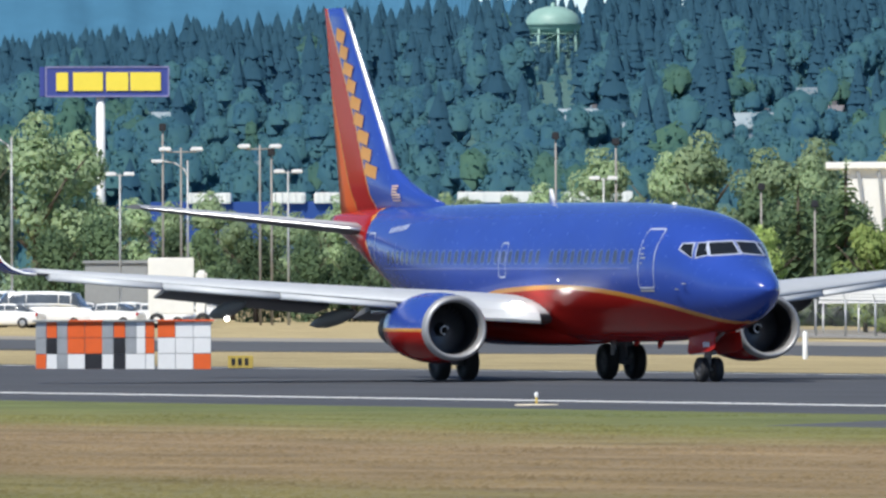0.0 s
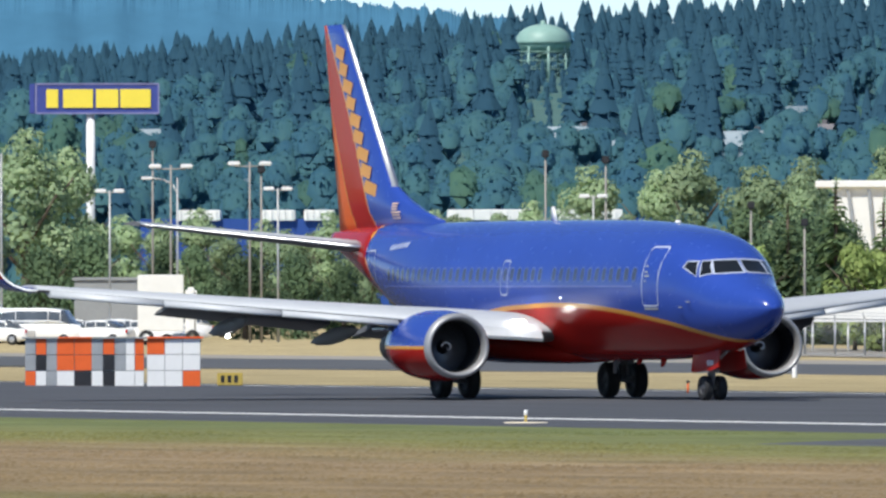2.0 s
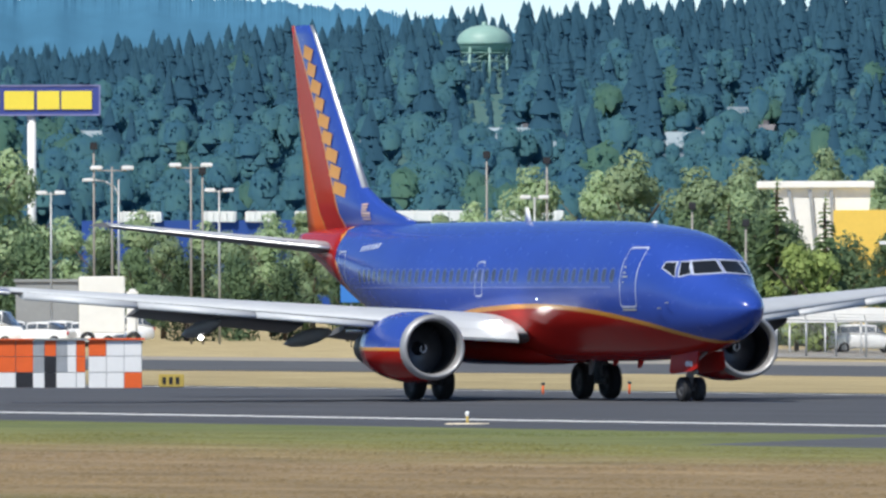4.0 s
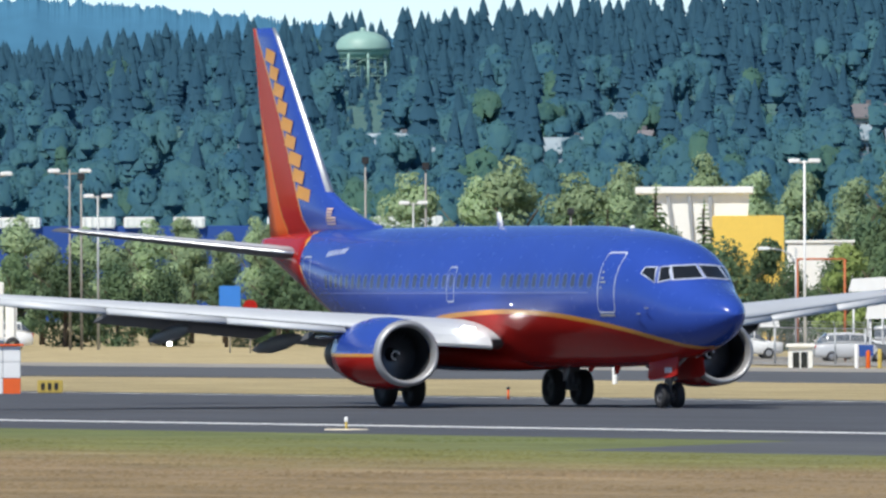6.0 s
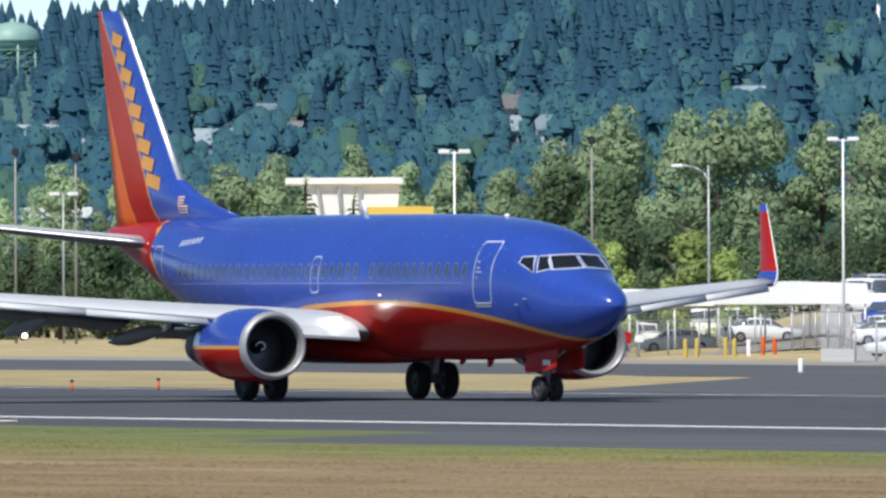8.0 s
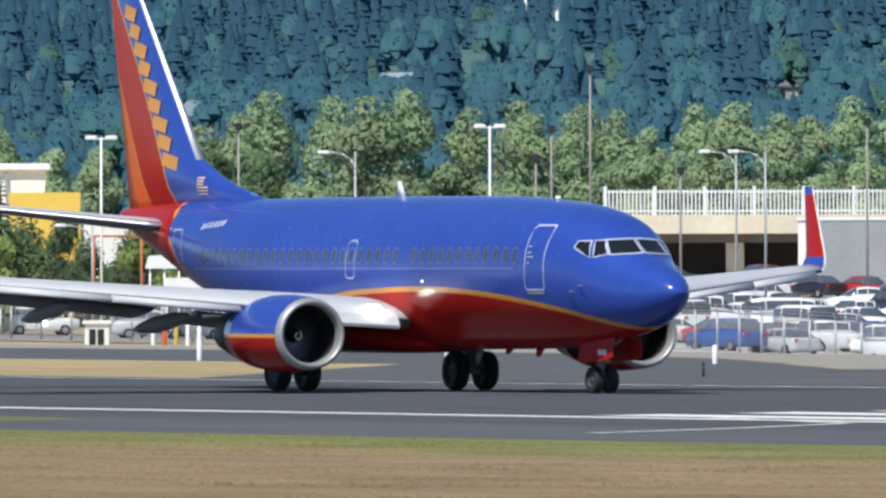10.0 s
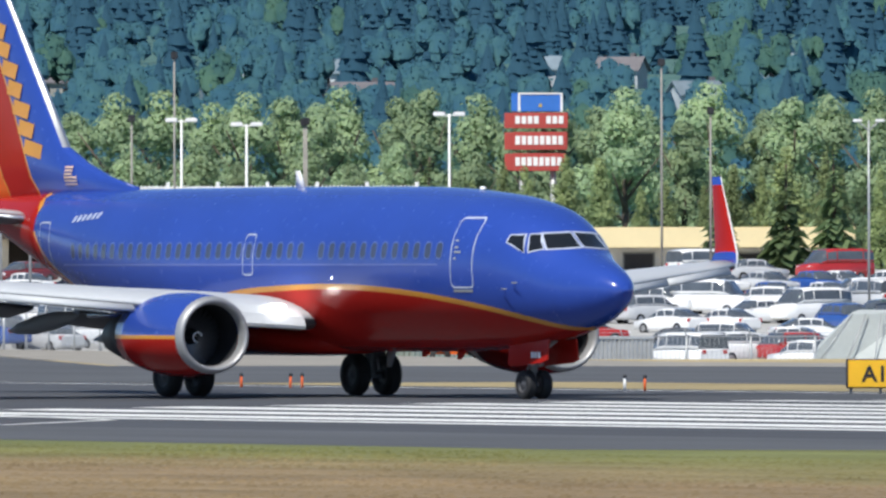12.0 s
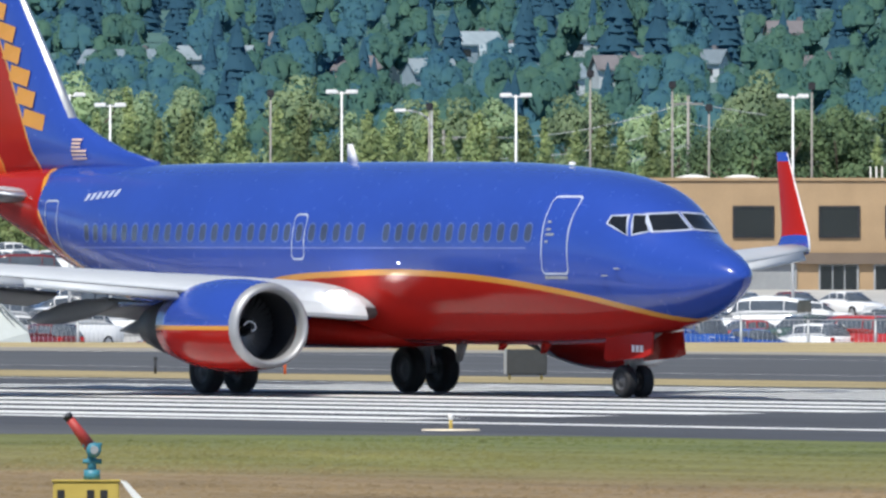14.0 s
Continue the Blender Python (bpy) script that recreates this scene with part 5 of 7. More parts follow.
# fabric shelter, containers, dumpster
s = Site(-59.09, 700)
t = thing("fabric_shelter", spot(-59.09, 700), "grey canvas storage shelter with sloping sides", "shelter")
bm = bmesh.new()
x0, x1, xa, xb, zt = s.x(-59.37), s.x(-58.80), s.x(-59.21), s.x(-58.96), s.z(-0.205)
loft(bm, [[(x0, 0, -0.5), (x0 + 0.5, 0, zt * 0.45), (xa, 0.4, zt * 0.97), (xa + 0.3, 1, zt), (xb - 0.3, 1, zt), (xb, 0.4, zt * 0.97), (x1 - 0.5, 0, zt * 0.45), (x1, 0, -0.5)], [(x0, 6, -0.5), (x0 + 0.5, 6, zt * 0.5), (xa, 5, zt), (xa + 0.3, 4, zt + 0.1), (xb - 0.3, 4, zt + 0.1), (xb, 5, zt), (x1 - 0.5, 6, zt * 0.5), (x1, 6, -0.5)]], smooth=False)
part("cover", bm, CANVAS, t)
for k in range(6):
    bm = bmesh.new()
    u = k / 5
    rod(bm, (x0 + (x1 - x0) * u, -0.03, 0), (xa + (xb - xa) * u, 0.4, zt * 0.98), 0.03, n=5)
    part("rib", bm, STEEL, t)


def corrugated(name, label, b0, b1, e1, D, mat, n=16):
    b = (b0 + b1) / 2
    s = Site(b, D)
    t = thing(name, spot(b, D), label, "container", "storage containers")
    w, h = s.x(b1) - s.x(b0), s.z(e1)
    bm = bmesh.new()
    ring0, ring1 = [], []
    for k in range(n * 4 + 1):
        y = (0, 0, 0.06, 0.06)[k % 4]
        xx = -w / 2 + w * k / (n * 4)
        ring0.append((xx, y, 0.05))
        ring1.append((xx, y, h - 0.08))
    loft(bm, [ring0, ring1], closed=False, smooth=False)
    part("panel", bm, mat, t)
    bm = bmesh.new()
    box(bm, -w / 2, w / 2, 0.07, 2.4, 0.0, h - 0.04, 0.03)
    part("body", bm, mat, t)
    bm = bmesh.new()
    box(bm, -w / 2 - 0.03, w / 2 + 0.03, -0.04, 2.43, h - 0.1, h, 0.02)
    part("lid", bm, mat, t)


GREEN_GREY = material("green_grey_steel", (0.20, 0.24, 0.22), 0.6, scale=0.8, fine=10, spread=0.2)
corrugated("shipping_container", "weathered grey-green corrugated container", -60.80, -60.53, -0.275, 700, GREEN_GREY)
corrugated("shipping_container", "weathered grey-green corrugated container", -60.52, -60.26, -0.270, 702, GREEN_GREY)
corrugated("shipping_container", "grey metal storage container", -60.14, -59.90, -0.288, 700, STEEL)
corrugated("dumpster", "dark green metal dumpster", -61.04, -60.735, -0.262, 640, GREEN_GREY)
s = Site(-60.56, 640)
t = thing("loader", spot(-60.56, 640), "small orange loader parked beside containers", "loader")
bm = bmesh.new()
loft(bm, [[(-1.4, y, 0.5), (-1.5, y, 1.2), (-0.9, y, s.z(-0.33) + 0.1), (0.7, y, s.z(-0.33)), (1.5, y, 1.2), (1.6, y, 0.5)] for y in (-0.7, 0.7)], smooth=False)
part("body", bm, ORANGE, t)
bm = bmesh.new()
box(bm, -0.5, 0.5, -0.72, 0.72, 0.9, 1.5, 0.05)
part("cab", bm, DARK, t)
for x in (-0.9, 0.9):
    for y in (-0.75, 0.75):
        bm = bmesh.new()
        spin(bm, [(-0.14, 0.2), (-0.14, 0.42), (0.14, 0.42), (0.14, 0.2)], (x, y, 0.42), 14, axis="y")
        part("wheel", bm, RUBBER, t)

# power lines
def power_line():
    D = 1250
    pts = [(-57.4, 0.37), (-56.55, 0.49), (-55.6, 0.46)]
    for b, e in pts:
        s = Site(b, D)
        t = thing("utility_pole", spot(b, D), "slim wooden utility pole with crossarm", "utility pole", "utility poles")
        bm = bmesh.new()
        rod(bm, (0, 0, -0.3), (0, 0, s.z(e)), 0.16, 0.11, 8)
        part("pole", bm, POLE, t)
        bm = bmesh.new()
        box(bm, -1.1, 1.1, -0.06, 0.06, s.z(e) - 0.7, s.z(e) - 0.55)
        part("crossarm", bm, POLE, t)
    for off in (0.0, -1.6, -3.2):
        bm, line = bmesh.new(), []
        for (b0, e0), (b1, e1) in zip(pts, pts[1:]):
            a = spot(b0, D).translation + Vector((0, 0, Site(b0, D).z(e0) - 0.5 + off))
            c = spot(b1, D).translation + Vector((0, 0, Site(b1, D).z(e1) - 0.5 + off))
            line += [a.lerp(c, k / 10) - Vector((0, 0, 1.0 * math.sin(math.pi * k / 10))) for k in range(10)]
        tube(bm, line + [c], 0.035)
        tagged(part("power_cable", bm, STEEL), "pale sagging overhead power cable", "cable", "power cables")


power_line()

# ---- on the airfield ----
ORANGE_P = material("signal_orange", (0.75, 0.12, 0.02), 0.6, scale=0.8, fine=10, spread=0.12)


def barrier(b, w, h, pattern, D):
    s = Site(b, D)
    t = thing("checkered_cabinet", spot(b, D), "orange and white checkered equipment cabinet", "cabinet", "airfield cabinets")
    bm = bmesh.new()
    box(bm, -w / 2, w / 2, 0, 0.9, 0.05, h, 0.03)
    part("body", bm, GREYWALL, t)
    rows_, cols = len(pattern), len(pattern[0])
    for i, line in enumerate(pattern):
        for j, ch in enumerate(line):
            bm = bmesh.new()
            x0, z1 = -w / 2 + w * j / cols, h - (h - 0.05) * i / rows_
            box(bm, x0 + 0.01, x0 + w / cols - 0.01, -0.03, 0.005, z1 - (h - 0.05) / rows_ + 0.01, z1 - 0.01, 0.005)
            part("panel", bm, {"o": ORANGE_P, "w": WHITE, "g": STEEL, "d": DARK}[ch], t)
    bm = bmesh.new()
    box(bm, -w / 2 - 0.1, w / 2 + 0.1, -0.12, 1.0, h, h + 0.06, 0.01)
    part("cap", bm, GREYWALL if pattern[0][0] != "o" else ORANGE_P, t)


for b, w, pat in ((-67.645, 1.05, ("gog", "gdg", "owg")), (-67.53, 1.15, ("oo", "oo", "wd")), (-67.41, 1.15, ("gog", "gdg", "wdw")), (-67.32, 0.6, ("wo", "wo", "ww")), (-67.185, 1.75, ("oww", "www", "wwo"))):
    barrier(b, w, 1.62, pat, 540)
t = thing("yellow_marker_box", spot(-66.99, 545), "low yellow marker board with dark bars", "sign")
bm = bmesh.new()
box(bm, -0.42, 0.42, -0.1, 0.1, 0.05, 0.47, 0.02)
part("panel", bm, YELLOW_PAINT, t)
for k in range(3):
    bm = bmesh.new()
    box(bm, -0.3 + 0.22 * k, -0.18 + 0.22 * k, -0.115, -0.095, 0.15, 0.38)
    part("dark_bar", bm, DARK, t)

# taxiway sign A1 with arrow
b, D = -59.112, 418
t = thing("taxiway_sign", spot(b, D), "yellow taxiway sign reading A1 with black arrow", "sign")
per = D / 29205
w, z0, z1 = 122 * per, 0.16, 0.16 + 52 * per
bm = bmesh.new()
box(bm, -w / 2, w / 2, -0.1, 0.1, z0, z1, 0.02)
part("case", bm, DARK, t, "dark metal sign case")
bm = bmesh.new()
box(bm, -w / 2 + 0.06, w / 2 - 0.03, -0.125, -0.09, z0 + 0.03, z1 - 0.03, 0.01)
part("face", bm, material("sign_face_yellow", (0.85, 0.48, 0.02), 0.5, scale=1.5, spread=0.06), t, "yellow sign face")
for x in (-w / 2 + 0.12, 0, w / 2 - 0.12):
    bm = bmesh.new()
    rod(bm, (x, 0, 0), (x, 0, z0 + 0.02), 0.035, n=8)
    part("leg", bm, STEEL, t)
cu = bpy.data.curves.new("letters", "FONT")
cu.body, cu.size, cu.extrude, cu.offset = "A1", 0.56, 0.006, 0.012
cu.align_x = "CENTER"
cu.materials.append(DARK)
tx = new("letters", cu)
tx.parent = t
tx.matrix_basis = pose(-0.14, -0.135, z0 + 0.18, 90, 0, 0)
bm = bmesh.new()
zc = (z0 + z1) / 2
box(bm, 0.17, 0.52, -0.14, -0.128, zc - 0.03, zc + 0.03)
for s_ in (-1, 1):
    a = [(0.56, zc), (0.40, zc + s_ * 0.15), (0.34, zc + s_ * 0.12), (0.48, zc)]
    bm.faces.new([bm.verts.new((x, -0.139, z)) for x, z in (a if s_ > 0 else a[::-1])])
part("arrow", bm, DARK, t, "black arrow")
# the back of another sign
t = thing("signboard", spot(-57.115, 414), "dark grey back of an airfield signboard", "sign")
bm = bmesh.new()
box(bm, -0.54, 0.54, -0.1, 0.1, 0.12, 0.76, 0.03)
part("case", bm, material("sign_back", (0.045, 0.048, 0.05), 0.5, spread=0.2), t)
bm = bmesh.new()
box(bm, -0.545, -0.45, -0.104, 0.104, 0.12, 0.76, 0.02)
part("end_cap", bm, GREYWALL, t)
for x in (-0.4, 0.4):
    bm = bmesh.new()
    rod(bm, (x, 0, 0), (x, 0, 0.14), 0.03, n=8)
    part("leg", bm, YELLOW_PAINT, t)


def edge_light(x, y, pad=True):
    t = thing("runway_edge_light", pose(x, y, 0), "small white runway edge light on a stake", "runway light", "runway edge lights")
    bm = bmesh.new()
    rod(bm, (0, 0, 0), (0, 0, 0.22), 0.035, n=8)
    part("stem", bm, YELLOW_PAINT, t)
    bm = bmesh.new()
    spin(bm, [(0.2, 0.035), (0.23, 0.05), (0.30, 0.05), (0.33, 0.02), (0.335, 0.002)], n=12, axis="z")
    part("lens", bm, WHITE, t)
    if pad:
        bm = bmesh.new()
        spin(bm, [(0.0, 0.55), (0.03, 0.53), (0.035, 0.002)], n=20, axis="z")
        part("pad", bm, CONCRETE, t, "round concrete pad")


edge_light(-371.3, 165.6)
edge_light(-256.5, 164.2)
edge_light(-486, 165.6)
for b, D, mat in ((-61.331, 438, ORANGE_P), (-61.16, 437, ORANGE_P), (-61.12, 437, ORANGE_P), (-60.0, 428, WHITE), (-59.93, 428, ORANGE_P), (-62.28, 500, DARK), (-57.95, 430, ORANGE_P), (-58.05, 415, ORANGE_P), (-58.4, 432, DARK), (-65.7, 500, ORANGE_P), (-65.4, 505, ORANGE_P)):
    t = thing("taxiway_stake", spot(b, D), "short marker stake beside the taxiway", "marker", "marker stakes")
    bm = bmesh.new()
    rod(bm, (0, 0, 0), (0, 0, 0.36), 0.035, n=8)
    part("stem", bm, mat, t)
    bm = bmesh.new()
    spin(bm, [(0.36, 0.05), (0.42, 0.06), (0.45, 0.002)], n=10, axis="z")
    part("cap", bm, DARK, t)
for b, D, h in ((-65.03, 590, 1.0), (-64.03, 585, 0.75), (-62.61, 560, 0.75), (-62.24, 560, 0.65), (-63.17, 590, 0.5)):
    bm = bmesh.new()
    spin(bm, [(0, 0.09), (h - 0.03, 0.09), (h, 0.05), (h + 0.01, 0.002)], n=10, axis="z")
    tagged(part("marker_post", bm, WHITE, None, "", spot(b, D)), "white plastic marker post in the verge", "post", "marker posts")


def bird_cannon():
    D, b = 200.0, -58.62
    m = spot(b, D)
    px = D / 29205
    teal = material("teal_paint", (0.05, 0.22, 0.30), 0.5, scale=3, fine=8, spread=0.2)
    crate = thing("yellow_crate", m, "weathered yellow topped equipment crate in the grass", "crate")
    top = height_at(b, -0.843, D)
    bm = bmesh.new()
    box(bm, -0.47, 0.33, -0.3, 0.35, 0, top - 0.02, 0.015)
    part("body", bm, YELLOW_PAINT, crate)
    bm = bmesh.new()
    box(bm, -0.49, 0.35, -0.32, 0.37, top - 0.025, top, 0.01)
    part("lid", bm, YELLOW_PAINT, crate)
    bm = bmesh.new()
    loft(bm, [[(0.335, y, top), (0.42, y, top - 0.02), (0.72, y, top - 0.34), (0.60, y, top - 0.36)] for y in (-0.28, -0.24)], smooth=False)
    part("strut", bm, WHITE, crate, "white side brace")
    for x in (-0.42, -0.06, 0.1):
        bm = bmesh.new()
        box(bm, x, x + 0.09, -0.306, -0.298, top - 0.28, top - 0.12)
        part("dark_bar", bm, DARK, crate)
    g = thing("bird_cannon", m @ pose(0, 0, top), "red barrelled bird-scare cannon on a teal mount", "cannon")
    bm = bmesh.new()
    rod(bm, (0, 0, 0), (0, 0, 0.12), 0.10, n=14)
    rod(bm, (0, 0, 0.1), (0, 0, 0.30), 0.055, n=12)
    part("mount", bm, teal, g)
    bm = bmesh.new()
    spin(bm, [(-0.13, 0.02), (-0.12, 0.09), (0.1, 0.095), (0.12, 0.03)], (0.02, 0, 0.36), 16, axis="y")
    part("valve_body", bm, teal, g, "teal valve body")
    for z in (0.22, 0.42):
        bm = bmesh.new()
        rod(bm, (-0.11, -0.03, z), (0.12, -0.03, z), 0.03, n=8)
        part("pipe", bm, teal, g)
    bm = bmesh.new()
    rod(bm, (0.03, -0.14, 0.36), (0.03, -0.11, 0.36), 0.05, n=10)
    part("dial", bm, STEEL, g)
    a = Vector((-0.02, 0, 0.40))
    tip = Vector((-0.31, -0.05, 0.79))
    bm = bmesh.new()
    rod(bm, a, a.lerp(tip, 0.9), 0.075, 0.05, 16)
    part("barrel", bm, material("faded_red", (0.42, 0.05, 0.045), 0.55, scale=2, spread=0.2), g, "faded red barrel")
    bm = bmesh.new()
    rod(bm, a.lerp(tip, 0.88), tip, 0.06, 0.058, 16)
    part("muzzle", bm, DARK, g, "black muzzle ring")


bird_cannon()

# a blue notice, a round red sign and a gate booth by the depot
s = Site(-66.365, 960)
t = thing("notice_board", spot(-66.365, 960), "plain bright blue notice board on a post", "sign", "notices")
bm = bmesh.new()
box(bm, -0.62, 0.62, -0.06, 0.06, s.z(-0.080), s.z(-0.002), 0.02)
part("panel", bm, material("notice_blue", (0.04, 0.20, 0.62), 0.45, spread=0.08), t)
bm = bmesh.new()
rod(bm, (0, 0.08, -0.2), (0, 0.08, s.z(-0.01)), 0.05, n=8)
part("post", bm, STEEL, t)
s = Site(-66.295, 960)
t = thing("round_sign", spot(-66.295, 960), "round red sign on a slim post", "sign", "notices")
bm = bmesh.new()
rod(bm, (0, -0.05, s.z(-0.075)), (0, 0.02, s.z(-0.075)), 0.42, n=24)
part("disc", bm, RED, t)
bm = bmesh.new()
rod(bm, (0, 0.05, -0.2), (0, 0.05, s.z(-0.08)), 0.04, n=8)
part("post", bm, STEEL, t)
s = Site(-64.385, 880)
t = thing("guard_booth", spot(-64.385, 880), "small white guard booth with windows", "booth")
bm = bmesh.new()
box(bm, -0.65, 0.65, 0, 1.3, -0.2, s.z(-0.22), 0.03)
part("wall", bm, WALLWHITE, t)
bm = bmesh.new()
box(bm, -0.78, 0.78, -0.15, 1.45, s.z(-0.222), s.z(-0.210), 0.02)
part("roof", bm, WALLWHITE, t)
for x in (-0.42, 0.02):
    bm = bmesh.new()
    box(bm, x, x + 0.36, -0.03, 0.02, s.z(-0.22) - 1.25, s.z(-0.22) - 0.3, 0.01)
    part("window", bm, GLASS, t)


PALE = material("pale_blue_grey_paint", (0.46, 0.50, 0.62), 0.4, bump=0)
# ---- the airliner: x forward from the nose, y to port, z up ----
TOP = ((-31.9, 4.78), (-30, 4.90), (-28, 4.97), (-25.5, 5.01), (-19, 5.06), (-9, 5.04), (-7, 4.98), (-5.5, 4.88), (-4.4, 4.76), (-3.4, 4.55), (-2.75, 4.27), (-2.3, 4.0), (-1.75, 3.62), (-1.3, 3.43), (-0.6, 3.19), (-0.1, 2.98), (0.15, 2.83), (0.28, 2.68), (0.33, 2.58))
LOW = ((-31.9, 4.40), (-31, 4.12), (-29, 3.5), (-27, 2.85), (-25, 2.25), (-23, 1.72), (-21, 1.34), (-19, 1.15), (-13, 1.10), (-7, 1.12), (-4.4, 1.22), (-3, 1.36), (-2, 1.52), (-1, 1.76), (-0.4, 1.99), (0, 2.2), (0.2, 2.36), (0.3, 2.5), (0.33, 2.56))
WID = ((-31.9, 0.14), (-30, 0.50), (-28, 0.88), (-25, 1.36), (-22, 1.74), (-19, 1.88), (-7, 1.88), (-5.5, 1.83), (-4.4, 1.74), (-3.2, 1.52), (-2.2, 1.22), (-1.2, 0.92), (-0.5, 0.66), (-0.1, 0.47), (0.15, 0.31), (0.28, 0.16), (0.33, 0.03))
FULL = ((-31.9, 2.0), (-8, 2.0), (-5, 2.25), (-3, 2.3), (0.33, 2.1))


def smooth_at(x, table):
    """Cubic blend of a table, for fair curves."""
    n = len(table)
    for i in range(n - 1):
        a, p = table[i]
        b, q = table[i + 1]
        if x <= b or i == n - 2:
            t = min(1, max(0, (x - a) / (b - a)))
            s0 = (q - table[i - 1][1]) / (b - table[i - 1][0]) if i else (q - p) / (b - a)
            s1 = (table[i + 2][1] - p) / (table[i + 2][0] - a) if i + 2 < n else (q - p) / (b - a)
            h = b - a
            return (2 * t**3 - 3 * t**2 + 1) * p + (t**3 - 2 * t**2 + t) * h * s0 + (3 * t**2 - 2 * t**3) * q + (t**3 - t**2) * h * s1


def section(x):
    top, low, w = smooth_at(x, TOP), smooth_at(x, LOW), max(0.02, smooth_at(x, WID))
    return top, low, w, low + 0.53 * (top - low), lerp(x, FULL)


def half_width(x, z):
    top, low, w, c, n = section(x)
    h = (top - c) if z > c else (c - low)
    m = n if z > c else 2.0
    return w * max(0.0, 1 - min(1, abs(z - c) / h) ** m) ** (1 / m)


def skin(x, z, side=-1, off=0.008):
    """A point on the hull's flank, lifted off it."""
    e = 0.02
    y = half_width(x, z)
    dz = (half_width(x, z + e) - half_width(x, z - e)) / (2 * e)
    dx = (half_width(x + e, z) - half_width(x - e, z)) / (2 * e)
    n = Vector((-dx, 1, -dz)).normalized()
    p = Vector((x, y, z)) + n * off
    return (p.x, side * p.y, p.z)


def livery(x):
    """Height at which the belly colour meets the blue."""
    return smooth_at(x, ((-29.2, 5.3), (-27.6, 4.99), (-27.2, 4.6), (-27.05, 4.1), (-26.6, 3.55), (-26.0, 3.12), (-24.8, 2.58), (-23, 1.95), (-21, 1.5), (-19, 1.6), (-17, 2.2), (-15.5, 2.5), (-12.9, 2.64), (-10.6, 2.68), (-8.3, 2.62), (-6, 2.46), (-3.9, 2.2), (-2.4, 1.90), (-1.2, 1.63), (-0.2, 1.5)))


def hull(bm):
    xs = [-31.9 + 0.35 * k for k in range(80)]
    xs = [x for x in xs if x < -5.6] + [-5.6 + 0.16 * k for k in range(35)] + [0.1, 0.2, 0.27, 0.31, 0.33]
    U, G, R = 22, 2, 16
    rings = []
    for x in xs:
        top, low, w, c, n = section(x)

        def at_angle(z):
            h = (top - c) if z > c else (c - low)
            u = max(-1, min(1, (z - c) / h))
            return math.acos(u)

        eps = 0.0005 if x < -1.5 else 1e-7
        lo = min(top - eps, max(low + eps, livery(x) - 0.085))
        hi = min(top - eps, max(low + eps, livery(x) + 0.045))
        a0, a1 = at_angle(hi), at_angle(lo)
        angles = [a0 * k / U for k in range(U)] + [a0 + (a1 - a0) * k / G for k in range(G)] + [a1 + (math.pi - a1) * k / R for k in range(R + 1)]
        half = []
        for a in angles:
            u = math.cos(a)
            z = c + u * ((top - c) if u > 0 else (c - low))
            m = n if u > 0 else 2.0
            half.append((w * max(0, 1 - abs(u) ** m) ** (1 / m), z))
        rings.append([(x, -y, z) for y, z in half] + [(x, y, z) for y, z in half[-2:0:-1]])
    mats = [0] * U + [1] * G + [2] * R + [2] * R + [1] * G + [0] * U
    loft(bm, rings, mats=mats)
    bmesh.ops.remove_doubles(bm, verts=bm.verts, dist=0.0004)
    bmesh.ops.recalc_face_normals(bm, faces=bm.faces)


def ribbon(bm, loop, width, side, off=0.009):
    """A closed band on the skin along points (x, z)."""
    n = len(loop)
    cx, cz = sum(p[0] for p in loop) / n, sum(p[1] for p in loop) / n
    inner, outer = [], []
    for x, z in loop:
        v = Vector((x - cx, z - cz)).normalized() * width
        outer.append(bm.verts.new(skin(x, z, side, off)))
        inner.append(bm.verts.new(skin(x - v.x, z - v.y, side, off)))
    for k in range(n):
        bm.faces.new((outer[k], outer[(k + 1) % n], inner[(k + 1) % n], inner[k]))


def rounded(x0, x1, z0, z1, r, n=5, step=0.25):
    out = []
    for cx, cz, a0 in ((x1 - r, z1 - r, 0), (x0 + r, z1 - r, 90), (x0 + r, z0 + r, 180), (x1 - r, z0 + r, 270)):
        for k in range(n + 1):
            a = radians(a0 + 90 * k / n)
            out.append((cx + r * math.cos(a), cz + r * math.sin(a)))
    dense = []
    for p, q in zip(out, out[1:] + out[:1]):
        m = max(1, int(math.hypot(q[0] - p[0], q[1] - p[1]) / step))
        dense += [(p[0] + (q[0] - p[0]) * i / m, p[1] + (q[1] - p[1]) * i / m) for i in range(m)]
    return dense


def patch(bm, loop, side, off, rows=6):
    """A filled patch on the skin: nested rings of the loop."""
    n = len(loop)
    cx, cz = sum(p[0] for p in loop) / n, sum(p[1] for p in loop) / n
    rings = []
    for r in range(rows):
        s = 1 - r / rows
        rings.append([bm.verts.new(skin(cx + (x - cx) * s, cz + (z - cz) * s, side, off)) for x, z in loop])
    mid = bm.verts.new(skin(cx, cz, side, off))
    for a, b in zip(rings, rings[1:]):
        for k in range(n):
            bm.faces.new((a[k], a[(k + 1) % n], b[(k + 1) % n], b[k])).smooth = True
    for k in range(n):
        bm.faces.new((rings[-1][k], rings[-1][(k + 1) % n], mid))


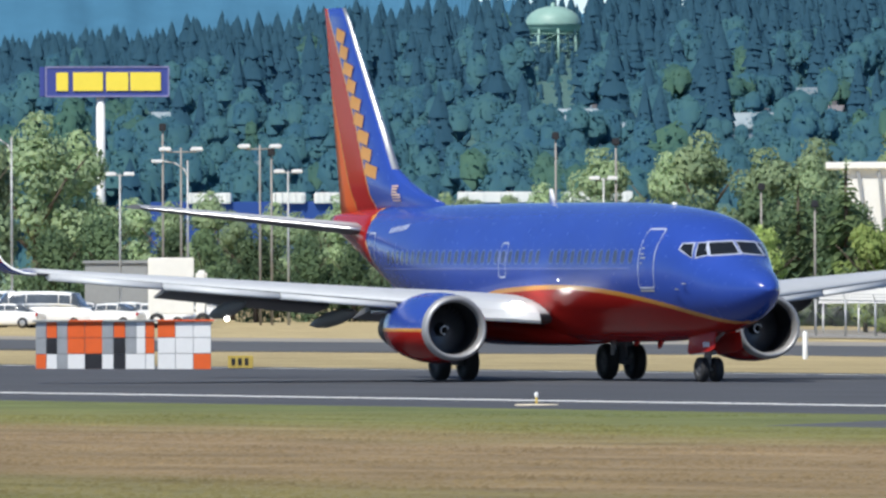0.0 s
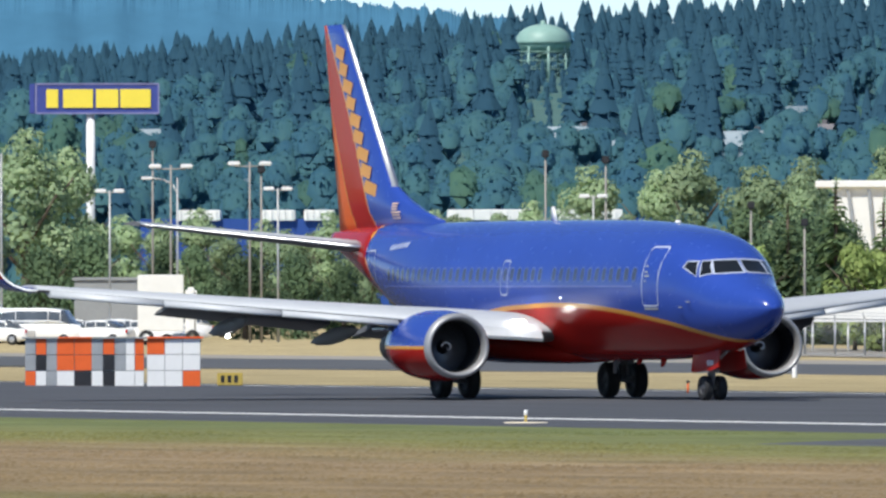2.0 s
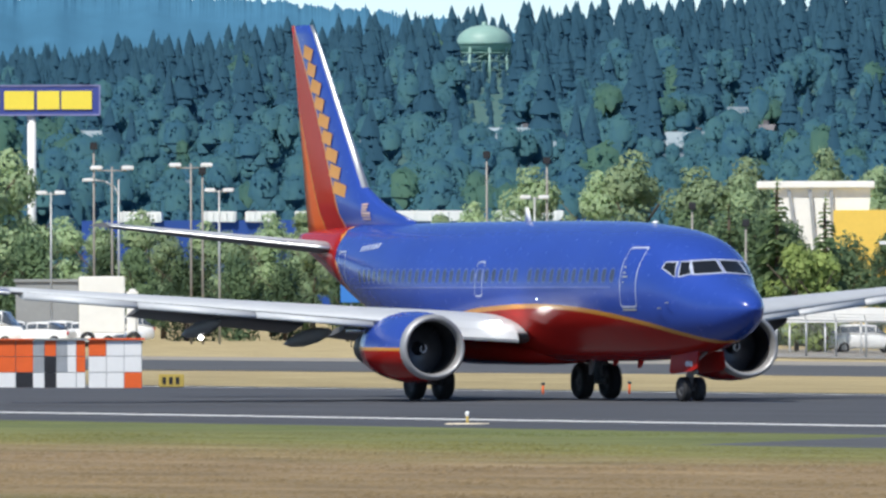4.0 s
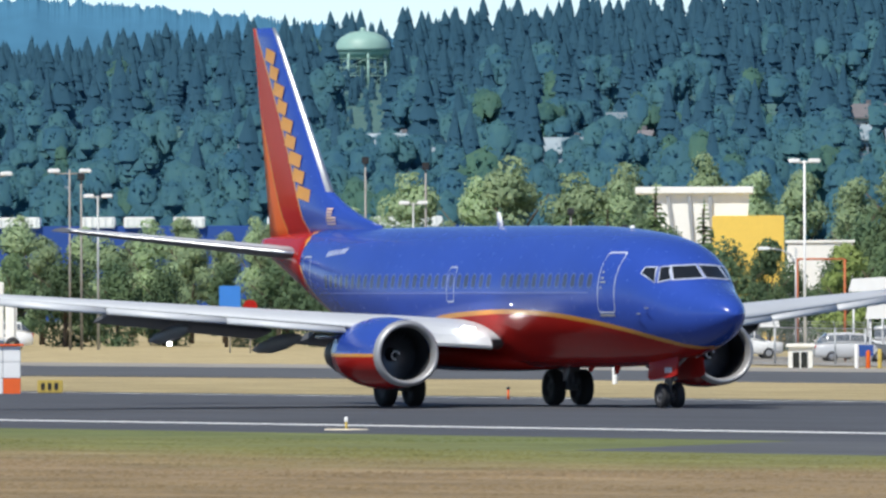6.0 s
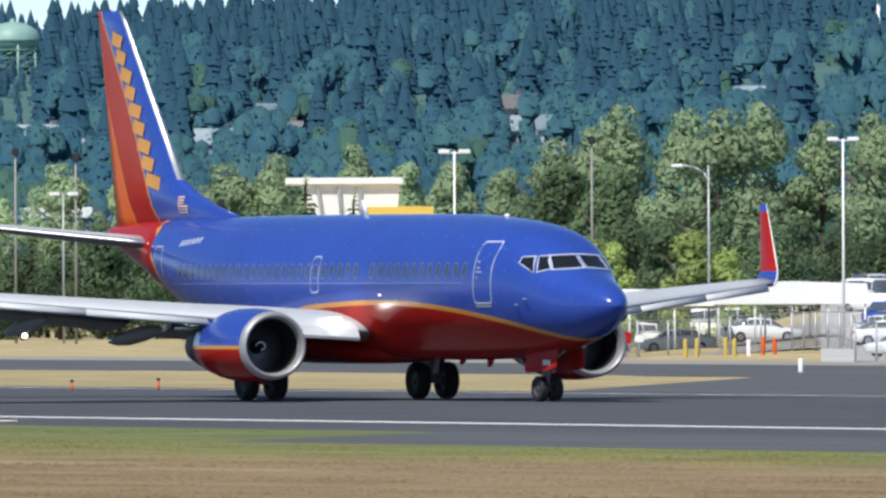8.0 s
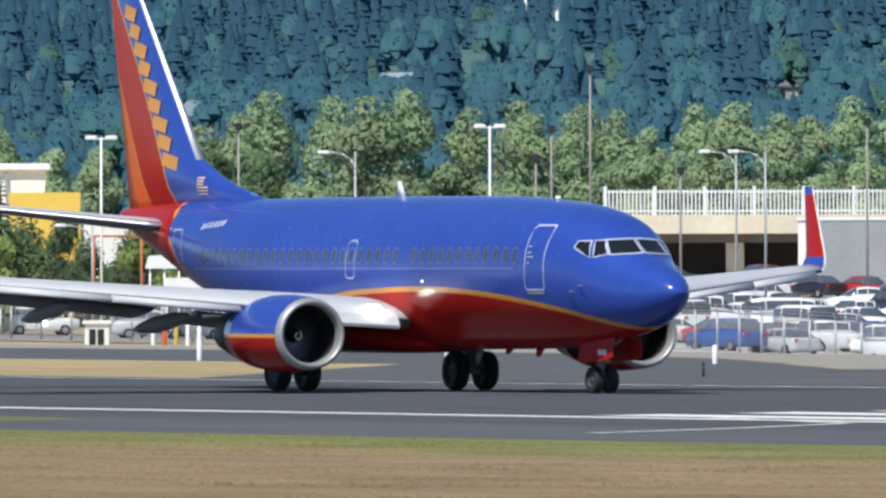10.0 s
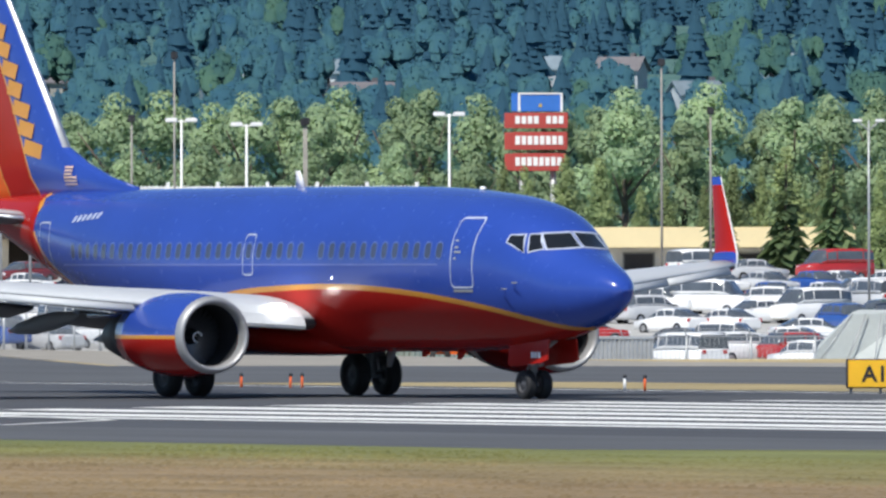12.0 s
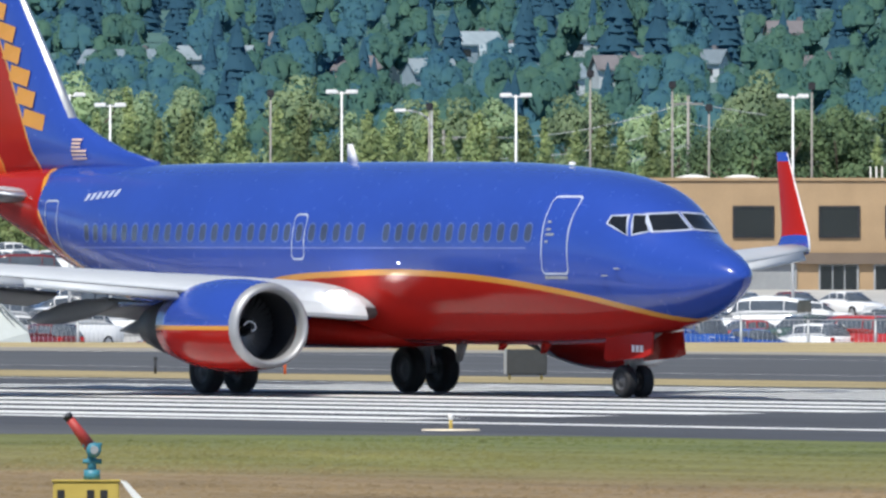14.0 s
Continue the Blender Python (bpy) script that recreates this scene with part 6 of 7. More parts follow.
def foil(le, chord, thick, y, z, twist=0.0, n=14, lower=1.0):
    """A closed wing section at a span station."""
    up, dn = [], []
    for k in range(n + 1):
        t = 0.5 - 0.5 * math.cos(math.pi * k / n)
        h = 5 * thick * (0.2969 * math.sqrt(t) - 0.126 * t - 0.3516 * t * t + 0.2843 * t**3 - 0.1036 * t**4)
        cam_ = 0.02 * 4 * t * (1 - t)
        zt = -math.tan(radians(twist)) * t
        up.append((le - chord * t, y, z + chord * (h + cam_ + zt)))
        dn.append((le - chord * t, y, z + chord * (-h * lower + cam_ + zt)))
    return up + dn[-2:0:-1]


def wing_le(y):
    return lerp(y, ((0, -12.0), (2.3, -11.97), (4.2, -12.75), (14.4, -18.95)))


def wing_te(y):
    return lerp(y, ((0, -18.9), (1.9, -18.8), (4.9, -18.6), (14.4, -20.75)))


def wing_z(y):
    return lerp(y, ((0, 1.62), (1.9, 1.80), (14.4, 3.0)))


def build_wing(air, side):
    bm = bmesh.new()
    rings = [foil(wing_le(y), wing_le(y) - wing_te(y), lerp(y, ((0, 0.115), (14.4, 0.105))), side * y, wing_z(y) + 0.12, -1) for y in (1.2, 1.9, 3, 4.2, 5, 6.5, 8, 10, 12, 13.5, 14.4)]
    loft(bm, rings)
    n = len(rings[0])
    bmesh.ops.recalc_face_normals(bm, faces=bm.faces)
    # Downward faces take the grey with shade in its colour.
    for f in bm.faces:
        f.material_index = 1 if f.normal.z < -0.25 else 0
    w = part("wing", bm, [WINGGREY, SHADEGREY], air, "pale grey wing with shade painted on its underside")
    # slats drooped ahead of the leading edge, in three panels
    for a, b in ((5.55, 8.4), (8.43, 11.3), (11.33, 14.1)):
        bm = bmesh.new()
        rs = []
        for y in (a, (a + b) / 2, b):
            x, z, c = wing_le(y) + 0.14, wing_z(y) + 0.05, lerp(y, ((5, 0.85), (14.4, 0.55)))
            pr = []
            for k in range(15):
                u = k / 14
                pr.append((x - c * u, side * y, z - 0.12 * (1 - u) + 0.20 * math.sin(math.pi * min(1, u * 1.15) * 0.9) ** 0.7))
            for k in range(13, 0, -1):
                u = k / 14
                pr.append((x - c * u - 0.02, side * y, z - 0.14 * (1 - u) + 0.04 * u - 0.05 * math.sin(math.pi * u)))
            rs.append(pr)
        loft(bm, rs)
        bmesh.ops.recalc_face_normals(bm, faces=bm.faces)
        part("slat", bm, WINGGREY, w, "pale grey drooped leading-edge slat")
    # inboard flap in front of the root, swung down
    bm = bmesh.new()
    rs = []
    for y, up, dn, fw in ((1.93, 0.36, -0.17, 0.40), (2.9, 0.36, -0.2, 0.40), (3.9, 0.34, -0.24, 0.36)):
        x, z = wing_le(y), wing_z(y)
        rs.append([(x - 0.5, side * y, z + up), (x - 0.1, side * y, z + up - 0.03), (x + fw * 0.7, side * y, z + 0.12), (x + fw, side * y, z + dn + 0.08), (x + fw - 0.03, side * y, z + dn), (x + fw - 0.14, side * y, z + dn + 0.04), (x + 0.1, side * y, z - 0.05), (x - 0.5, side * y, z)])
    loft(bm, rs, smooth=False)
    bmesh.ops.recalc_face_normals(bm, faces=bm.faces)
    part("leading_flap", bm, WINGGREY, w, "pale grey inboard leading-edge flap swung down")
    # trailing flaps, a little down
    for a, b in ((2.2, 4.4), (5.6, 10.2)):
        bm = bmesh.new()
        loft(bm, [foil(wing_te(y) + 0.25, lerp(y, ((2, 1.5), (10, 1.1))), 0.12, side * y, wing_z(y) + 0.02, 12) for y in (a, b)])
        part("flap", bm, SHADEGREY, w, "grey trailing-edge flap set slightly down")
    # canoe fairings of the flap tracks
    for y, front, tip in ((8.8, -16.9, -19.9), (5.95, -15.6, -19.2), (3.6, -15.4, -19.2)):
        bm = bmesh.new()
        prof = [(0, 0.02), (0.08, 0.11), (0.3, 0.19), (0.6, 0.20), (0.85, 0.12), (1, 0.01)]
        rings = []
        for s, r in prof:
            x = front + (tip - front) * s
            z = wing_z(y) - 0.22 - 0.38 * s
            rings.append([(x, side * (y + 0.55 * r * math.cos(a)), z + r * 1.15 * math.sin(a)) for a in [2 * math.pi * k / 12 for k in range(12)]])
        loft(bm, rings)
        fairing = part("flap_fairing", bm, SHADEGREY, w, "grey canoe-shaped flap track fairing")
        if y == 8.8:
            bm = bmesh.new()
            spin(bm, [(0.05, 0.002), (0.03, 0.05), (-0.05, 0.06)], (front - 1.5, side * y, wing_z(y) - 0.68), 12)
            part("wing_lamp", bm, LIGHT, fairing, "small lit lamp under the fairing")
    # winglet, red and orange with a blue foot and a white leading edge
    bm = bmesh.new()
    rs = []
    for s in [k / 12 for k in range(13)]:
        if s < 0.33:
            a = radians(78) * s / 0.33
            y, z = 14.4 + 0.75 * math.sin(a), 3.07 + 0.75 * (1 - math.cos(a))
        else:
            u = (s - 0.33) / 0.67
            a = radians(78)
            y, z = 14.4 + 0.75 * math.sin(a) + 0.36 * u, 3.07 + 0.75 * (1 - math.cos(a)) + 1.68 * u
        le, ch = lerp(s, ((0, -18.95), (0.2, -19.75), (0.33, -20.15), (1, -21.5))), lerp(s, ((0, 1.8), (0.2, 1.25), (0.33, 1.05), (1, 0.46)))
        nrm = Vector((0, -math.sin(a), math.cos(a)))
        ring = foil(le, ch, 0.09, 0, 0, n=8)
        rs.append([(p[0], side * (y + nrm.y * p[2]), z + nrm.z * p[2]) for p in ring])
    edge = [max(ring[k][0], ring[(k + 1) % len(ring)][0]) > le - 0.03 * ch for k in range(len(ring))]
    loft(bm, rs, mats=[3 if e else 0 for e in edge])
    bmesh.ops.recalc_face_normals(bm, faces=bm.faces)
    for f in bm.faces:
        c = f.calc_center_median()
        if f.material_index == 0 and not 3.42 < c.z < 5.24:
            f.material_index = 2
    part("winglet", bm, [RED, ORANGE, BLUE, WHITE], w, "red blended winglet with blue foot and white leading edge")
    # landing lights at the root
    for y in (2.46, 2.6):
        x, z = wing_le(y) + 0.25, 2.14
        bm = bmesh.new()
        spin(bm, [(0.05, 0.001), (0.04, 0.08), (0.0, 0.10), (-0.2, 0.105)], (x, side * y, z), 14)
        part("landing_light", bm, LIGHT, w, "lit landing light in the wing root")
    return w


def build_engine(air, side):
    cy, cz = side * 4.83, 1.48
    prof = [(-10.86, 0.80), (-10.80, 0.85), (-10.83, 0.91), (-11.0, 0.965), (-11.38, 1.00), (-12.0, 1.04), (-12.8, 1.03), (-13.6, 0.94), (-14.3, 0.80), (-14.32, 0.76)]
    n, lipto = 44, 4
    flat = lambda c, d: (c * (1.03 if d > -0.3 else 1.03), d if d > 0 else d * 0.93)
    bm = bmesh.new()
    U = n // 2
    body = [p for p in prof[3:]]
    rings = []
    for x, r in body:
        ring = []
        a0 = math.asin(max(-0.95, min(0.95, 0.03 / r)))
        a1 = math.asin(max(-0.95, min(0.95, -0.07 / r)))
        ang = [a0 + (math.pi - 2 * a0) * k / 18 for k in range(19)] + [math.pi - a1 + (math.pi + 2 * a1) * k / 18 for k in range(19)]
        for a in ang:
            c, d = flat(r * math.cos(a), r * math.sin(a))
            ring.append((x, cy + c, cz + d))
        rings.append(ring)
    mats = [0] * 18 + [1] + [2] * 18 + [1]
    loft(bm, rings, mats=mats, caps=False)
    bmesh.ops.recalc_face_normals(bm, faces=bm.faces)
    eng = part("engine", bm, [BLUE, GOLD, RED], air, "jet engine cowl, blue over red with a gold band")
    bm = bmesh.new()
    lip = [(-11.02, 0.967), (-10.93, 0.945), (-10.84, 0.905), (-10.80, 0.855), (-10.84, 0.80), (-10.95, 0.775), (-11.1, 0.765)]
    spin(bm, lip, (0, cy, cz), n, squash=flat)
    bmesh.ops.recalc_face_normals(bm, faces=bm.faces)
    part("inlet_lip", bm, LIP, eng, "polished metal inlet lip")
    bm = bmesh.new()
    spin(bm, [(-11.1, 0.766), (-11.5, 0.755), (-12.1, 0.76), (-12.25, 0.76), (-12.26, 0.02)], (0, cy, cz), n)
    part("inlet_duct", bm, DARK, eng, "dark inlet duct")
    bm = bmesh.new()
    spin(bm, [(-14.0, 0.74), (-14.9, 0.62), (-15.7, 0.42), (-15.75, 0.36), (-15.4, 0.34)], (0, cy, cz), 28)
    spin(bm, [(-15.3, 0.3), (-15.9, 0.18), (-16.3, 0.01)], (0, cy, cz), 20)
    part("exhaust", bm, DARK, eng, "dark metal exhaust cone")
    bm = bmesh.new()
    rs = []
    for x, z0, z1, w in ((-11.9, cz + 0.98, cz + 1.02, 0.04), (-12.8, cz + 0.9, 2.42, 0.16), (-14, cz + 0.7, 2.35, 0.2), (-15.6, cz + 0.45, 2.0, 0.16), (-17.2, 1.9, 2.0, 0.03)):
        rs.append([(x, cy - w, z0), (x, cy - w, z1), (x, cy + w, z1), (x, cy + w, z0)])
    loft(bm, rs)
    part("pylon", bm, BLUE, eng, "blue engine pylon")
    bm = bmesh.new()
    spin(bm, [(0.30, 0.004), (0.24, 0.06), (0.1, 0.14), (0.0, 0.18), (-0.05, 0.19)], (0, 0, 0), 20)
    fan = part("fan", bm, DARK, air, "dark spinner of the fan inside the engine", pose(-12.0, cy, cz))
    bm = bmesh.new()
    q = []
    for r, w, tw in ((0.2, 0.045, 0.03), (0.5, 0.065, 0.07), (0.74, 0.075, 0.10)):
        q.append([bm.verts.new((-0.5 * tw, w, r)), bm.verts.new((0.5 * tw, -w, r))])
    for a_, b_ in zip(q, q[1:]):
        bm.faces.new((a_[0], b_[0], b_[1], a_[1]))
    first = part("fan_blade", bm, FANBLADE, fan)
    for k in range(1, 30):
        o = first.copy()
        scene.collection.objects.link(o)
        o.matrix_basis = pose(0, 0, 0, 12 * k, 0, 0)
    bm = bmesh.new()
    pts = []
    for k in range(15):
        a = 2 * math.pi * k / 14 * 0.8
        pts.append((0.05 + 0.075 * k / 14, a))
    prev = None
    for r, a in pts:
        xx = lerp(r, ((0, 0.43), (0.07, 0.352), (0.16, 0.165)))
        cur = [bm.verts.new((xx + 0.012, rr * math.cos(a), rr * math.sin(a))) for rr in (r, r + 0.035)]
        if prev:
            bm.faces.new((prev[0], cur[0], cur[1], prev[1]))
        prev = cur
    part("spiral", bm, WHITE, fan, "white painted spiral on the spinner")
    return fan


def build_wheel(air, x, y, z, r, w):
    bm = bmesh.new()
    spin(bm, [(-w * 0.42, r * 0.55), (-w * 0.5, r * 0.75), (-w * 0.46, r * 0.93), (-w * 0.28, r), (-w * 0.14, r * 1.0), (-w * 0.12, r * 0.985), (-w * 0.08, r), (w * 0.08, r), (w * 0.12, r * 0.985), (w * 0.14, r), (w * 0.28, r), (w * 0.46, r * 0.93), (w * 0.5, r * 0.75), (w * 0.42, r * 0.55)], n=28, axis="y")
    tyre = part("wheel", bm, RUBBER, air, "black rubber tyre", pose(x, y, z))
    bm = bmesh.new()
    for s in (-1, 1):
        spin(bm, [(s * w * 0.42, r * 0.56), (s * w * 0.30, r * 0.50), (s * w * 0.25, r * 0.3), (s * w * 0.42, r * 0.16), (s * w * 0.44, 0.002)], n=16, axis="y")
    part("hub", bm, HUB, tyre, "dark metal wheel hub")
    return tyre


def build_airliner():
    air = thing("airliner", pose(-415, RUN_Y, 0.155), "blue and red twin-engine jet airliner rolling on the runway", "airplane")
    bm = bmesh.new()
    hull(bm)
    body = part("fuselage", bm, [BLUE, GOLD, RED], air, "glossy blue fuselage over red belly with gold line")
    # cabin windows
    frame_m, glass_m = material("window_rim", (0.09, 0.14, 0.40), 0.4, bump=0), material("cabin_glazing", (0.055, 0.07, 0.12), 0.2, bump=0)
    for side in (-1, 1):
        for k in range(38):
            x = -5.35 - 0.508 * k
            if k == 12:
                continue
            bm = bmesh.new()
            loop = rounded(x - 0.125, x + 0.125, 3.335, 3.70, 0.10, 3)
            patch(bm, loop, side, 0.006, 2)
            for f in bm.faces:
                f.material_index = 0
            m = len(bm.faces)
            ribbon(bm, rounded(x - 0.155, x + 0.155, 3.30, 3.735, 0.13, 3), 0.035, side, 0.008)
            bm.faces.ensure_lookup_table()
            for f in bm.faces[m:]:
                f.material_index = 1
            part("cabin_window", bm, [glass_m, frame_m], body)
        for nm, loop in (("front_door", rounded(-4.86, -3.98, 2.62, 4.30, 0.12)), ("overwing_exit", rounded(-14.78, -14.25, 2.92, 3.93, 0.12)), ("rear_door", rounded(-26.55, -25.85, 2.75, 4.25, 0.1))):
            bm = bmesh.new()
            ribbon(bm, loop, 0.045, side)
            d = part(nm, bm, PALE, body, "white outlined door in the blue hull")
            if nm == "front_door":
                bm = bmesh.new()
                for z0, w in ((3.45, 0.28), (3.56, 0.16), (3.72, 0.12), (3.3, 0.1)):
                    patch(bm, rounded(-4.72, -4.72 + w, z0, z0 + 0.05, 0.02, 2), side, 0.012, 1)
                part("door_handle", bm, STEEL, d, "metal handle and markings")
                bm = bmesh.new()
                patch(bm, rounded(-4.8, -4.04, 2.53, 2.59, 0.02, 2), side, 0.012, 1)
                part("sill_plate", bm, STEEL, d, "scuffed metal sill plate")
        # a pale seam below the windows
        bm = bmesh.new()
        xs = [-25 + 0.4 * k for k in range(50)]
        loft(bm, [[skin(x, 3.17, side, 0.005), skin(x, 3.20, side, 0.005)] for x in xs], closed=False)
        part("seam", bm, material("seam_paint", (0.16, 0.20, 0.50), 0.4, bump=0), body)
        # registration as slanted bars
        for k in range(6):
            bm = bmesh.new()
            x = -24.55 + 0.27 * k
            vs = [skin(x + a, z, side, 0.007) for a, z in ((0, 4.22 + 0.018 * k), (0.15, 4.23 + 0.018 * k), (0.21, 4.39 + 0.018 * k), (0.06, 4.38 + 0.018 * k))]
            bm.faces.new([bm.verts.new(v) for v in vs])
            part("registration_bar", bm, PALE, body, "small pale registration bar")
    # cockpit glazing
    panes = COCKPIT
    for side in (-1, 1):
        for loop in panes:
            bm = bmesh.new()
            pts = []
            for (p, q) in zip(loop, loop[1:] + loop[:1]):
                for i in range(4):
                    pts.append((p[0] + (q[0] - p[0]) * i / 4, p[1] + (q[1] - p[1]) * i / 4))
            patch(bm, pts, side, 0.008, 5)
            m = len(bm.faces)
            ribbon(bm, [((x - sum(p[0] for p in pts) / 16) * 1.06 + sum(p[0] for p in pts) / 16, (z - sum(p[1] for p in pts) / 16) * 1.10 + sum(p[1] for p in pts) / 16) for x, z in pts], 0.036, side, 0.014)
            bm.faces.ensure_lookup_table()
            for f in bm.faces[m:]:
                f.material_index = 1
            part("cockpit_window", bm, [GLASS, PALE], body, "dark cockpit pane in a white frame")
        def front(y, z):
            a, b = -6.0, 0.33
            for _ in range(40):
                m = (a + b) / 2
                a, b = (m, b) if half_width(m, z) > abs(y) and section(m)[0] > z else (a, m)
            return a
        bm = bmesh.new()
        grid = []
        corners = ((0.70, 3.89), (0.05, 3.92), (0.05, 3.59), (0.80, 3.545))

        def bil(u, v):
            return [(1 - v) * ((1 - u) * corners[0][i] + u * corners[1][i]) + v * ((1 - u) * corners[3][i] + u * corners[2][i]) for i in (0, 1)]
        us = [-0.055, -0.01, 0, 0.2, 0.4, 0.6, 0.8, 1.0, 1.01, 1.05]
        vs = [-0.11, -0.01, 0, 0.33, 0.66, 1.0, 1.01, 1.09]
        for v in vs:
            row = []
            for u in us:
                y, z = bil(u, v)
                edge = u < -0.005 or u > 1.005 or v < -0.005 or v > 1.005
                row.append(bm.verts.new((front(y, z) + (0.022 if edge else 0.012), side * max(0.002, y), z + 0.005)))
            grid.append(row)
        for i in range(len(vs) - 1):
            for j in range(len(us) - 1):
                f = bm.faces.new((grid[i][j], grid[i][j + 1], grid[i + 1][j + 1], grid[i + 1][j]))
                f.material_index = 0 if 2 <= i <= 4 and 2 <= j <= 6 else 1
        part("windshield", bm, [GLASS, PALE], body, "dark windshield pane in a white frame")
    # fin: dorsal fillet, blue front, red rudder, orange trailing wedge
    bm = bmesh.new()
    lev = [(4.6, -24.2, -31.45, 0.02), (5.08, -23.4, -31.55, 0.05), (5.35, -24.9, -31.6, 0.085), (5.7, -26.1, -31.68, 0.10), (6.1, -27.1, -31.75, 0.11), (7.3, -28.08, -31.98, 0.11), (8.5, -29.08, -32.22, 0.11), (9.7, -30.08, -32.45, 0.11), (10.6, -30.83, -32.64, 0.105), (10.89, -31.12, -32.7, 0.09)]

    def hinge(z):
        return lerp(z, ((4.5, -28.1), (5.04, -28.42), (6.78, -29.35), (9.12, -30.98), (10.68, -32.35), (10.9, -32.5)))

    def wedge(z):
        return lerp(z, ((4.5, -29.9), (4.88, -30.03), (7.3, -31.52), (7.9, -31.95), (8.3, -32.3), (11, -33)))

    rings = []
    for z, le, te, th in lev:
        cuts = [le, le - 0.10, le - 0.25, (le + hinge(z)) / 2, hinge(z) + 0.05, hinge(z) - 0.03, max(te + 0.02, (hinge(z) + max(wedge(z), te)) / 2), max(te + 0.015, wedge(z) + 0.04), max(te + 0.01, wedge(z) - 0.02), max(te + 0.005, (te + wedge(z)) / 2), te]
        ws = []
        for x in cuts:
            t = (le - x) / (le - te)
            ws.append(max(0.004, th * (le - te) * 1.15 * (2.97 * math.sqrt(t) * 0.5 - 0.63 * t - 1.758 * t**2 + 1.42 * t**3 - 0.518 * t**4) / 0.5 * 0.5))
        rings.append([(x, -w, z) for x, w in zip(cuts, ws)] + [(x, w, z) for x, w in list(zip(cuts, ws))[::-1]])
    k = len(cuts)
    half = [3, 0, 0, 0, 1, 2, 2, 1, 4, 4]
    loft(bm, rings, mats=half + [4] + half[::-1] + [3])
    bmesh.ops.recalc_face_normals(bm, faces=bm.faces)
    for f in bm.faces:
        c = f.calc_center_median()
        if f.material_index == 3 and c.z < 6.0:
            f.material_index = 0
    fin = part("fin", bm, [BLUE, GOLD, RED, ALLOY, ORANGE], air, "tall blue fin with red and orange rudder")
    # plain gold shapes where the airline's name stands
    for side in (-1, 1):
        for i in range(9):
            bm = bmesh.new()
            s = (i + 0.5) / 9
            z = 10.28 - 4.5 * s
            front, back = lerp(z, ((5.5, -27.55), (10.4, -31.0))), lerp(z, ((5.5, -28.55), (10.4, -31.75)))
            w = 0.29
            y = side * 0.30
            vs = [(front - 0.06, y, z + w - 0.12), (back + 0.14, y, z + w + 0.02), (back + 0.02, y, z - w * 0.55 + 0.02), (front - 0.18, y, z - w * 0.55 - 0.12)]
            P0, P1, P2, P3 = (Vector(v) for v in vs)
            cut = 0.12 if i % 2 else 0.0
            for u0, u1, v0, v1 in ((-0.08 + cut, 1.06, 0.06, 0.86),):
                def at_uv(u, w_):
                    return (P0 * (1 - u) + P1 * u) * (1 - w_) + (P3 * (1 - u) + P2 * u) * w_
                bm.faces.new([bm.verts.new(at_uv(u, w_)) for u, w_ in ((u0, v0), (u1, v0), (u1, v1), (u0, v1))])
            bmesh.ops.remove_doubles(bm, verts=bm.verts, dist=0.001)
            for v in bm.verts:
                le = lerp(v.co.z, ((6.1, -27.1), (10.6, -30.83)))
                te = lerp(v.co.z, ((4.6, -31.45), (10.9, -32.7)))
                t = (le - v.co.x) / (le - te)
                v.co.y = side * (0.11 * (le - te) * 1.15 * (1.485 * math.sqrt(max(0, t)) - 0.63 * t - 1.758 * t**2 + 1.42 * t**3 - 0.518 * t**4) + 0.03)
            part("gold_mark", bm, GOLD, fin, "gold block on the fin")
        bm = bmesh.new()
        for i in range(6):
            z, x1 = 5.16 + 0.085 * i, -26.72 + (0.62 if i < 3 else 0.36)
            q = []
            for x, zz in ((-26.72, z), (x1, z), (x1, z + 0.045), (-26.72, z + 0.045)):
                le, te, th = (lerp(zz, [(v[0], v[k]) for v in lev]) for k in (1, 2, 3))
                t = (le - x) / (le - te)
                q.append(bm.verts.new((x, side * (th * (le - te) * 1.15 * (1.485 * math.sqrt(max(0, t)) - 0.63 * t - 1.758 * t**2 + 1.42 * t**3 - 0.518 * t**4) + 0.02), zz)))
            bm.faces.new(q)
        part("flag_stripes", bm, material("flag_paint", (0.75, 0.52, 0.40), 0.5, bump=0), fin, "pale striped flag mark")
    # tailplanes
    for side in (-1, 1):
        bm = bmesh.new()
        rings = [foil(lerp(y, ((0, -27.2), (6.35, -31.35))), lerp(y, ((0, 4.1), (6.35, 1.45))), 0.095, side * y, 4.22 + 0.125 * y) for y in (0.5, 1.2, 2.5, 4, 5.5, 6.2, 6.38)]
        loft(bm, rings)
        bmesh.ops.recalc_face_normals(bm, faces=bm.faces)
        # Faces turned down are coloured as shaded; the front strip is bare metal.
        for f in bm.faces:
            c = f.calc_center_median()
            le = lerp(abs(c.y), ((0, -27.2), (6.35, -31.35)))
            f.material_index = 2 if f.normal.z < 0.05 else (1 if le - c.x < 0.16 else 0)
        part("tailplane", bm, [WINGGREY, ALLOY, SHADEGREY], air, "grey tailplane with bright leading edge and shade painted below")
    for side in (-1, 1):
        build_wing(air, side)
    fans = [build_engine(air, s) for s in (-1, 1)]
    # wing-body fairing
    bm = bmesh.new()
    rings = []
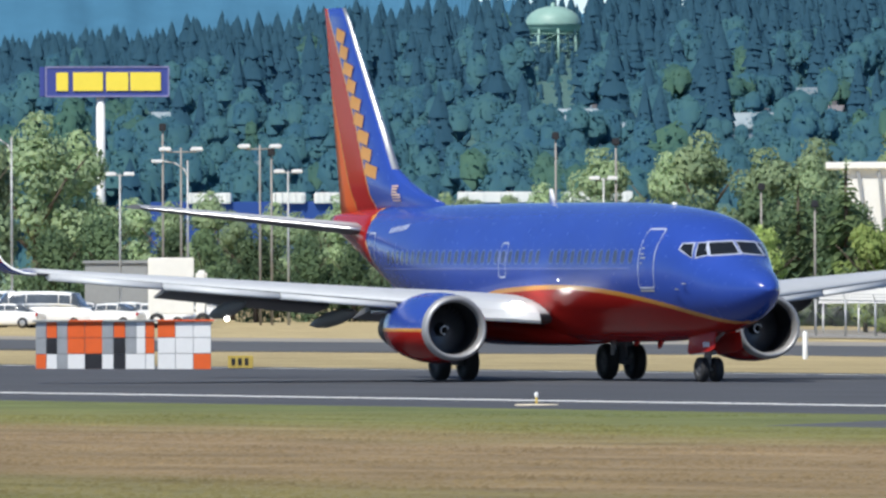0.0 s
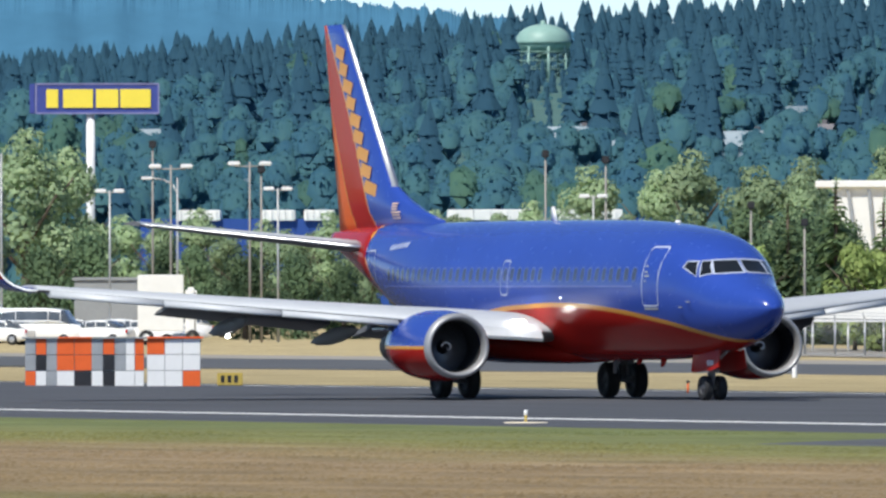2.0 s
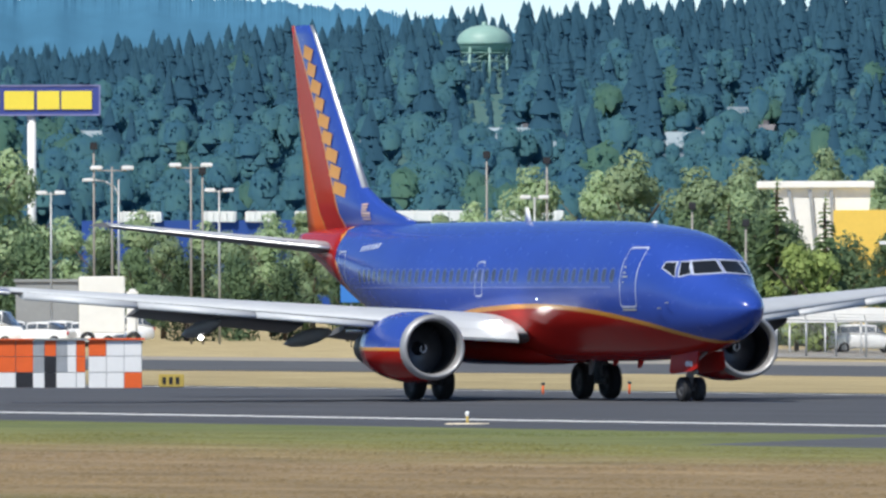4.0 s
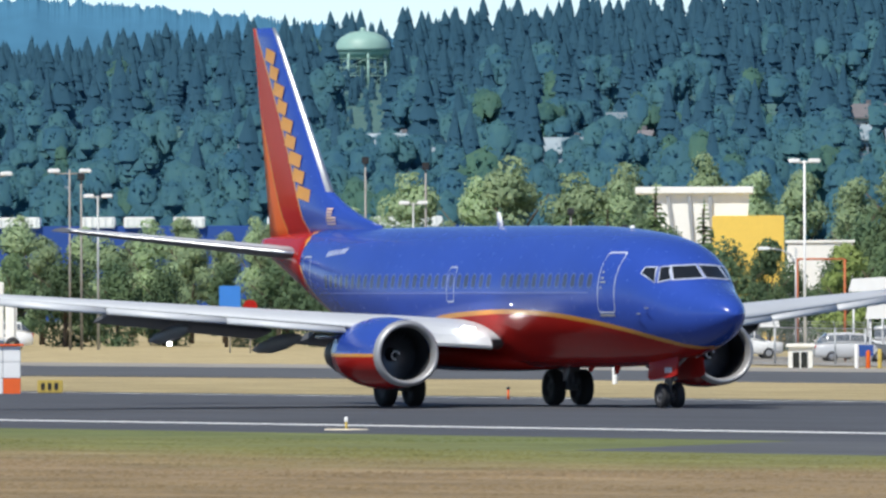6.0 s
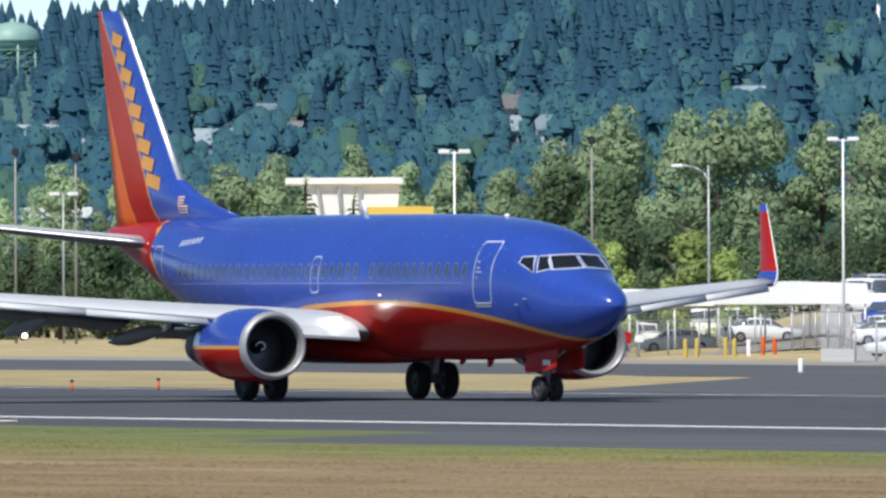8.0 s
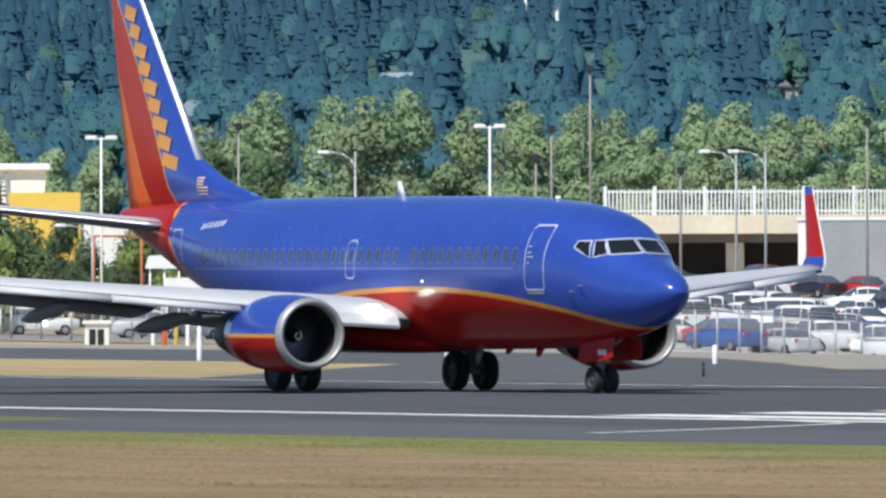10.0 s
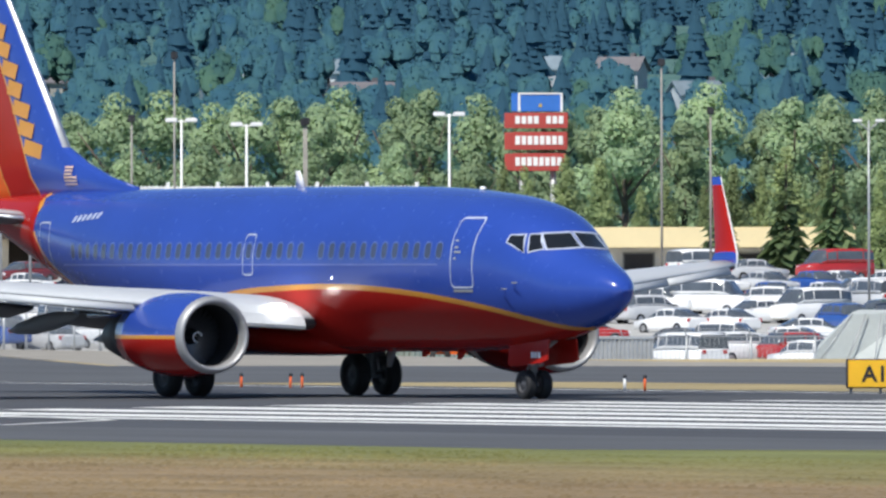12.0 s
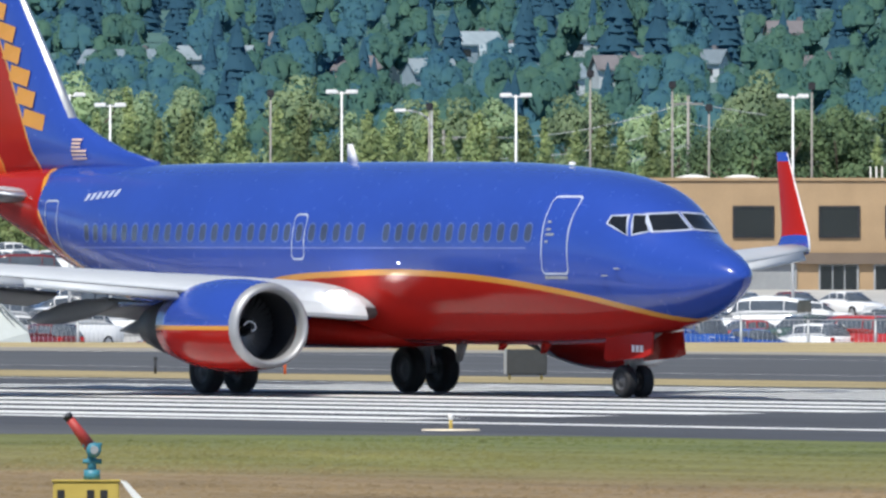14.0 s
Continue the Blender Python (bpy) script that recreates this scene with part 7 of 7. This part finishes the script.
    for x, w, z0, z1 in ((-12.3, 0.6, 1.15, 1.4), (-13.0, 1.25, 1.02, 1.6), (-14.2, 1.80, 0.98, 2.0), (-17, 2.1, 0.98, 2.2), (-19.5, 1.9, 1.1, 2.1), (-21.2, 1.2, 1.4, 1.7)):
        rings.append([(x, w * math.copysign(abs(math.cos(a)) ** 0.7, math.cos(a)), (z0 + z1) / 2 + (z1 - z0) / 2 * math.copysign(abs(math.sin(a)) ** 0.8, math.sin(a))) for a in [2 * math.pi * k / 28 for k in range(28)]])
    loft(bm, rings)
    bmesh.ops.recalc_face_normals(bm, faces=bm.faces)
    for f in bm.faces:
        f.material_index = 1 if f.calc_center_median().z < 1.75 else 0
    part("wing_fairing", bm, [BLUE, RED], air, "blue and red fairing where wing meets hull")
    # landing gear
    bm = bmesh.new()
    rod(bm, (-3.95, 0, 1.5), (-4.0, 0, 0.62), 0.085)
    rod(bm, (-4.0, 0, 0.7), (-4.0, 0, 0.36), 0.06)
    rod(bm, (-4.0, -0.2, 0.35), (-4.0, 0.2, 0.35), 0.05)
    rod(bm, (-3.9, 0, 1.0), (-2.8, 0, 1.45), 0.045)
    rod(bm, (-4.12, 0, 0.95), (-4.3, 0, 0.66), 0.03)
    rod(bm, (-4.3, 0, 0.66), (-4.1, 0, 0.42), 0.03)
    part("nose_strut", bm, STEEL, air, "grey steel nose gear strut")
    for y in (-0.1, 0.1):
        bm = bmesh.new()
        spin(bm, [(0.05, 0.002), (0.06, 0.05), (0.0, 0.07), (-0.06, 0.06)], (-3.86, y, 0.82), 12)
        part("taxi_light", bm, LIP, air, "taxi light on the strut")
    wheels = []
    for y in (-0.215, 0.215):
        wheels.append((build_wheel(air, -4.0, y, 0.345, 0.345, 0.24), 0.345))
    for side in (-1, 1):
        bm = bmesh.new()
        vs = [(-4.45, 1.28), (-2.62, 1.42), (-2.62, 0.93), (-2.9, 0.86), (-4.3, 0.77), (-4.45, 0.84)]
        for yy in (0.36, 0.40):
            bm.faces.new([bm.verts.new((x, side * (yy - (1.3 - z) * -0.12), z)) for x, z in vs])
        fs = list(bm.faces)
        a, b = list(fs[0].verts), list(fs[1].verts)
        for k in range(6):
            bm.faces.new((a[k], b[k], b[(k + 1) % 6], a[(k + 1) % 6]))
        bmesh.ops.recalc_face_normals(bm, faces=bm.faces)
        gd = part("nose_gear_door", bm, RED, air, "red nose gear door")
        bm = bmesh.new()
        for k in range(3):
            box(bm, -3.35 + 0.16 * k, -3.25 + 0.16 * k, side * 0.445 - 0.01, side * 0.445 + 0.01, 0.98, 1.12)
        part("fleet_number_bars", bm, WHITE, gd, "pale bars on the door")
        bm = bmesh.new()
        sy = side * 2.6
        rod(bm, (-16.3, sy * 0.98, 1.75), (-16.45, sy, 0.5), 0.115)
        rod(bm, (-16.45, sy - 0.45, 0.5), (-16.45, sy + 0.45, 0.5), 0.08)
        rod(bm, (-16.4, sy, 0.95), (-16.2, sy * 0.45, 1.5), 0.06)
        rod(bm, (-16.25, sy + 0.02, 1.1), (-16.1, sy + 0.02, 0.62), 0.035)
        rod(bm, (-16.62, sy, 1.1), (-16.8, sy, 0.8), 0.04)
        rod(bm, (-16.8, sy, 0.8), (-16.55, sy, 0.55), 0.04)
        part("main_strut", bm, STEEL, air, "grey steel main gear leg")
        bm = bmesh.new()
        box(bm, -16.95, -16.0, sy + side * 0.16 - 0.02, sy + side * 0.16 + 0.02, 0.95, 1.75, 0.015)
        part("gear_door", bm, SHADEGREY, air, "grey main gear door")
        for dy in (-0.43, 0.43):
            wheels.append((build_wheel(air, -16.45, sy + dy, 0.51, 0.51, 0.37), 0.51))
    # antennas, beacon, probes
    bm = bmesh.new()
    loft(bm, [[(-15.05, -0.03, 5.0), (-15.5, -0.012, 5.0), (-15.5, 0.012, 5.0), (-15.05, 0.03, 5.0)], [(-15.32, -0.012, 5.46), (-15.52, -0.008, 5.46), (-15.52, 0.008, 5.46), (-15.32, 0.012, 5.46)]])
    part("blade_antenna", bm, WHITE, air, "pale blade antenna on the roof")
    for x, z0, z1 in ((-10.6, 1.15, 0.72), (-7.2, 1.15, 0.92), (-8.9, 1.15, 0.98)):
        bm = bmesh.new()
        loft(bm, [[(x, -0.03, z0), (x - 0.42, -0.015, z0), (x - 0.42, 0.015, z0), (x, 0.03, z0)], [(x - 0.25, -0.012, z1), (x - 0.45, -0.008, z1), (x - 0.45, 0.008, z1), (x - 0.25, 0.012, z1)]])
        part("belly_antenna", bm, RED if z1 > 0.8 else SHADEGREY, air, "blade antenna under the belly")
    bm = bmesh.new()
    for x in (-9.6, -20, -6.4):
        spin(bm, [(4.97, 0.08), (5.02, 0.07), (5.035, 0.035), (5.04, 0.002)], (x, 0, 0.0), 12, axis="z")
    part("roof_beacon", bm, WHITE, air, "small domes along the roof")
    for side in (-1, 1):
        bm = bmesh.new()
        for x, z in ((-2.55, 2.75), (-2.9, 2.6)):
            p = skin(x, z, side, 0.0)
            rod(bm, p, (p[0] + 0.02, p[1] + side * 0.10, p[2]), 0.02, n=6)
            rod(bm, (p[0] - 0.03, p[1] + side * 0.10, p[2]), (p[0] + 0.22, p[1] + side * 0.10, p[2]), 0.012, n=6)
        part("pitot_probe", bm, STEEL, air, "small metal probe")
        bm = bmesh.new()
        p = skin(-10.4, 2.86, side, 0.0)
        spin(bm, [(-0.04, 0.016), (0.02, 0.016), (0.03, 0.002)], (p[0], p[1] + side * 0.02, p[2]), 10)
        part("wing_inspection_light", bm, LENS, air, "small lit inspection light on the hull")
    return air, wheels, fans


COCKPIT = [[(-2.99, 3.70), (-2.97, 3.87), (-2.63, 3.88), (-2.42, 3.46)], [(-2.56, 3.88), (-2.36, 3.89), (-2.04, 3.54), (-2.33, 3.46)]]
airliner, WHEELS, FANS = build_airliner()


# ---- what moves ----
ROLL = [
 (0, -432.237, 192.823, -1.427), (0.5, -432.045, 192.810, -1.371), (1, -431.787, 192.770, -1.318),
 (1.5, -431.477, 192.735, -1.260), (2, -431.131, 192.706, -1.205), (2.5, -430.742, 192.693, -1.153),
 (3, -430.235, 192.676, -1.008), (3.2, -430.030, 192.676, -0.971), (5.3, -426.353, 193.132, -0.433),
 (5.5, -425.645, 193.134, -0.415), (6, -423.447, 193.117, -0.276), (6.5, -420.693, 193.069, -0.008),
 (7, -417.453, 193.064, 0.214), (7.2, -415.966, 193.061, 0.248), (9.3, -394.968, 193.067, 0.137),
 (9.5, -392.319, 193.068, 0.133), (10, -385.458, 193.054, 0.149), (10.5, -377.846, 193.035, 0.221),
 (11, -369.560, 192.982, 0.254), (11.5, -360.541, 192.910, 0.309), (12, -350.920, 192.883, 0.270),
 (12.5, -340.693, 192.870, 0.177), (13, -329.879, 192.883, 0.040), (13.5, -318.508, 192.923, -0.178),
 (14, -306.524, 192.945, -0.358)]


def motions():
    walk(airliner, [(t, pose(x, y, 0.155, 0, 0, a) @ pose(16.45, 0, 0)) for t, x, y, a in ROLL])
    steps = [k / 30 for k in range(421)]
    table = [(t, x) for t, x, y, a in ROLL]
    for wheel, r in WHEELS:
        home, turn, rows, last = wheel.matrix_basis.translation.copy(), 0.0, [(0, pose(*wheel.matrix_basis.translation))], -432.237
        for t in steps[1:]:
            x = smooth_at(t, table)
            turn += min(80.0, math.degrees((x - last) / r))
            last = x
            rows.append((t, pose(*home, 0, turn % 360, 0)))
        walk(wheel, rows)
    for fan in FANS:
        home = fan.matrix_basis.translation.copy()
        walk(fan, [(t, pose(*home, (70 * k) % 360, 0, 0)) for k, t in enumerate(steps)])


motions()
